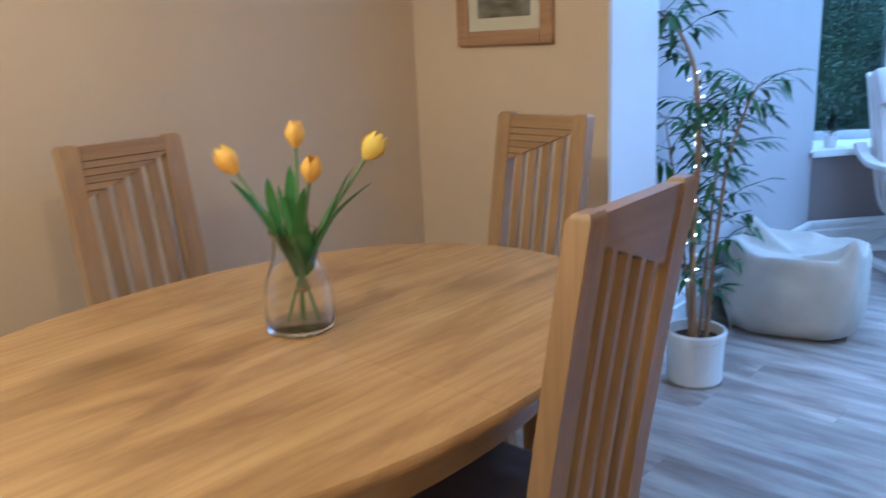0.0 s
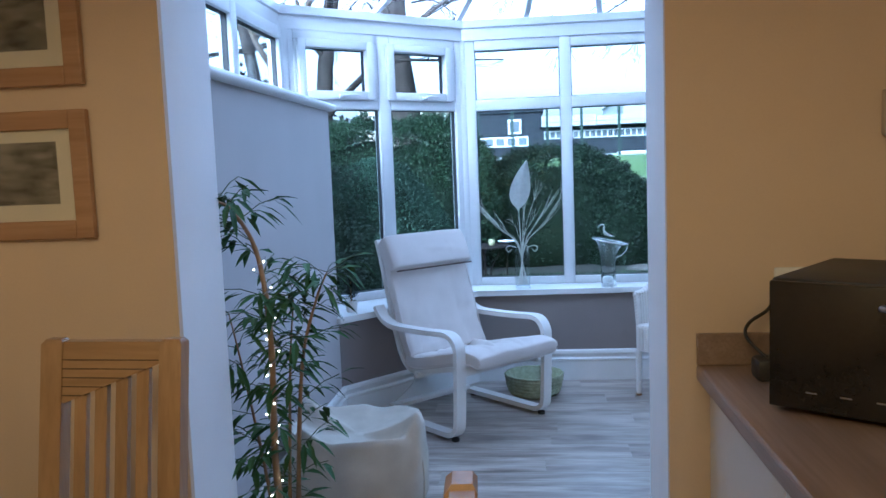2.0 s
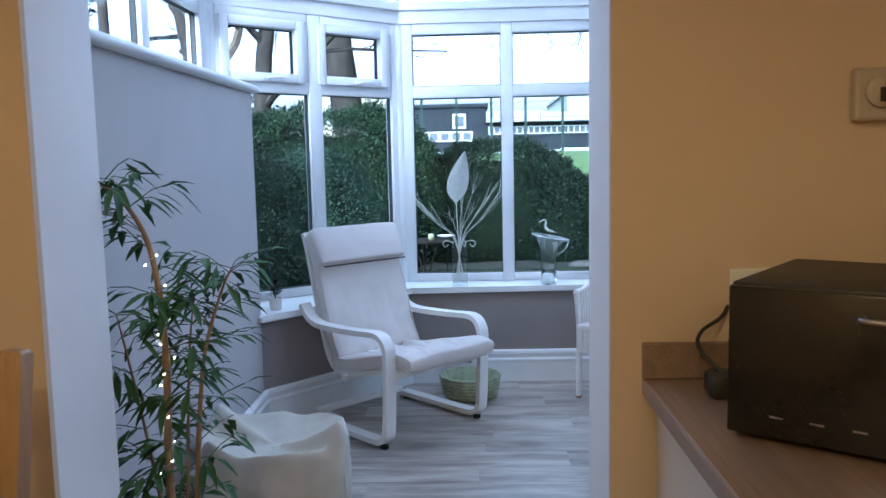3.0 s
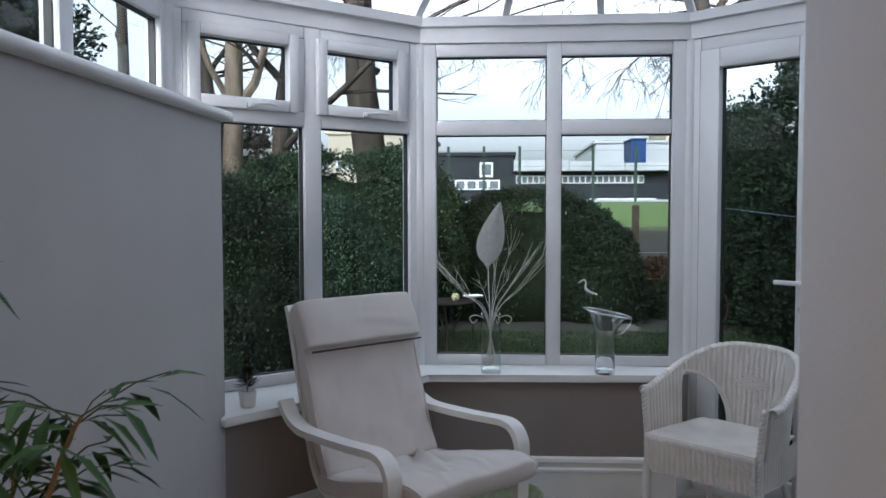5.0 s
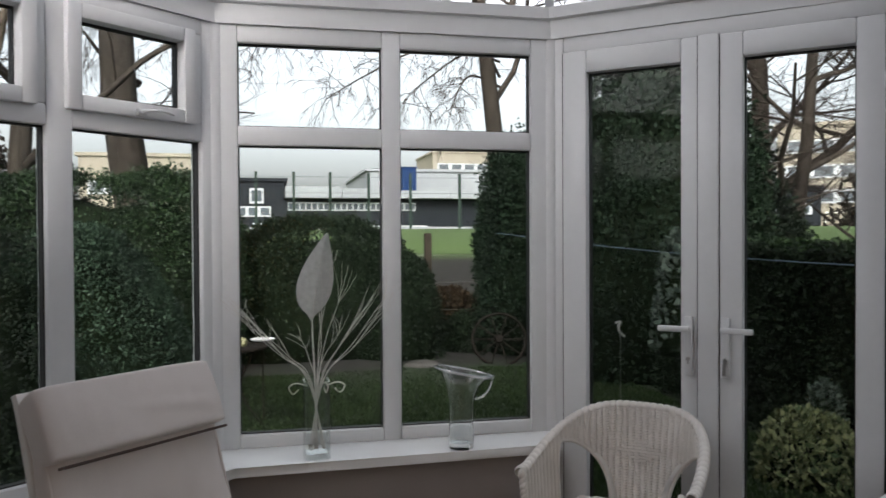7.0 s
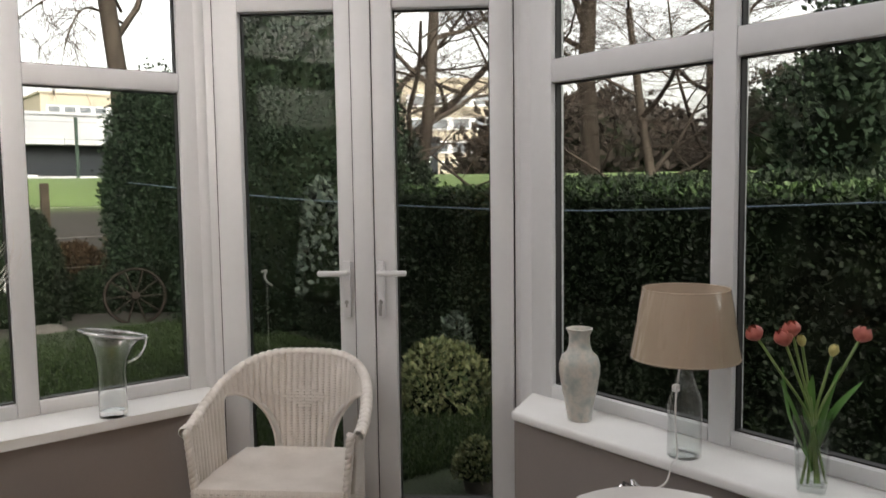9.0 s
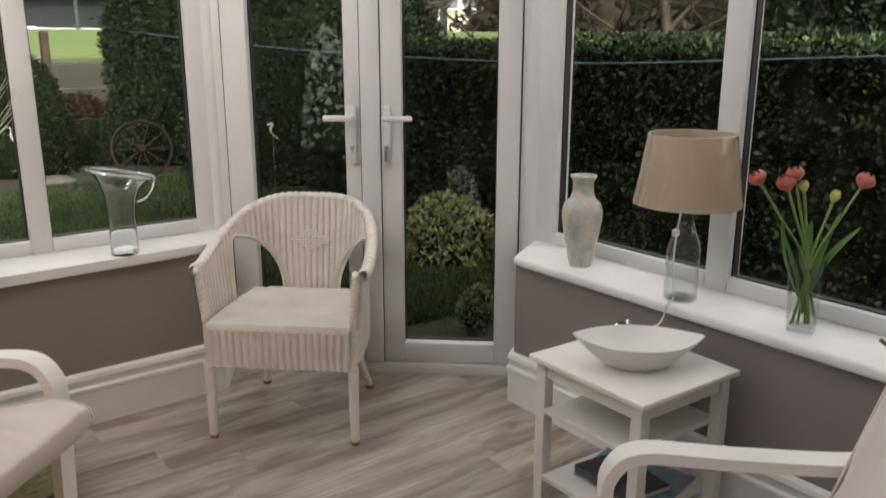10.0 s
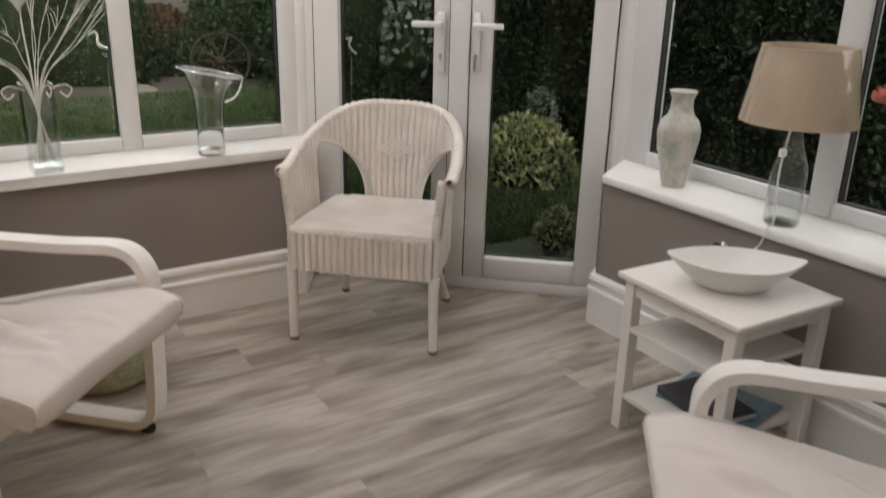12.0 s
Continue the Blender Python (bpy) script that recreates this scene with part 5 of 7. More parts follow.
    for j in range(9):
        v = j / 8
        y = -0.015 + 0.44 * v
        half = (0.245 - 0.05 * max(0, v - 0.45) * 2) * (1.0 if v < 0.8 else math.cos((v - 0.8) * 2.6))
        loops.append([(x, y, S + 0.006 - 0.018 * math.sin(math.pi * v) * (1 - (x / 0.26) ** 2)) for x in np.linspace(-half, half, 12)] + [(x, y, S - 0.018) for x in np.linspace(half, -half, 12)])
    rings(bm, loops)
    part("seat", bm, wicker, c, smooth=50)
    bm = bmesh.new()
    for j in range(58):
        x = -0.240 + 0.48 * j / 57
        pts = [(x * (1 - 0.22 * max(0, v - 0.4)), -0.02 + 0.43 * v, S + 0.0065 - 0.018 * math.sin(math.pi * v) * (1 - (x / 0.26) ** 2)) for v in np.linspace(0, 0.97, 9)]
        tube(bm, [(x, -0.026, S - 0.012)] + pts, 0.0052, 5)
    tagged(part("seat_weave", bm, wicker, c, smooth=60), kind="stuff")
    # aprons under the seat
    part("apron_backing", one_box((-0.24, -0.016, S - 0.14), (0.24, -0.008, S - 0.01)), wicker, c)
    weave("front_apron", 160, 50, 20, 26, lambda u, v, off: Vector((-0.245 + 0.49 * u, -0.019 - off, S - 0.142 + 0.14 * v)), None, False)
    for sx in (-1, 1):
        weave("side_apron", 110, 50, 14, 26, lambda u, v, off: Vector((sx * (0.250 - 0.10 * max(0, 0.35 * u - 0.18) + off), 0.35 * u, S - 0.142 + 0.14 * v)), None, False)
        for ph in (0.0, math.pi):
            bm = bmesh.new()
            pts = [(sx * (0.25 + 0.02 * max(0, z - S) / 0.2) + 0.005 * math.cos(z * 170 + ph), 0.0 + 0.005 * math.sin(z * 170 + ph), z) for z in np.linspace(S - 0.16, 0.612, 80)]
            tube(bm, pts, 0.0105, 6)
            part("wrapped_post", bm, wicker, c, smooth=60)
        bm = bmesh.new()
        tube(bm, [(sx * 0.252, 0.0, 0.012), (sx * 0.25, 0.0, 0.15), (sx * 0.25, 0.0, S - 0.14)], [0.015, 0.017, 0.019], 12)
        part("front_leg", bm, white_wood, c, smooth=60)
        bm = bmesh.new()
        tube(bm, smooth_line([(sx * 0.21, 0.47, 0.012), (sx * 0.185, 0.41, 0.15), (sx * 0.17, 0.36, 0.30), (sx * 0.17, 0.36, S - 0.02)]), 0.014, 10)
        part("back_leg", bm, white_wood, c, smooth=60)
        for px, py in ((sx * 0.252, 0.0), (sx * 0.21, 0.47)):
            bm = bmesh.new()
            lathe(bm, [(0.016, 0), (0.018, 0.013)], 12, at=(px, py, 0))
            part("foot_cap", bm, cane, c, "worn brown foot cap")
    return c


wicker_chair(turn_to(0.376, 4.856, 0, 0.683, 0.730))


# ---- side table and what stands on it ----
def side_table(m):
    t = thing("side_table", "small white painted side table with two shelves", "table", m)
    w, d, h = 0.197, 0.211, 0.485
    part("top", one_box((-w, -d, h - 0.018), (w, d, h), None, 0.004), white_wood, t, smooth=40)
    for sx in (-1, 1):
        for sy in (-1, 1):
            x, y = sx * (w - 0.035), sy * (d - 0.035)
            part("leg", one_box((x - 0.0175, y - 0.0175, 0), (x + 0.0175, y + 0.0175, h - 0.019), None, 0.003), white_wood, t)
    for s in (-1, 1):
        part("rail", one_box((-w + 0.053, s * (d - 0.035) - 0.009, h - 0.062), (w - 0.053, s * (d - 0.035) + 0.009, h - 0.019)), white_wood, t)
        part("rail", one_box((s * (w - 0.035) - 0.009, -d + 0.053, h - 0.062), (s * (w - 0.035) + 0.009, d - 0.053, h - 0.019)), white_wood, t)
    part("shelf", one_box((-w + 0.018, -d + 0.053, 0.315), (w - 0.018, d - 0.053, 0.331), None, 0.002), white_wood, t)
    part("shelf", one_box((-w + 0.018, -d + 0.053, 0.105), (w - 0.018, d - 0.053, 0.121), None, 0.002), white_wood, t)
    return t


TB = (0.956, 3.838)
side_table(pose(TB[0], TB[1], 0, 0, 0, -1.8))
for name, lab, mt, z, dx, rot, sz in (("magazine", "blue and white magazine on the shelf", paper_blue, 0.1215, 0.03, 12, (0.21, 0.28, 0.008)), ("book", "dark hardback book on the shelf", paper_dark, 0.130, -0.03, -8, (0.16, 0.22, 0.022))):
    b = thing(name, lab, name, pose(TB[0] + dx, TB[1] - 0.01, z, 0, 0, rot))
    part("cover", one_box((-sz[0] / 2, -sz[1] / 2, 0), (sz[0] / 2, sz[1] / 2, sz[2]), None, 0.0015), mt, b)
    part("pages", one_box((-sz[0] / 2 + 0.004, -sz[1] / 2 - 0.0006, sz[2] * 0.2), (sz[0] / 2 + 0.0006, sz[1] / 2 + 0.0006, sz[2] * 0.8)), paper_white, b)

bowl = thing("boat_bowl", "white ceramic boat shaped bowl on side table", "bowl", pose(0.940, 3.810, 0.4855, 0, 0, -40))
bm = bmesh.new()
loops = []
def boat(k, z, lift):
    out = []
    for i in range(48):
        a = 2 * math.pi * i / 48
        c, s = math.cos(a), math.sin(a)
        x = 0.178 * k * math.copysign(abs(c) ** 0.9, c)
        y = 0.095 * k * (1 - 0.55 * abs(c) ** 2.5) / 0.9 * s
        out.append((x, y, z + lift * abs(c) ** 3))
    return out
rings(bm, [boat(0.40, 0.0, 0), boat(0.52, 0.008, 0), boat(0.74, 0.038, 0.004), boat(0.92, 0.066, 0.008), boat(1.0, 0.080, 0.010), boat(0.985, 0.082, 0.010), boat(0.90, 0.068, 0.008), boat(0.72, 0.044, 0.004), boat(0.45, 0.016, 0), boat(0.1, 0.012, 0)])
part("shell", bm, bowl_white, bowl, smooth=60)
glasses = thing("spectacles", "folded dark spectacles with white cable behind the bowl", "spectacles", pose(1.045, 3.945, 0.486))
bm = bmesh.new()
tube(bm, smooth_line([(-0.05, 0.02, 0.012), (-0.03, 0.03, 0.05), (-0.02, 0.0, 0.052), (0.0, 0.02, 0.062), (0.02, -0.01, 0.045), (0.07, -0.03, 0.012)]), 0.0035, 6)
part("arm", bm, black_matt, glasses)
bm = bmesh.new()
tube(bm, smooth_line([(-0.03, 0.03, 0.004), (-0.01, 0.02, 0.055), (0.02, 0.0, 0.03), (0.05, 0.03, 0.052), (0.09, 0.0, 0.004)]), 0.005, 6)
part("rim", bm, chrome, glasses)

# ---- right sill ----
lamp = thing("table_lamp", "clear glass bottle lamp with beige wrapped shade", "lamp", pose(1.272, 3.925, RSILL))
bm = bmesh.new()
prof = [(0.046, 0), (0.050, 0.004), (0.050, 0.15), (0.047, 0.175), (0.033, 0.215), (0.022, 0.25), (0.019, 0.285), (0.022, 0.290)]
rings(bm, [[(r * math.cos(2 * math.pi * i / 32), r * math.sin(2 * math.pi * i / 32), z) for i in range(32)] for r, z in prof + [(max(0.003, r - 0.003), max(z, 0.008)) for r, z in prof[::-1]]])
part("bottle", bm, clear_glass, lamp, "clear glass bottle base", 50)
bm = bmesh.new()
lathe(bm, [(0.023, 0.288), (0.023, 0.33), (0.016, 0.335), (0.016, 0.36)], 20)
part("lamp_holder", bm, white_paint, lamp, smooth=40)
bm = bmesh.new()
lathe(bm, [(0.156, 0.298), (0.124, 0.502), (0.1225, 0.502), (0.1545, 0.298), (0.156, 0.298)], 56, cap=False)
sh = part("shade", bm, shade_fabric, lamp, "tapered beige fabric shade", 50)
for r, z in ((0.1555, 0.299), (0.1235, 0.501)):
    bm = bmesh.new()
    tube(bm, [(r * math.cos(2 * math.pi * i / 56), r * math.sin(2 * math.pi * i / 56), z) for i in range(56)], 0.0025, 6, True)
    part("ring", bm, shade_fabric, sh)
bm = bmesh.new()
rndw = random.Random(3)
loops = []
for z, r in ((0.293, 0.1590), (0.345, 0.1515), (0.40, 0.1430), (0.455, 0.1340), (0.506, 0.1262)):
    loops.append([((r + 0.0012 * math.sin(9 * a_ + z * 40)) * math.cos(a_), (r + 0.0012 * math.sin(9 * a_ + z * 40)) * math.sin(a_), z) for a_ in (2 * math.pi * i / 72 for i in range(72))])
rings(bm, loops, cap=False)
part("wrapper", bm, film_wrap, sh, "clear plastic wrapper").visible_shadow = False
bm = bmesh.new()
tube(bm, smooth_line([(-0.02, 0.0, 0.30), (-0.055, -0.01, 0.20), (-0.058, -0.01, 0.12), (-0.062, -0.02, 0.02), (-0.10, -0.03, 0.008), (-0.118, -0.02, -0.05), (-0.19, 0.0, -0.066)]), 0.003, 6)
part("flex", bm, paper_white, lamp, "white twisted flex", 60)
part("switch", one_box((-0.066, -0.018, 0.205), (-0.046, 0.0, 0.228), None, 0.005), white_paint, lamp)

uv = thing("ceramic_vase", "mottled pearl shell vase with flared lip", "vase", pose(1.308, 4.375, RSILL))
bm = bmesh.new()
prof = [(0.036, 0), (0.040, 0.004), (0.048, 0.05), (0.060, 0.11), (0.069, 0.165), (0.070, 0.195), (0.062, 0.222), (0.044, 0.240), (0.036, 0.262), (0.035, 0.295), (0.043, 0.312), (0.046, 0.318), (0.042, 0.320), (0.034, 0.305), (0.031, 0.26)]
lathe(bm, prof, 48)
part("body", bm, pearl, uv, smooth=60)

glass_vessel("square_glass_vase", "tapered square clear glass vase on sill", pose(1.305, 3.552, RSILL, 0, 0, 20), [(0.030, 0), (0.034, 0.003), (0.036, 0.03), (0.041, 0.12), (0.046, 0.205)], 0.003, 0.016, 48, 0, True)
tulips(pose(1.305, 3.552, RSILL), "bunch of dusky red tulips with green buds", [
    (-0.095, 0.105, 0.400, 0, 0.023, 0.040), (-0.045, 0.055, 0.385, 0, 0.024, 0.045), (-0.030, 0.045, 0.41, 0, 0.023, 0.040), (-0.01, 0.03, 0.382, 1, 0.012, 0.032), (0.05, -0.02, 0.355, 1, 0.013, 0.034), (0.11, -0.06, 0.392, 0, 0.024, 0.042)],
    [([(-0.01, 0, 0.05), (-0.03, 0.03, 0.18), (-0.07, 0.06, 0.30)], 0.040), ([(0, 0, 0.05), (0, 0.01, 0.18), (-0.01, 0.0, 0.31)], 0.042), ([(0.01, 0, 0.08), (0.05, -0.03, 0.20), (0.12, -0.07, 0.285)], 0.036),
     ([(0.01, 0, 0.08), (0.035, -0.02, 0.22), (0.06, -0.04, 0.33)], 0.034), ([(-0.01, 0.01, 0.08), (-0.04, 0.05, 0.2), (-0.055, 0.06, 0.33)], 0.030)],
    (0, 0, 0.20), [red_petal, bud_green], (0, 0, 0.018))

# ---- front sill ----
glass_vessel("tall_glass_vase", "tall square clear glass vase holding white twigs", pose(-0.487, 5.425, SILL, 0, 0, 4), [(0.043, 0), (0.046, 0.003), (0.046, 0.15), (0.046, 0.285)], 0.0035, 0.022, 48, 0, True)
tw = thing("twig_bunch", "whitewashed curly twigs with a large skeleton leaf", "dried flowers", pose(-0.487, 5.425, SILL))
rnd = random.Random(21)
ends = [(-0.36, -0.03, 0.62), (-0.31, 0.0, 0.57), (-0.27, 0.02, 0.54), (-0.22, -0.02, 0.50), (0.33, 0.0, 0.66), (0.30, -0.03, 0.60), (0.25, 0.02, 0.64), (0.20, 0.0, 0.58), (0.12, 0.03, 0.70), (0.06, 0.0, 0.76), (0.09, -0.02, 0.52), (-0.06, 0.02, 0.45), (0.03, 0.03, 0.66)]
for x, y, z in ends:
    foot = Vector((-0.06 * x * 1.5, rnd.uniform(-0.02, 0.02), 0.03))
    neck = Vector((0.09 * x, 0.1 * y, 0.29))
    end = Vector((x, y, z))
    pts = [foot, neck]
    for k in (0.35, 0.7, 1.0):
        pts.append(neck.lerp(end, k) + Vector((rnd.uniform(-0.012, 0.012), rnd.uniform(-0.012, 0.012), rnd.uniform(-0.01, 0.01))))
    line = smooth_line(pts, 6)
    bm = bmesh.new()
    n = len(line)
    tube(bm, line, [0.0018 * (1 - 0.65 * i / n) for i in range(n)], 5)
    for q in range(4):
        i = rnd.randint(n // 2, n - 4)
        e = line[i] + (line[-1] - line[i]) * 0.8 + Vector((rnd.uniform(-0.05, 0.05), rnd.uniform(-0.03, 0.03), rnd.uniform(0, 0.05)))
        tube(bm, [line[i], line[i].lerp(e, 0.5) + Vector((0.006, 0, 0)), e], [0.0011, 0.0009, 0.0005], 4)
    part("twig", bm, white_twig, tw, smooth=60)
for sx in (-1, 1, 0.4):
    bm = bmesh.new()
    tube(bm, smooth_line([(0.035 * sx, -0.03, 0.27), (0.075 * sx, -0.05, 0.285), (0.10 * sx, -0.045, 0.27), (0.085 * sx, -0.04, 0.245), (0.065 * sx, -0.045, 0.262)]), 0.0025, 5)
    part("curl", bm, white_twig, tw, smooth=60)
bm = bmesh.new()
tube(bm, smooth_line([(0, 0, 0.03), (-0.005, 0, 0.3), (-0.012, 0.0, 0.50), (0.01, 0, 0.66), (0.042, 0, 0.825)]), [0.003] * 6 + [0.0028] * 6 + [0.002] * 7 + [0.0012] * 6, 6)
part("leaf_stalk", bm, white_twig, tw)
bm = bmesh.new()
rows = []
for i in range(17):
    u = i / 16
    z = 0.495 + 0.33 * u
    cx = -0.014 + 0.018 * u + 0.040 * u * u
    w = 0.064 * math.sin(math.pi * min(1, u ** 0.72 * 0.97 + 0.015)) ** 0.85 * (1.1 - 0.2 * u)
    rows.append([bm.verts.new((cx + w * k, -0.006 + 0.012 * abs(k) + 0.006 * math.sin(6 * u + 2 * k), z + 0.03 * abs(k) * (1 - u))) for k in (-1, -0.6, -0.2, 0, 0.2, 0.6, 1)])
for a, b in zip(rows, rows[1:]):
    for j in range(6):
        bm.faces.new((a[j], a[j + 1], b[j + 1], b[j]))
bmesh.ops.solidify(bm, geom=list(bm.faces), thickness=0.0012)
part("skeleton_leaf", bm, skeleton, tw, "large pale skeleton leaf", 60)

jug = thing("glass_jug", "clear glass vase with wide flared pouring lip", "vase", pose(0.063, 5.435, SILL, 0, 0, -8))
bm = bmesh.new()
def lip(k, z, dz=0.0, sx=0.0):
    out = []
    for i in range(48):
        a = 2 * math.pi * i / 48
        c, s = math.cos(a), math.sin(a)
        out.append(((0.048 + 0.064 * k) * c + 0.012 * k, (0.048 + 0.026 * k) * s, z + dz * (0.5 - 0.5 * c)))
    return out
outer_l = [lip(-0.04, 0), lip(0, 0.004), lip(-0.02, 0.10), lip(0.0, 0.165, 0.0), lip(0.10, 0.205, 0.008), lip(0.30, 0.238, 0.02), lip(0.66, 0.262, 0.034), lip(1.0, 0.268, 0.044)]
inner_l = [[(x * 0.93, y * 0.92, max(z + 0.003, 0.024)) for x, y, z in l] for l in outer_l[::-1]]
rings(bm, outer_l + inner_l)
part("body", bm, thick_glass, jug, smooth=60)
bm = bmesh.new()
tube(bm, [Vector(p) + Vector((0, 0, 0.002)) for p in lip(1.0, 0.268, 0.044)], 0.0050, 8, True)
part("rim", bm, bright_glass, jug, "thick polished rim", 60)
bm = bmesh.new()
tube(bm, smooth_line([(0.122, 0.0, 0.268), (0.112, -0.01, 0.235), (0.085, -0.03, 0.205), (0.052, -0.02, 0.19)]), 0.004, 8)
part("lug", bm, bright_glass, jug, smooth=60)

# ---- left sill: small tree in a pot ----
mt = thing("miniature_tree", "small artificial fir tree in a white pot", "plant", pose(-1.456, 4.677, SILL))
bm = bmesh.new()
lathe(bm, [(0.026, 0), (0.030, 0.003), (0.036, 0.06), (0.037, 0.065), (0.032, 0.065), (0.030, 0.055)], 24)
part("pot", bm, pot_white, mt, smooth=40)
rnd = random.Random(5)
verts, faces = [], []
for k in range(420):
    u = rnd.random() ** 0.8
    z = 0.07 + 0.155 * u
    r = 0.062 * (1 - u) + 0.006
    a = rnd.uniform(0, 6.283)
    d = Vector((math.cos(a), math.sin(a), rnd.uniform(0.0, 0.6))).normalized()
    b = Vector((0, 0, z))
    e = b + d * r * rnd.uniform(0.7, 1.1)
    s = d.cross(Vector((0, 0, 1))).normalized() * 0.004
    q = len(verts)
    verts += [b, b.lerp(e, 0.5) - s, e, b.lerp(e, 0.5) + s]
    faces.append((q, q + 1, q + 2, q + 3))
tagged(mesh_of("needles", verts, faces, yew, mt), kind="stuff")
bm = bmesh.new()
tube(bm, [(0, 0, 0.05), (0, 0, 0.21)], 0.004, 6)
part("stem", bm, cane, mt)

# ---- basket and cable behind the left armchair ----
bk = thing("woven_basket", "low round pale green woven basket with handles", "basket", pose(-0.431, 5.071, 0))
bm = bmesh.new()
prof = [(0.125, 0.0), (0.145, 0.01), (0.160, 0.06), (0.170, 0.115), (0.174, 0.128), (0.166, 0.130), (0.158, 0.115), (0.148, 0.06), (0.12, 0.014)]
lathe(bm, prof, 48)
part("body", bm, basket_green, bk, smooth=50)
for r_, z_ in ((0.152, 0.03), (0.158, 0.05), (0.1625, 0.07), (0.1665, 0.09), (0.170, 0.11), (0.172, 0.128)):
    bm = bmesh.new()
    tube(bm, [((r_ + 0.003 * math.cos(14 * a_)) * math.cos(a_), (r_ + 0.003 * math.cos(14 * a_)) * math.sin(a_), z_) for a_ in (2 * math.pi * i / 84 for i in range(84))], 0.008, 6, True)
    part("coil", bm, basket_green, bk, smooth=60)
cb = thing("white_cable", "thin white cable hanging from sill to floor", "cable", pose(0, 0, 0))
bm = bmesh.new()
tube(bm, smooth_line([(-1.18, 4.855, SILL - 0.03), (-1.17, 4.84, 0.40), (-1.15, 4.87, 0.26), (-1.14, 4.85, 0.15), (-1.24, 4.72, 0.06), (-1.32, 4.64, 0.012)]), 0.003, 6)
part("lead", bm, paper_white, cb, smooth=60)


# ---- garden and distance ----
def rise(x, y):
    """Height of the ground: flat lawn, then a bank up to the playing field."""
    r = math.hypot(x * 0.9, y - 3.0)
    k = min(1.0, max(0.0, (r - 11.5) / 9.5))
    if y < 4 and r > 11.5:
        k *= 0.6
    return -0.16 + 1.75 * k * k * (3 - 2 * k) + max(0.0, min(r, 75.0) - 21.0) * 0.011


def ground():
    radii = [0.0, 3, 5, 7, 9, 10.5, 11.5, 12.5, 13.5, 14.5, 15.5, 17, 19, 21, 24, 30, 40, 60, 90, 160, 400, 1200]
    seg = 64
    verts, faces = [(0.0, 3.0, -0.16)], []
    rnd = random.Random(2)
    for r in radii[1:]:
        for i in range(seg):
            a = 2 * math.pi * i / seg
            x, y = r * math.cos(a), 3.0 + r * math.sin(a)
            verts.append((x, y, rise(x, y) + (rnd.uniform(-0.03, 0.03) if 8 < r < 60 else 0)))
    for i in range(seg):
        faces.append((0, 1 + i, 1 + (i + 1) % seg))
    for k in range(len(radii) - 2):
        for i in range(seg):
            a, b = 1 + k * seg + i, 1 + k * seg + (i + 1) % seg
            faces.append((a, a + seg, b + seg, b))
    m, t, b = nodes_of("ground")
    geo = t.nodes.new("ShaderNodeNewGeometry")
    sep = t.nodes.new("ShaderNodeSeparateXYZ")
    t.links.new(geo.outputs["Position"], sep.inputs[0])
    n1 = add(t, "TexNoise", Scale=0.8, Detail=6.0)
    n2 = add(t, "TexNoise", Scale=45.0, Detail=3.0)
    for n in (n1, n2):
        t.links.new(geo.outputs["Position"], n.inputs["Vector"])
    # lawn and bank earth are much darker than the far field
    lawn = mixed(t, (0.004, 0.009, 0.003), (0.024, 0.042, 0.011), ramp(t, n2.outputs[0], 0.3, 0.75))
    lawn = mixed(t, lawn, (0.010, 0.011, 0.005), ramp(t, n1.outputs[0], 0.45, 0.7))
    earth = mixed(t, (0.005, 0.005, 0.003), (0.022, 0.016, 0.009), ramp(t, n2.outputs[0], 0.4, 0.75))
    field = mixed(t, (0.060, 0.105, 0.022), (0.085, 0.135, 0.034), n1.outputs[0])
    wob = t.nodes.new("ShaderNodeMath")
    wob.operation = "MULTIPLY_ADD"
    wob.inputs[1].default_value = 2.2
    t.links.new(n1.outputs[0], wob.inputs[0])
    t.links.new(sep.outputs["Y"], wob.inputs[2])
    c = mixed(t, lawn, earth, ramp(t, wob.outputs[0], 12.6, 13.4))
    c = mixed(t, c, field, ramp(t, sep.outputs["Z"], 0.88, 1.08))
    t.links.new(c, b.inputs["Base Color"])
    b.inputs["Roughness"].default_value = 0.95
    bp = add(t, "Bump", Strength=0.6, Distance=0.03)
    t.links.new(n2.outputs[0], bp.inputs["Height"])
    t.links.new(bp.outputs[0], b.inputs["Normal"])
    g = mesh_of("ground", verts, faces, m)
    g.data.shade_smooth()
    tagged(g, "dark green lawn rising to a leafy bank and field", "ground", "", "structure")


ground()


def leaf_cloud(name, pts, nrm, size, material, parent, rnd, up=0.3, long=1.7):
    """Many small pointed leaves, one quad each, turned about their normals."""
    n = len(pts)
    pts, nrm = np.asarray(pts), np.asarray(nrm)
    d = rnd.normal(size=(n, 3)) + 0.8 * nrm
    d[:, 2] += up
    d /= np.linalg.norm(d, axis=1)[:, None]
    w = np.cross(d, nrm + 0.7 * rnd.normal(size=(n, 3)))
    w /= np.linalg.norm(w, axis=1)[:, None] + 1e-9
    s = size * rnd.uniform(0.6, 1.25, size=(n, 1))
    v = np.stack([pts, pts + d * s * long * 0.5 - w * s * 0.5, pts + d * s * long, pts + d * s * long * 0.5 + w * s * 0.5], 1).reshape(-1, 3)
    f = np.arange(4 * n).reshape(-1, 4)
    ob = mesh_of(name, v.tolist(), f.tolist(), material, parent)
    return tagged(ob, kind="stuff")


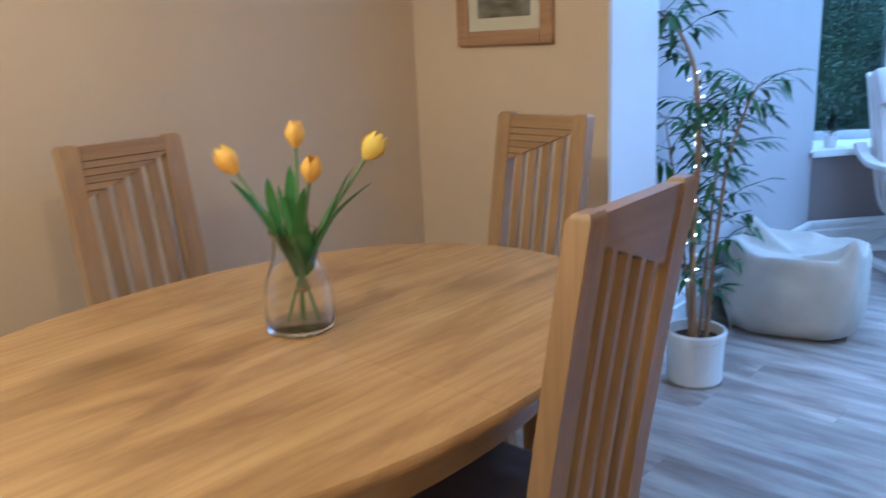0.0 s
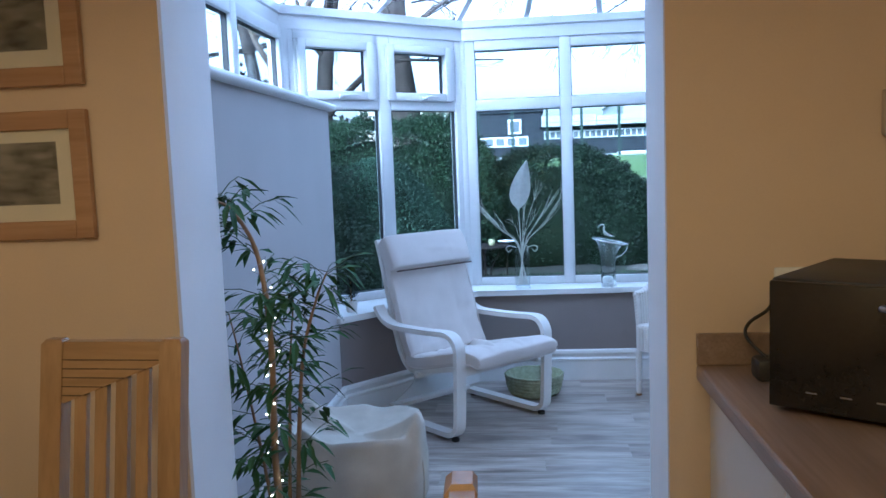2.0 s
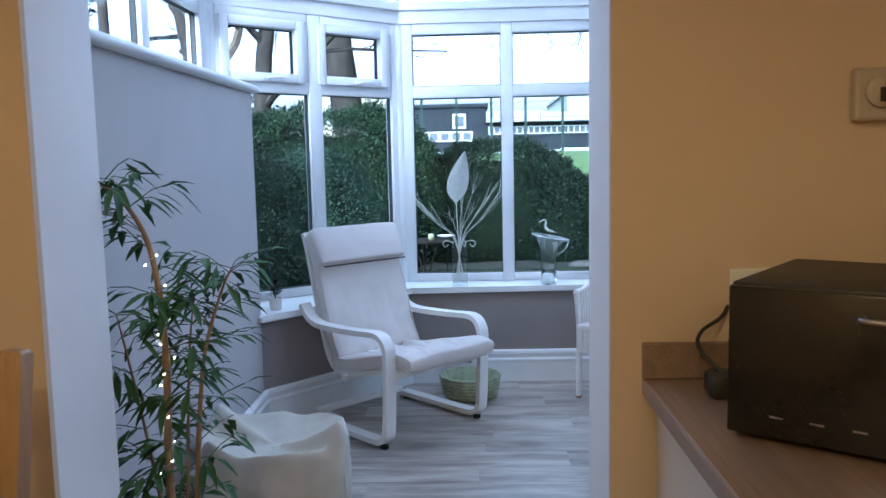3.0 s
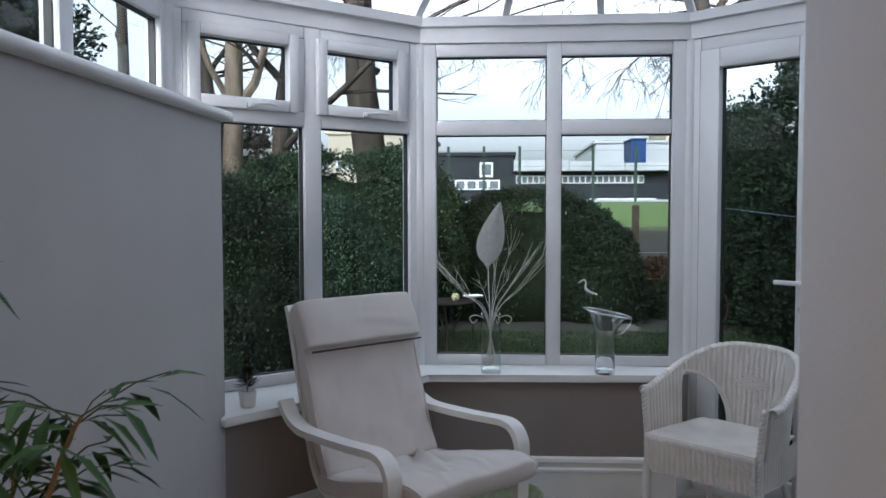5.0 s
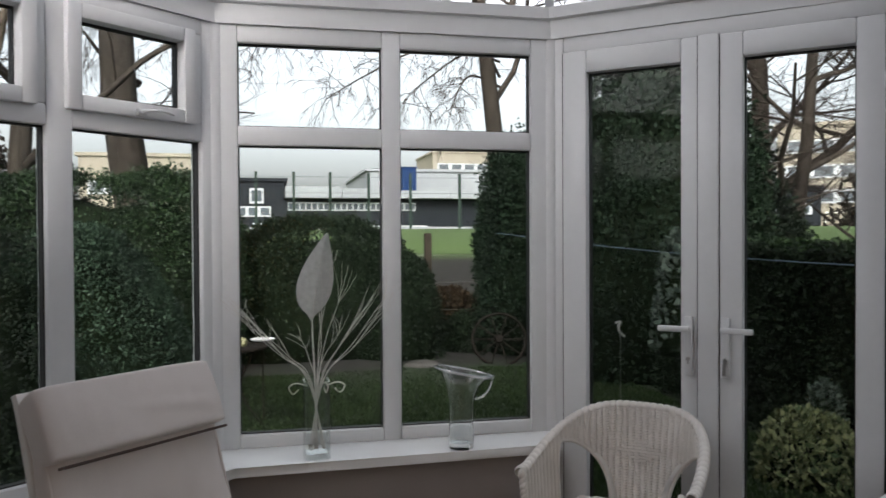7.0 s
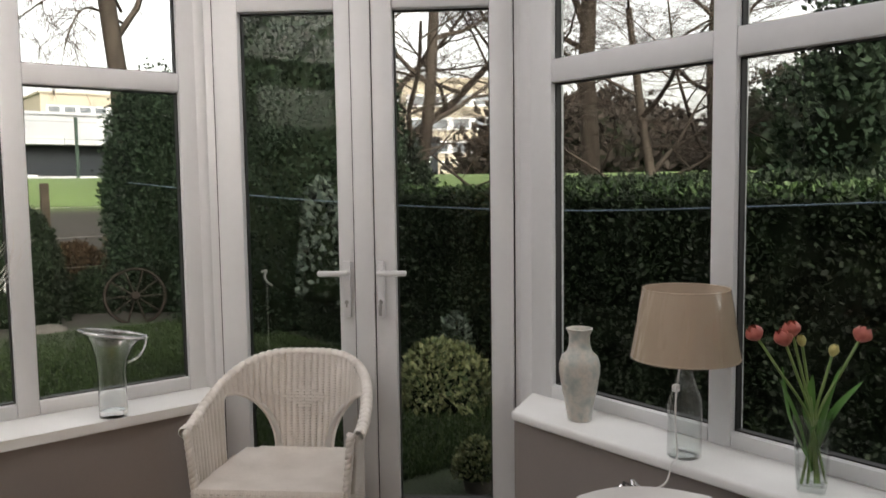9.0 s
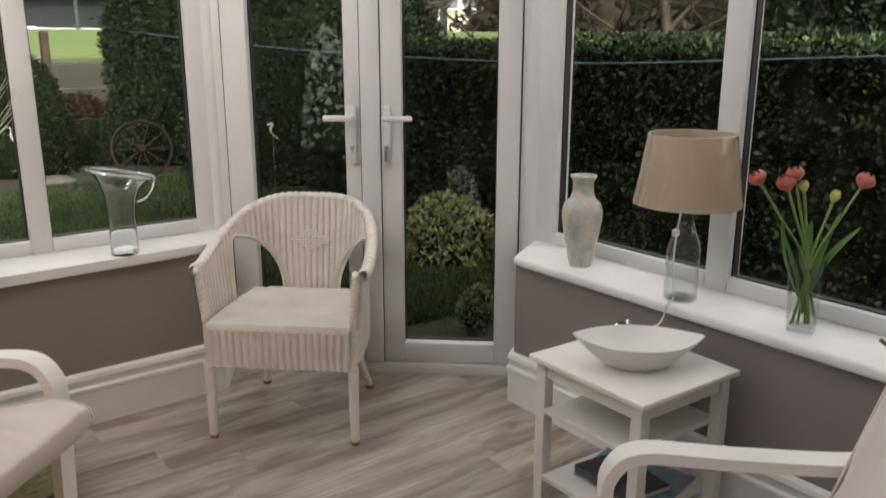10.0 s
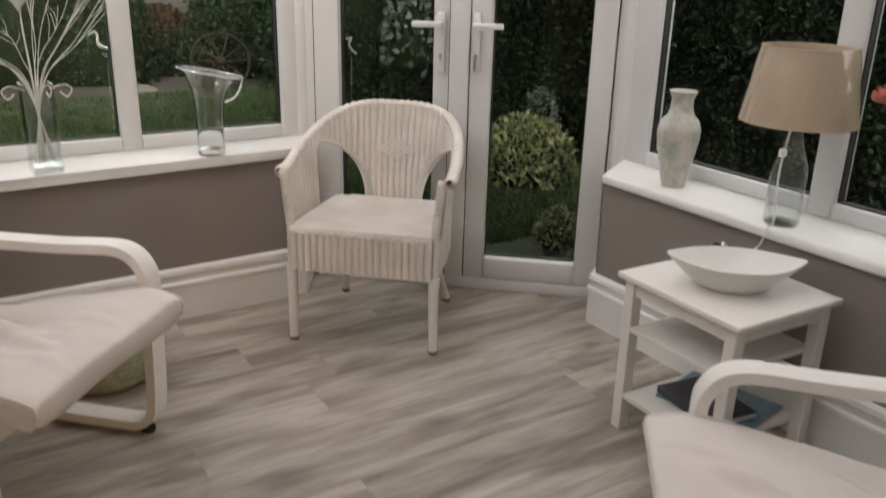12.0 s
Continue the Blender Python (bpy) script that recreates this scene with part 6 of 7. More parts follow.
def bush(name, label, at, size, material, leaves, leaf_size, power=2.0, seed=1, lump=0.12, category="bush", lean=(0, 0)):
    """A clipped or loose shrub: a dark core and a skin of leaves, with an uneven outline."""
    rnd = np.random.RandomState(seed)
    b = thing(name, label, category, pose(*at))
    a, c, h = size
    leaves = int(leaves * 1.5)
    def skin(u, v):
        cu, su, cv, sv = np.cos(u), np.sin(u), np.cos(v), np.sin(v)
        e = 2.0 / power
        x = a * np.sign(cv) * np.abs(cv) ** e * np.sign(cu) * np.abs(cu) ** e
        y = c * np.sign(cv) * np.abs(cv) ** e * np.sign(su) * np.abs(su) ** e
        z = h * np.abs(sv) ** e * np.sign(sv)
        return x, y, z
    # near-black core: the shade inside the bush put into its colour
    bm = bmesh.new()
    loops = []
    for k in range(9):
        v = math.pi / 2 * k / 8 * 0.985
        loop = []
        for i in range(32):
            x, y, z = skin(2 * math.pi * i / 32, v)
            q = Vector((x, y, z))
            wv = 0.86 + lump * noise.noise(q * 1.7 + Vector((seed, 0, 0))) - 0.04
            loop.append((x * wv + lean[0] * z, y * wv + lean[1] * z, max(0.0, z * wv)))
        loops.append(loop)
    rings(bm, loops)
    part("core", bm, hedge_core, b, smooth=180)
    u = rnd.uniform(0, 2 * np.pi, leaves)
    v = np.where(rnd.uniform(0, 1, leaves) < 0.6, np.arcsin(rnd.uniform(0, 1, leaves)), np.pi / 2 * rnd.uniform(0, 1, leaves) ** 0.7)
    x, y, z = skin(u, v)
    p = np.stack([x, y, z], 1)
    nn = np.stack([x / a ** 2, y / c ** 2, z / h ** 2 + 1e-6], 1)
    nn /= np.linalg.norm(nn, axis=1)[:, None]
    wob = np.array([noise.noise(Vector(q) * 1.7 + Vector((seed, 0, 0))) for q in p])
    fine = np.array([noise.noise(Vector(q) * 6.0 + Vector((0, seed, 0))) for q in p])
    p = p * (0.95 + lump * wob + min(0.05, lump) * fine + min(0.04, 0.35 * lump) * rnd.normal(size=leaves))[:, None]
    p[:, 0] += lean[0] * p[:, 2]
    p[:, 1] += lean[1] * p[:, 2]
    p[:, 2] = np.maximum(p[:, 2], 0.01)
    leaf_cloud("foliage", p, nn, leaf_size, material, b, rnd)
    return b


G = -0.16
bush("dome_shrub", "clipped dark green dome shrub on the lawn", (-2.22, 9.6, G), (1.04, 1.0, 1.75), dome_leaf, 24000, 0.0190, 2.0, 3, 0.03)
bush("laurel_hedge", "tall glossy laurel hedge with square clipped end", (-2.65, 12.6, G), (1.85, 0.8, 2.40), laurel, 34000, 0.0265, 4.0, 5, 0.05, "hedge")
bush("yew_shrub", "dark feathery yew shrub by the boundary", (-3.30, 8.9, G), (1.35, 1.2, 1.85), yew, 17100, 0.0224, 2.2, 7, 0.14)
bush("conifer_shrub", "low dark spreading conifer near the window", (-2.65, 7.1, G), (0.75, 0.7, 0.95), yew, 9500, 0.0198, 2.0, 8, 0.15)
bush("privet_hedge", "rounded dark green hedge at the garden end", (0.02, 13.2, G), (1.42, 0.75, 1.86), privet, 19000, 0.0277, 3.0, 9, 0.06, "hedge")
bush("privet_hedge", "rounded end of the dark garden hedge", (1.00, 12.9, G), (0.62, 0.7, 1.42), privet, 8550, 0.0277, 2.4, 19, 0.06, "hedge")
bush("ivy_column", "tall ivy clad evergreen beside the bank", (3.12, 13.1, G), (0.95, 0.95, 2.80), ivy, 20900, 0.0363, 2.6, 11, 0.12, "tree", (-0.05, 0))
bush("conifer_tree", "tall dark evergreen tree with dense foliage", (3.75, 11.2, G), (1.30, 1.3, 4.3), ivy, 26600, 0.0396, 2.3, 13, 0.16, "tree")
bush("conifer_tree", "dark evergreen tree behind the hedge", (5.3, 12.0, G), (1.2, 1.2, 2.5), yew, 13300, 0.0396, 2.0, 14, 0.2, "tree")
bush("silver_shrub", "loose silvery leaved shrub in shade", (2.78, 8.75, G + 0.55), (0.20, 0.20, 1.02), silver, 420, 0.045, 2.0, 15, 0.35)
bush("variegated_shrub", "cream variegated shrub beside the doors", (2.70, 6.98, G), (0.36, 0.33, 0.42), variegated, 2200, 0.030, 2.0, 16, 0.34)
bush("rosemary_shrub", "upright grey green shrub beside the hedge", (2.98, 7.16, G), (0.15, 0.15, 0.58), silver, 420, 0.024, 2.0, 26, 0.25)
bush("potted_shrub", "small variegated shrub in a pot near the step", (1.85, 5.56, G + 0.08), (0.12, 0.12, 0.18), variegated, 800, 0.018, 2.0, 17, 0.15)
pt = thing("plant_pot", "round grey garden pot on the lawn", "pot", pose(1.85, 5.56, G))
bm = bmesh.new()
lathe(bm, [(0.065, 0), (0.085, 0.08), (0.09, 0.09), (0.075, 0.09), (0.07, 0.07)], 24)
part("body", bm, stone_grey, pt, smooth=40)


def box_hedge():
    """Long clipped boundary hedge along the garden's side."""
    rnd = np.random.RandomState(31)
    h = thing("boundary_hedge", "long clipped privet boundary hedge with flat top", "hedge", pose(0, 0, 0))
    x0, x1, y0, y1, z1 = 3.15, 4.15, -3.5, 9.9, 1.36
    bm = bmesh.new()
    # dark block whose colour stands for shade behind the hedge's leaves
    box(bm, (x0 + 0.06, y0, G), (x1, y1, z1 - 0.06), None, 0.08, 2)
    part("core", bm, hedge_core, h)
    n = 52000
    y = rnd.uniform(y0, y1, n)
    z = G + (z1 - G) * rnd.uniform(0, 1, n)
    wob = np.array([noise.noise(Vector((a * 0.9, b * 1.6, 3))) + 0.5 * noise.noise(Vector((a * 4, b * 5, 1))) for a, b in zip(y, z)])
    p = np.stack([x0 + 0.03 - 0.06 * wob + 0.02 * rnd.normal(size=n), y, z], 1)
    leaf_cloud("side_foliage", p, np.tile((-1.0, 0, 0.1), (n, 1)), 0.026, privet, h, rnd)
    n = 18000
    x, y = rnd.uniform(x0, x1, n), rnd.uniform(y0, y1, n)
    wob = np.array([noise.noise(Vector((a * 2, b * 1.2, 9))) for a, b in zip(x, y)])
    p = np.stack([x, y, z1 - 0.05 + 0.035 * wob + 0.02 * rnd.normal(size=n)], 1)
    # top leaves take the paler colour, as if lit from above
    leaf_cloud("top_foliage", p, np.tile((0, 0, 1.0), (n, 1)), 0.026, privet_lit, h, rnd)
    n = 1400
    x, z = rnd.uniform(x0, x1, n), rnd.uniform(G, z1, n)
    p = np.stack([x, np.full(n, y1), z], 1)
    leaf_cloud("end_foliage", p, np.tile((0, 1.0, 0), (n, 1)), 0.026, privet, h, rnd)


box_hedge()


def bare_tree(label, at, height, radius, seed, depth=5, lean=(0, 0), clear=0.35, spread=0.55, material=None, drop=0.0, name="bare_tree", first=7, boughs=()):
    """A leafless winter tree: tapered trunk, limbs and fine twigs."""
    rnd = random.Random(seed)
    t = thing(name, label, "tree", pose(*at))
    trunk, limbs, twigs = bmesh.new(), bmesh.new(), bmesh.new()
    def grow(p, d, length, r, level):
        n = 5 if level < 2 else 4
        pts, rad = [p.copy()], [r]
        q = p.copy()
        for i in range(n):
            jitter = 0.10 if level == 0 else 0.24
            d = (d + Vector((rnd.uniform(-1, 1), rnd.uniform(-1, 1), rnd.uniform(-0.6, 0.8))) * jitter + Vector((0, 0, -drop if level > 1 else 0))).normalized()
            q = q + d * length / n
            pts.append(q.copy())
            rad.append(r * (1 - (0.45 if level == 0 else 0.7) * (i + 1) / n))
        bmt = trunk if level == 0 else limbs if level < 3 else twigs
        tube(bmt, pts, rad, 12 if level == 0 else 6 if level < 3 else 3)
        if level >= depth:
            return
        kids = (first, 6, 6, 5, 4)[min(level, 4)]
        for k in range(kids):
            u = clear + (1 - clear) * (k + rnd.random()) / kids if level == 0 else 0.25 + 0.75 * (k + rnd.random()) / kids
            i = min(n - 1, int(u * n))
            b = pts[i].lerp(pts[i + 1], u * n - i)
            a = rnd.uniform(0, 2 * math.pi)
            side = Vector((math.cos(a), math.sin(a), rnd.uniform(-0.1, 0.5)))
            nd = (d * (1 - spread) + side * spread * 1.5).normalized()
            grow(b, nd, length * rnd.uniform(0.42, 0.68), max(0.003, rad[i] * rnd.uniform(0.38, 0.6)), level + 1)
    grow(Vector((0, 0, -0.1)), Vector((lean[0], lean[1], 1)).normalized(), height, radius, 0)
    # long boughs reaching out, with hanging twigs
    def hang(p, d, length, r, level):
        pts, q = [p.copy()], p.copy()
        for i in range(5):
            d = (d + Vector((rnd.uniform(-1, 1), rnd.uniform(-0.5, 0.5), rnd.uniform(-0.9, 0.6))) * 0.28 + Vector((0, 0, -0.07))).normalized()
            q = q + d * length / 5
            pts.append(q.copy())
        tube(twigs, pts, [r * (1 - 0.14 * i) for i in range(6)], 3)
        if level < 3:
            for k in range(5 - level):
                i = rnd.randint(1, 4)
                hang(pts[i], (d + Vector((rnd.uniform(-1, 1), rnd.uniform(-0.5, 0.5), rnd.uniform(-0.9, 0.5)))).normalized(), length * rnd.uniform(0.4, 0.7), max(0.0035, r * 0.6), level + 1)
    for line, r in boughs:
        run = smooth_line([Vector(p) - Vector(at) for p in line], 5)
        m_ = len(run)
        tube(limbs, run, [max(0.006, r * (1 - 0.8 * i / m_)) for i in range(m_)], 6)
        for i in range(4, m_):
            for _ in range(2):
                d = Vector((rnd.uniform(-1, 0.5), rnd.uniform(-0.4, 0.4), rnd.uniform(-1.0, 0.5))).normalized()
                hang(run[i], d, rnd.uniform(0.35, 0.85), 0.0075, 1)
    part("trunk", trunk, material or bark, t, smooth=60)
    tagged(part("branchwork", limbs, material or bark, t, smooth=60), kind="stuff")
    tagged(part("twigwork", twigs, twig, t), kind="stuff")
    return t


def stand(x, y):
    return (x, y, rise(x, y))


bare_tree("large bare winter tree with thick trunk", stand(-2.84, 17.4), 9.0, 0.36, 4, 5, (0.02, 0), 0.42,
          boughs=[([(-2.81, 17.4, 4.1), (-3.26, 17.0, 4.4), (-3.56, 16.6, 4.8)], 0.07),
                  ([(-2.76, 17.4, 4.9), (-2.26, 16.8, 4.8), (-1.86, 16.5, 4.5), (-1.56, 16.4, 4.2)], 0.03),
                  ([(-2.81, 17.4, 5.2), (-3.46, 16.8, 5.1), (-3.96, 16.5, 4.6), (-4.16, 16.4, 4.2)], 0.03)])
bare_tree("bare winter tree with forked crown and hanging twigs", stand(3.92, 18.0), 7.6, 0.20, 44, 5, (0.0, -0.04), 0.45, 0.72, None, 0.06,
          boughs=[([(3.92, 18.0, 4.6), (3.22, 17.2, 5.1), (2.00, 16.5, 4.72), (1.00, 16.5, 4.2), (0.37, 16.5, 3.8)], 0.035),
                  ([(3.92, 18.0, 4.9), (3.12, 17.4, 4.9), (2.32, 16.8, 4.35), (1.72, 16.6, 3.8)], 0.03),
                  ([(3.92, 18.0, 4.4), (3.22, 17.5, 4.5), (2.82, 17.0, 4.1), (2.62, 16.8, 3.6)], 0.03),
                  ([(3.92, 18.0, 5.2), (2.62, 17.0, 5.6), (1.02, 16.6, 5.3), (-0.38, 16.5, 4.9), (-0.98, 16.5, 4.6)], 0.035)])
bare_tree("bare winter tree with pale mossy trunk", stand(-5.6, 16.2), 8.0, 0.21, 12, 4, (0.14, 0), 0.3, 0.5, birch_bark)
bare_tree("dark bare winter tree by the boundary", stand(-4.9, 17.0), 8.5, 0.20, 15, 4, (0.05, 0), 0.25)
bare_tree("bare winter tree with hanging fine branches", stand(-6.6, 19.5), 8.5, 0.18, 18, 4, (-0.05, 0), 0.3)
bare_tree("slim bare winter tree behind hedges", stand(-9.0, 20.0), 8.0, 0.16, 21, 4)
bare_tree("bare winter tree beyond the side hedge", stand(7.9, 15.2), 6.5, 0.20, 27, 5, (0, 0), 0.28, 0.62)
bare_tree("bushy bare tree beyond the side hedge", stand(6.4, 12.6), 5.0, 0.12, 30, 5, (0.05, -0.05), 0.18, 0.65, None, 0.03)
bare_tree("bare winter tree with straight trunk", stand(12.5, 14.3), 8.0, 0.22, 33, 4, (0, 0), 0.4)
bare_tree("dense bare thicket tree behind the hedge", stand(10.5, 11.0), 4.6, 0.10, 36, 5, (0, 0), 0.10, 0.7)
bare_tree("dense bare thicket tree behind the hedge", stand(13.0, 11.6), 5.4, 0.12, 39, 5, (0, 0), 0.10, 0.7)
bare_tree("dense bare thicket tree behind the hedge", stand(9.2, 13.8), 5.0, 0.11, 42, 5, (0, 0), 0.12, 0.7)
bush("far_hedge", "second clipped hedge beyond the boundary", (9.5, 8.0, G), (2.2, 7.0, 1.65), privet, 17100, 0.0462, 4.0, 51, 0.05, "hedge")
bush("evergreen_tree", "broad dark evergreen tree beyond the hedge", (12.0, 7.2, G), (2.6, 2.4, 5.2), ivy, 17100, 0.0726, 2.0, 53, 0.25, "tree")
bush("evergreen_tree", "broad dark evergreen tree beyond the hedge", (14.0, 4.0, G), (2.6, 2.6, 6.0), yew, 15200, 0.0726, 2.0, 54, 0.25, "tree")
bush("evergreen_tree", "tall hazy evergreen tree beside the house", (-8.2, 13.0, 0.4), (1.9, 1.9, 6.8), ivy, 17100, 0.066, 1.8, 56, 0.3, "tree")
bush("evergreen_tree", "dark hedge trees screening the garden side", (-8.6, 7.5, G), (1.6, 4.5, 3.6), yew, 15200, 0.0594, 2.6, 57, 0.2, "tree")
bush("bracken_shrub", "brown leafy undergrowth on the bank", (2.1, 14.9, 0.0), (0.75, 0.6, 0.55), dead_leaf, 1800, 0.05, 2.0, 61, 0.3)
bush("bank_shrub", "small dark shrub at the foot of the bank", (1.95, 13.2, G), (0.34, 0.32, 0.52), privet, 900, 0.04, 2.0, 62, 0.25)

# grass blades on the near lawn
rnd = np.random.RandomState(12)
n = 90000
x, y = rnd.uniform(-1.6, 3.1, n), 5.9 + 5.8 * rnd.uniform(0, 1, n) ** 1.3
keep = np.array([noise.noise(Vector((a * 1.5, b * 1.5, 4))) > -0.6 for a, b in zip(x, y)])
x, y = x[keep], y[keep]
gr = thing("grass", "short dark green lawn grass", "grass", kind="stuff")
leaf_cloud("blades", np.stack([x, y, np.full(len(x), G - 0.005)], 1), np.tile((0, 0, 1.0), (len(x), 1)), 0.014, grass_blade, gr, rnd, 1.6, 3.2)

# fallen leaves on the bank
rnd = np.random.RandomState(8)
pts = []
for _ in range(2600):
    x, y = rnd.uniform(-2.5, 4.5), rnd.uniform(13.2, 18.0)
    pts.append((x, y, rise(x, y) + 0.02))
lv = thing("fallen_leaves", "scattered brown fallen leaves on the bank", "leaves", kind="stuff")
leaf_cloud("leaves", pts, np.tile((0, 0, 1.0), (len(pts), 1)), 0.055, dead_leaf, lv, rnd, 0.0, 1.2)

# garden ornaments
wh = thing("cart_wheel", "old wooden cart wheel leaning in the border", "wheel", pose(2.15, 12.05, G + 0.29, 68, 0, -14))
bm = bmesh.new()
tube(bm, [(0.33 * math.cos(2 * math.pi * i / 40), 0.33 * math.sin(2 * math.pi * i / 40), 0) for i in range(40)], 0.020, 6, True)
part("rim", bm, rust, wh, smooth=60)
bm = bmesh.new()
lathe(bm, [(0.045, -0.05), (0.055, 0), (0.045, 0.05)], 14)
part("hub", bm, rust, wh, smooth=60)
for k in range(10):
    a = 2 * math.pi * k / 10
    bm = bmesh.new()
    tube(bm, [(0.05 * math.cos(a), 0.05 * math.sin(a), 0), (0.32 * math.cos(a), 0.32 * math.sin(a), 0)], 0.011, 6)
    part("spoke", bm, rust, wh)

bt = thing("bistro_table", "small dark metal round garden table", "table", pose(-0.93, 9.25, G))
bm = bmesh.new()
lathe(bm, [(0.27, 0.66), (0.275, 0.67), (0.27, 0.68)], 32)
part("top", bm, rust, bt, smooth=40)
for k in range(3):
    a = 2.1 * k + 0.4
    bm = bmesh.new()
    tube(bm, smooth_line([(0.20 * math.cos(a), 0.20 * math.sin(a), 0.66), (0.06 * math.cos(a), 0.06 * math.sin(a), 0.40), (0.10 * math.cos(a), 0.10 * math.sin(a), 0.2), (0.24 * math.cos(a), 0.24 * math.sin(a), 0.0)]), 0.010, 6)
    part("leg", bm, rust, bt, smooth=60)
cd = thing("candle_lantern", "small pale yellow candle lantern on garden table", "candle", pose(-0.86, 9.20, G + 0.681))
bm = bmesh.new()
lathe(bm, [(0.025, 0), (0.038, 0.02), (0.04, 0.05), (0.028, 0.07), (0.01, 0.075)], 20)
part("body", bm, candle_wax, cd, smooth=60)
bd = thing("bird_dish", "white shallow bird dish on a thin stake", "bird bath", pose(-0.70, 9.45, G))
bm = bmesh.new()
tube(bm, [(0, 0, 0), (0, 0, 0.69)], 0.008, 6)
part("stake", bm, rust, bd)
bm = bmesh.new()
lathe(bm, [(0.02, 0.685), (0.09, 0.695), (0.105, 0.71), (0.085, 0.703), (0.02, 0.697)], 28)
part("dish", bm, pot_white, bd, smooth=60)
hr = thing("heron_ornament", "white metal heron ornament standing on the lawn", "ornament", pose(0.42, 9.6, G, 0, 0, 0))
bm = bmesh.new()
tube(bm, smooth_line([(0.115, 0, 0.705), (0.07, 0, 0.72), (0.03, 0, 0.735), (-0.005, 0, 0.77), (0.0, 0, 0.82), (-0.012, 0, 0.85), (-0.04, 0, 0.845), (-0.085, 0, 0.815)]), [0.006] * 6 + [0.014] * 6 + [0.017] * 6 + [0.010] * 6 + [0.008] * 6 + [0.008] * 6 + [0.008] * 4 + [0.003] * 3, 8)
tube(bm, [(0.05, 0.0, 0.72), (0.05, 0.0, 0.0)], 0.0015, 4)
part("figure", bm, bird_white, hr, smooth=60)
fp = thing("lawn_heron", "small white bird ornament near the lawn edge", "ornament", pose(2.50, 9.3, G + 0.26))
bm = bmesh.new()
tube(bm, smooth_line([(0.05, 0, 0.38), (0, 0, 0.42), (-0.02, 0, 0.47), (0.0, 0, 0.52), (-0.05, 0, 0.51)]), 0.010, 6)
tube(bm, [(0.0, 0, 0.4), (0.0, 0, -0.26)], 0.0015, 4)
part("figure", bm, bird_white, fp, smooth=60)
fw = thing("wooden_post", "weathered wooden fence post with wire", "post", pose(1.62, 13.9, rise(1.62, 13.9) - 0.1))
part("post", one_box((-0.05, -0.05, 0), (0.05, 0.05, 1.72), None, 0.01), post_wood, fw)
for z in (0.6, 1.0, 1.4):
    bm = bmesh.new()
    tube(bm, [(-3.0, 0.2, z), (0, 0, z), (4.0, 0.4, z)], 0.003, 4)
    part("wire", bm, steel, fw)
wl = thing("washing_line", "thin blue washing line across the garden", "washing line")
bm = bmesh.new()
tube(bm, smooth_line([(2.2, 12.3, 1.45), (2.65, 9.2, 1.28), (2.88, 6.4, 1.22), (2.93, 4.6, 1.27), (2.95, 2.6, 1.38), (2.9, 0.4, 1.55)], 10), 0.004, 6)
part("line", bm, line_blue, wl, smooth=60)
st = thing("border_stone", "flat grey stone in the border", "stone", pose(1.15, 11.9, G))
bm = bmesh.new()
bmesh.ops.create_icosphere(bm, subdivisions=2, radius=0.2, matrix=Matrix.Diagonal((1.2, 0.8, 0.5, 1)))
part("stone", bm, stone_grey, st, smooth=60)


# ---- far buildings ----
def far_building(label, at, size, wall_mat, bands, group="", angle=0.0):
    """A flat roofed block with rows of windows; bands: (z, height, count, x0, x1)."""
    b = thing("building", label, "building", pose(*at, 0, 0, angle), group)
    w, d, h = size
    part("wall", one_box((0, 0, 0), (w, d, h)), wall_mat, b)
    part("roof", one_box((-0.2, -0.2, h), (w + 0.2, d + 0.2, h + 0.25)), wall_mat, b)
    for z, hh, count, x0, x1 in bands:
        part("window_band", one_box((x0, -0.12, z), (x1, -0.01, z + hh)), white_clad, b)
        step = (x1 - x0) / count
        for i in range(count):
            wn = part("window", one_box((x0 + step * (i + 0.14), -0.16, z + 0.14 * hh), (x0 + step * (i + 0.86), -0.125, z + 0.86 * hh)), dark_glass, b)
    return b


dark_glass = surface("far_window_glass", (0.05, 0.06, 0.07), (0.10, 0.115, 0.13), 0.5, 0.15, 3, 0)
zb = 1.3
far_building("charcoal clad two storey school block", (-4.95, 62.0, zb), (5.6, 14.0, 4.15), dark_clad, [(2.55, 1.1, 1, 3.1, 4.1), (0.35, 0.8, 4, 3.3, 5.4), (1.6, 0.75, 5, 0.4, 4.6)])
far_building("long charcoal school wing with window rows", (0.65, 62.0, zb), (20.0, 14.0, 2.9), dark_clad, [(2.05, 0.6, 22, 0.2, 9.6), (0.3, 0.5, 4, 1.6, 3.6), (0.2, 0.75, 8, 5.6, 10.5)], "", 0.0)
b = thing("building", "pale long roof screen above the school wing", "building", pose(0.65, 60.6, -0.72))
for k in range(5):
    part("roof_panel", one_box((0.02 + 4.0 * k, 0, 4.95), (3.98 + 4.0 * k, 6.0, 5.75 - 0.12 * k)), pale_clad, b)
far_building("pale clad sports hall behind the school", (8.6, 78.0, zb), (24.0, 20.0, 6.3), pale_clad, [(3.4, 0.9, 5, 4.0, 17.0)])
b = thing("building", "bright blue clad stair tower", "building", pose(10.62, 70.0, zb + 0.05))
part("wall", one_box((0, 0, 0), (1.2, 4.0, 5.9)), blue_clad, b)
part("roof", one_box((-0.1, -0.1, 5.9), (1.3, 4.1, 6.0)), blue_clad, b)
far_building("distant brick office block with flat roof", (21.5, 110.0, zb), (12.0, 12.0, 11.5), beige_clad, [(9.0, 1.1, 6, 0.6, 11.4), (6.6, 1.1, 6, 0.6, 11.4)])
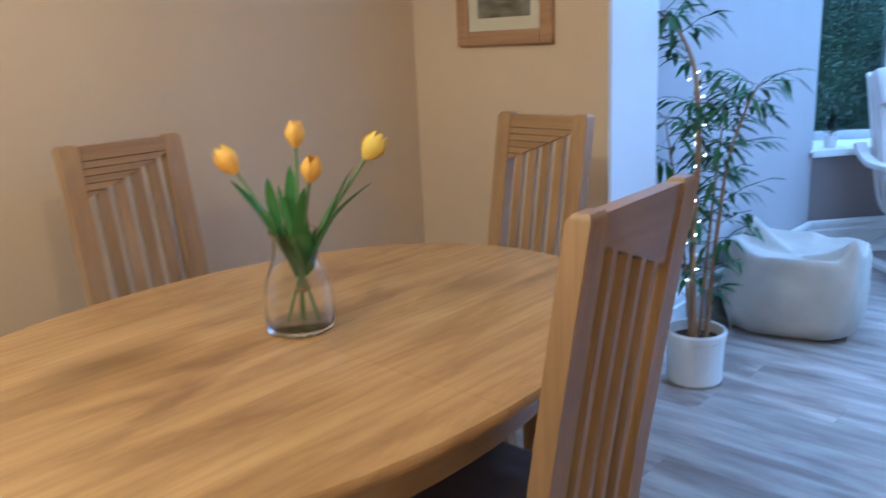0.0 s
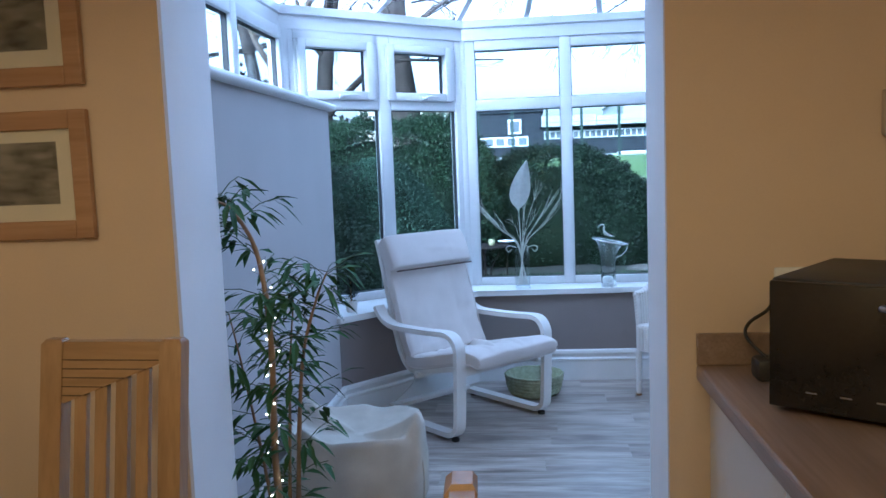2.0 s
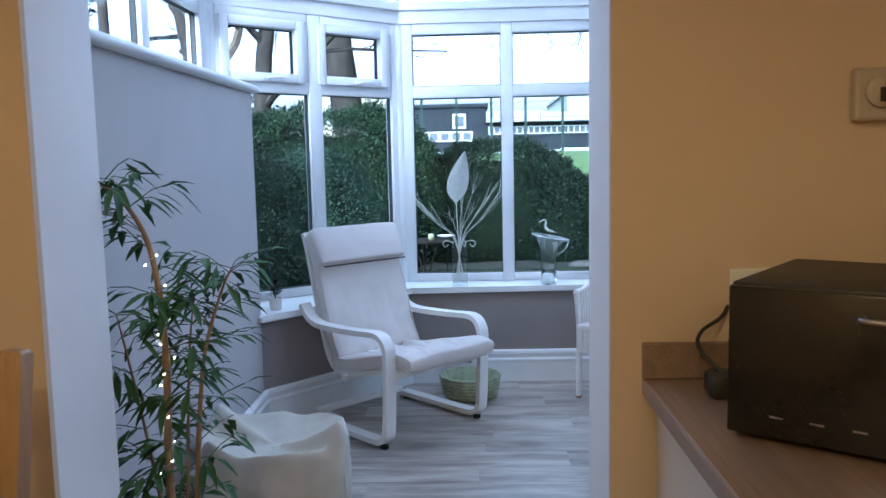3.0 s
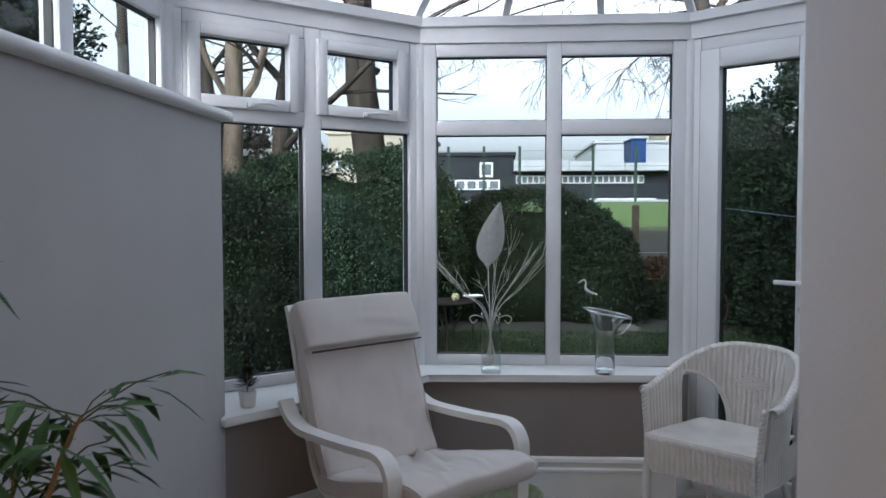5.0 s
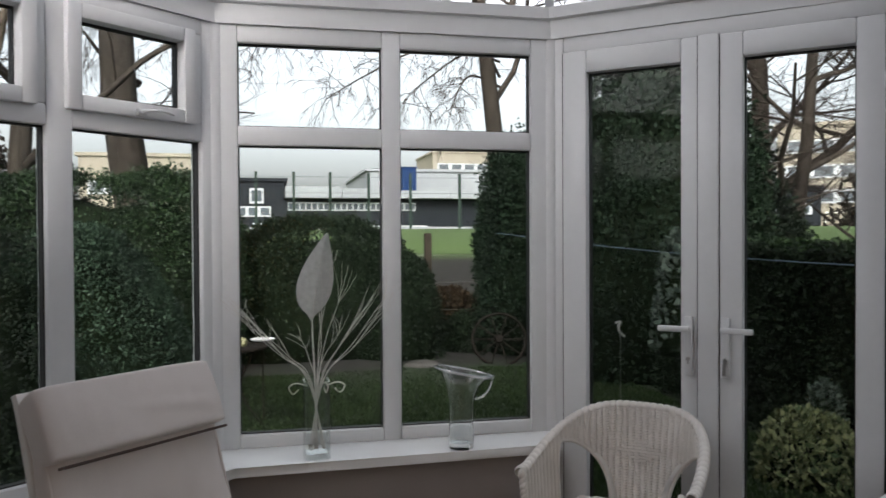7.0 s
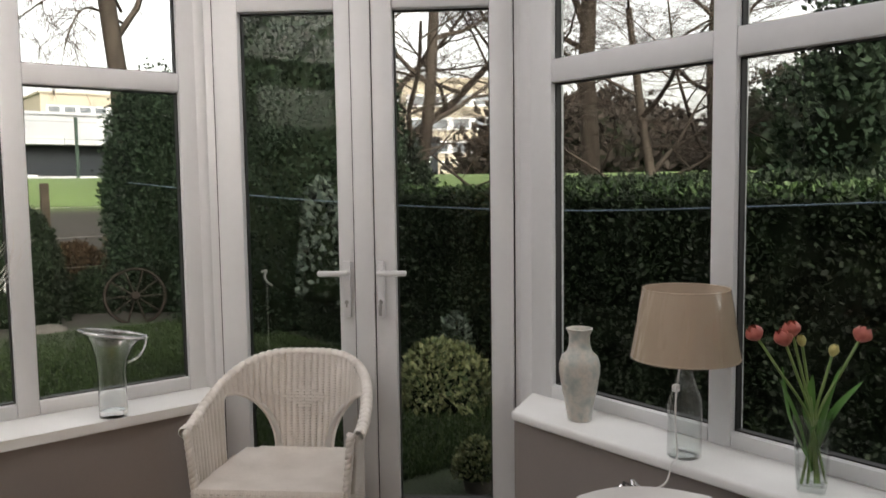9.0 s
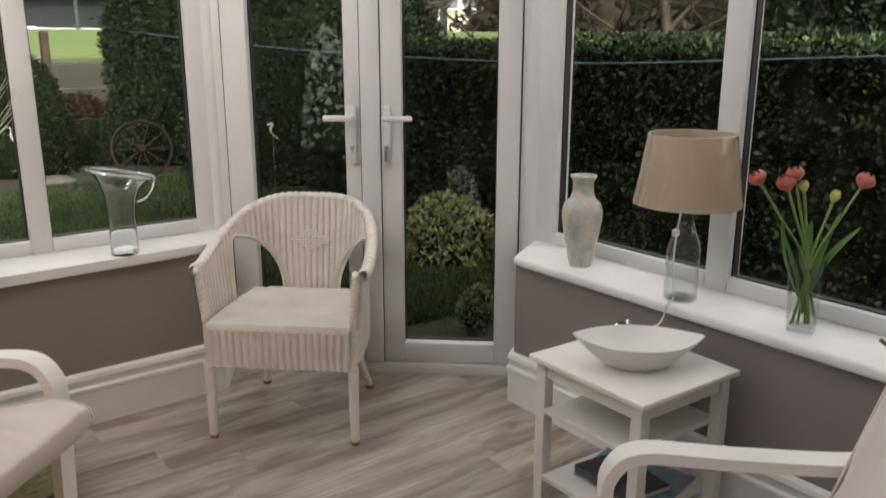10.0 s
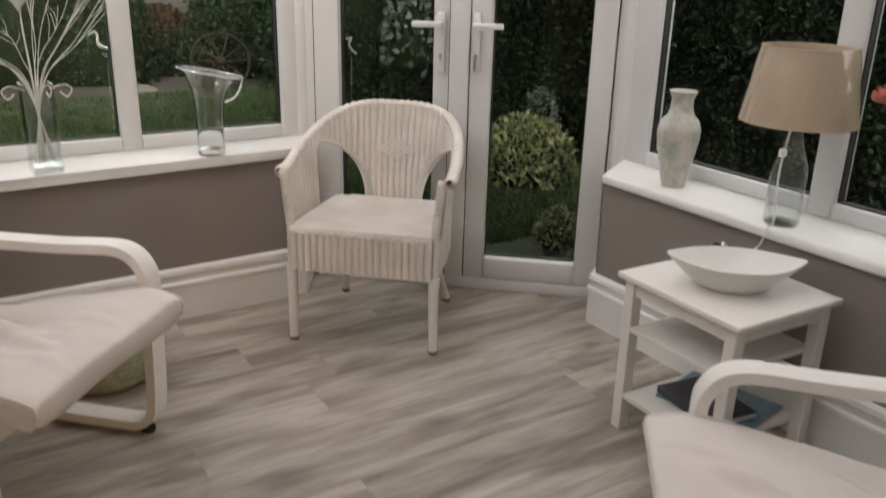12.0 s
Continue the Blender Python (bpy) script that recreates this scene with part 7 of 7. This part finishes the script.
far_building("pale beige flat roofed building behind trees", (-13.5, 63.0, zb), (7.6, 12.0, 5.9), beige_clad, [(3.2, 1.0, 5, 0.6, 7.0)])
far_building("pale low building behind bare trees", (-30.0, 58.0, zb), (14.0, 12.0, 4.2), pale_clad, [(1.5, 1.2, 8, 0.6, 13.4)])
far_building("beige brick block of flats beyond the field", (33.5, 51.5, zb), (9.0, 9.0, 7.4), beige_clad, [(5.6, 0.9, 5, 0.5, 8.5), (3.9, 0.9, 5, 0.5, 8.5), (2.2, 0.9, 5, 0.5, 8.5)], "", -38.0)
far_building("charcoal panelled low block beyond the field", (28.5, 52.0, zb), (7.0, 6.0, 3.0), dark_clad, [(1.4, 0.8, 5, 0.5, 6.5)], "", -38.0)
rd = thing("pavement", "pale concrete path across the field", "path", kind="structure")
part("slab", one_box((-8, 45.0, rise(8, 46) - 0.3), (30, 48.0, rise(8, 46) + 0.10)), pale_clad, rd)
posts = [-4.3, -2.7, -1.1, 0.5, 2.07, 3.76, 5.64, 7.9, 10.3]
for x, nx in zip(posts, posts[1:] + [None]):
    base = rise(x, 38.0) - 0.1
    f = thing("fence_post", "tall dark green sports fence post", "fence", pose(x, 38.0, base), "sports pitch fence")
    part("post", one_box((-0.06, -0.05, 0), (0.06, 0.05, 4.25 - base)), fence_green, f)
    if nx is not None:
        for z in (0.9, 1.7, 2.4):
            bm = bmesh.new()
            tube(bm, [(0, 0, z), (nx - x, 0, z)], 0.010, 4)
            part("rail", bm, fence_green, f)
gl = thing("goal_frame", "white football goal frame on the field", "goal", pose(31.5, 44.0, rise(31.5, 44), 0, 0, -35))
bm = bmesh.new()
tube(bm, [(0, 0, 0), (0, 0, 0.8), (3.4, 0, 0.8), (3.4, 0, 0)], 0.05, 6)
part("frame", bm, pot_white, gl)
# far tree line
for i, (x, y, a, h, sd) in enumerate(((30, 30, 7, 3.6, 71), (38, 20, 8, 5, 72), (40, 38, 7, 3.4, 73), (-30, 40, 9, 7, 74), (-22, 60, 8, 6, 75), (45, 5, 9, 8, 76))):
    bush("far_trees", "distant brown and green belt of trees", (x, y, rise(x, y) - 0.3), (a, a * 0.8, h), (twig_leaf, yew)[i % 2], 4000, 0.30, 2.0, sd, 0.35, "trees")


# ---- floor planks ----
def planks():
    wide, long, thick, gap = 0.178, 1.22, 0.012, 0.0005
    bm = bmesh.new()
    box(bm, (0, 0, -thick), (long - gap, wide - gap, 0), None, 0.0004, 1)
    me = bpy.data.meshes.new("plank")
    bm.to_mesh(me)
    bm.free()
    me.materials.append(grey_oak)
    rnd = random.Random(4)
    row = 0
    y = ROOM_B
    while y < 5.72:
        if y + wide < WALL_Y0 + 0.1:
            x_lo, x_hi = ROOM_L, ROOM_R
        elif y < 4.9:
            x_lo, x_hi = -1.72, 1.50
        else:
            k = (y + wide - 4.9) / 0.78
            x_lo, x_hi = -1.75 + 0.9 * k, 1.45 - 0.9 * k
        x = x_lo - rnd.random() * long
        while x < x_hi:
            a, b = max(x, x_lo), min(x + long, x_hi)
            if b - a > 0.04:
                p = new("plank", me)
                p.parent = floor
                p.location = (a, y, 0)
                p.scale = ((b - a) / long, 1, 1)
            x += long
        y += wide
        row += 1


planks()
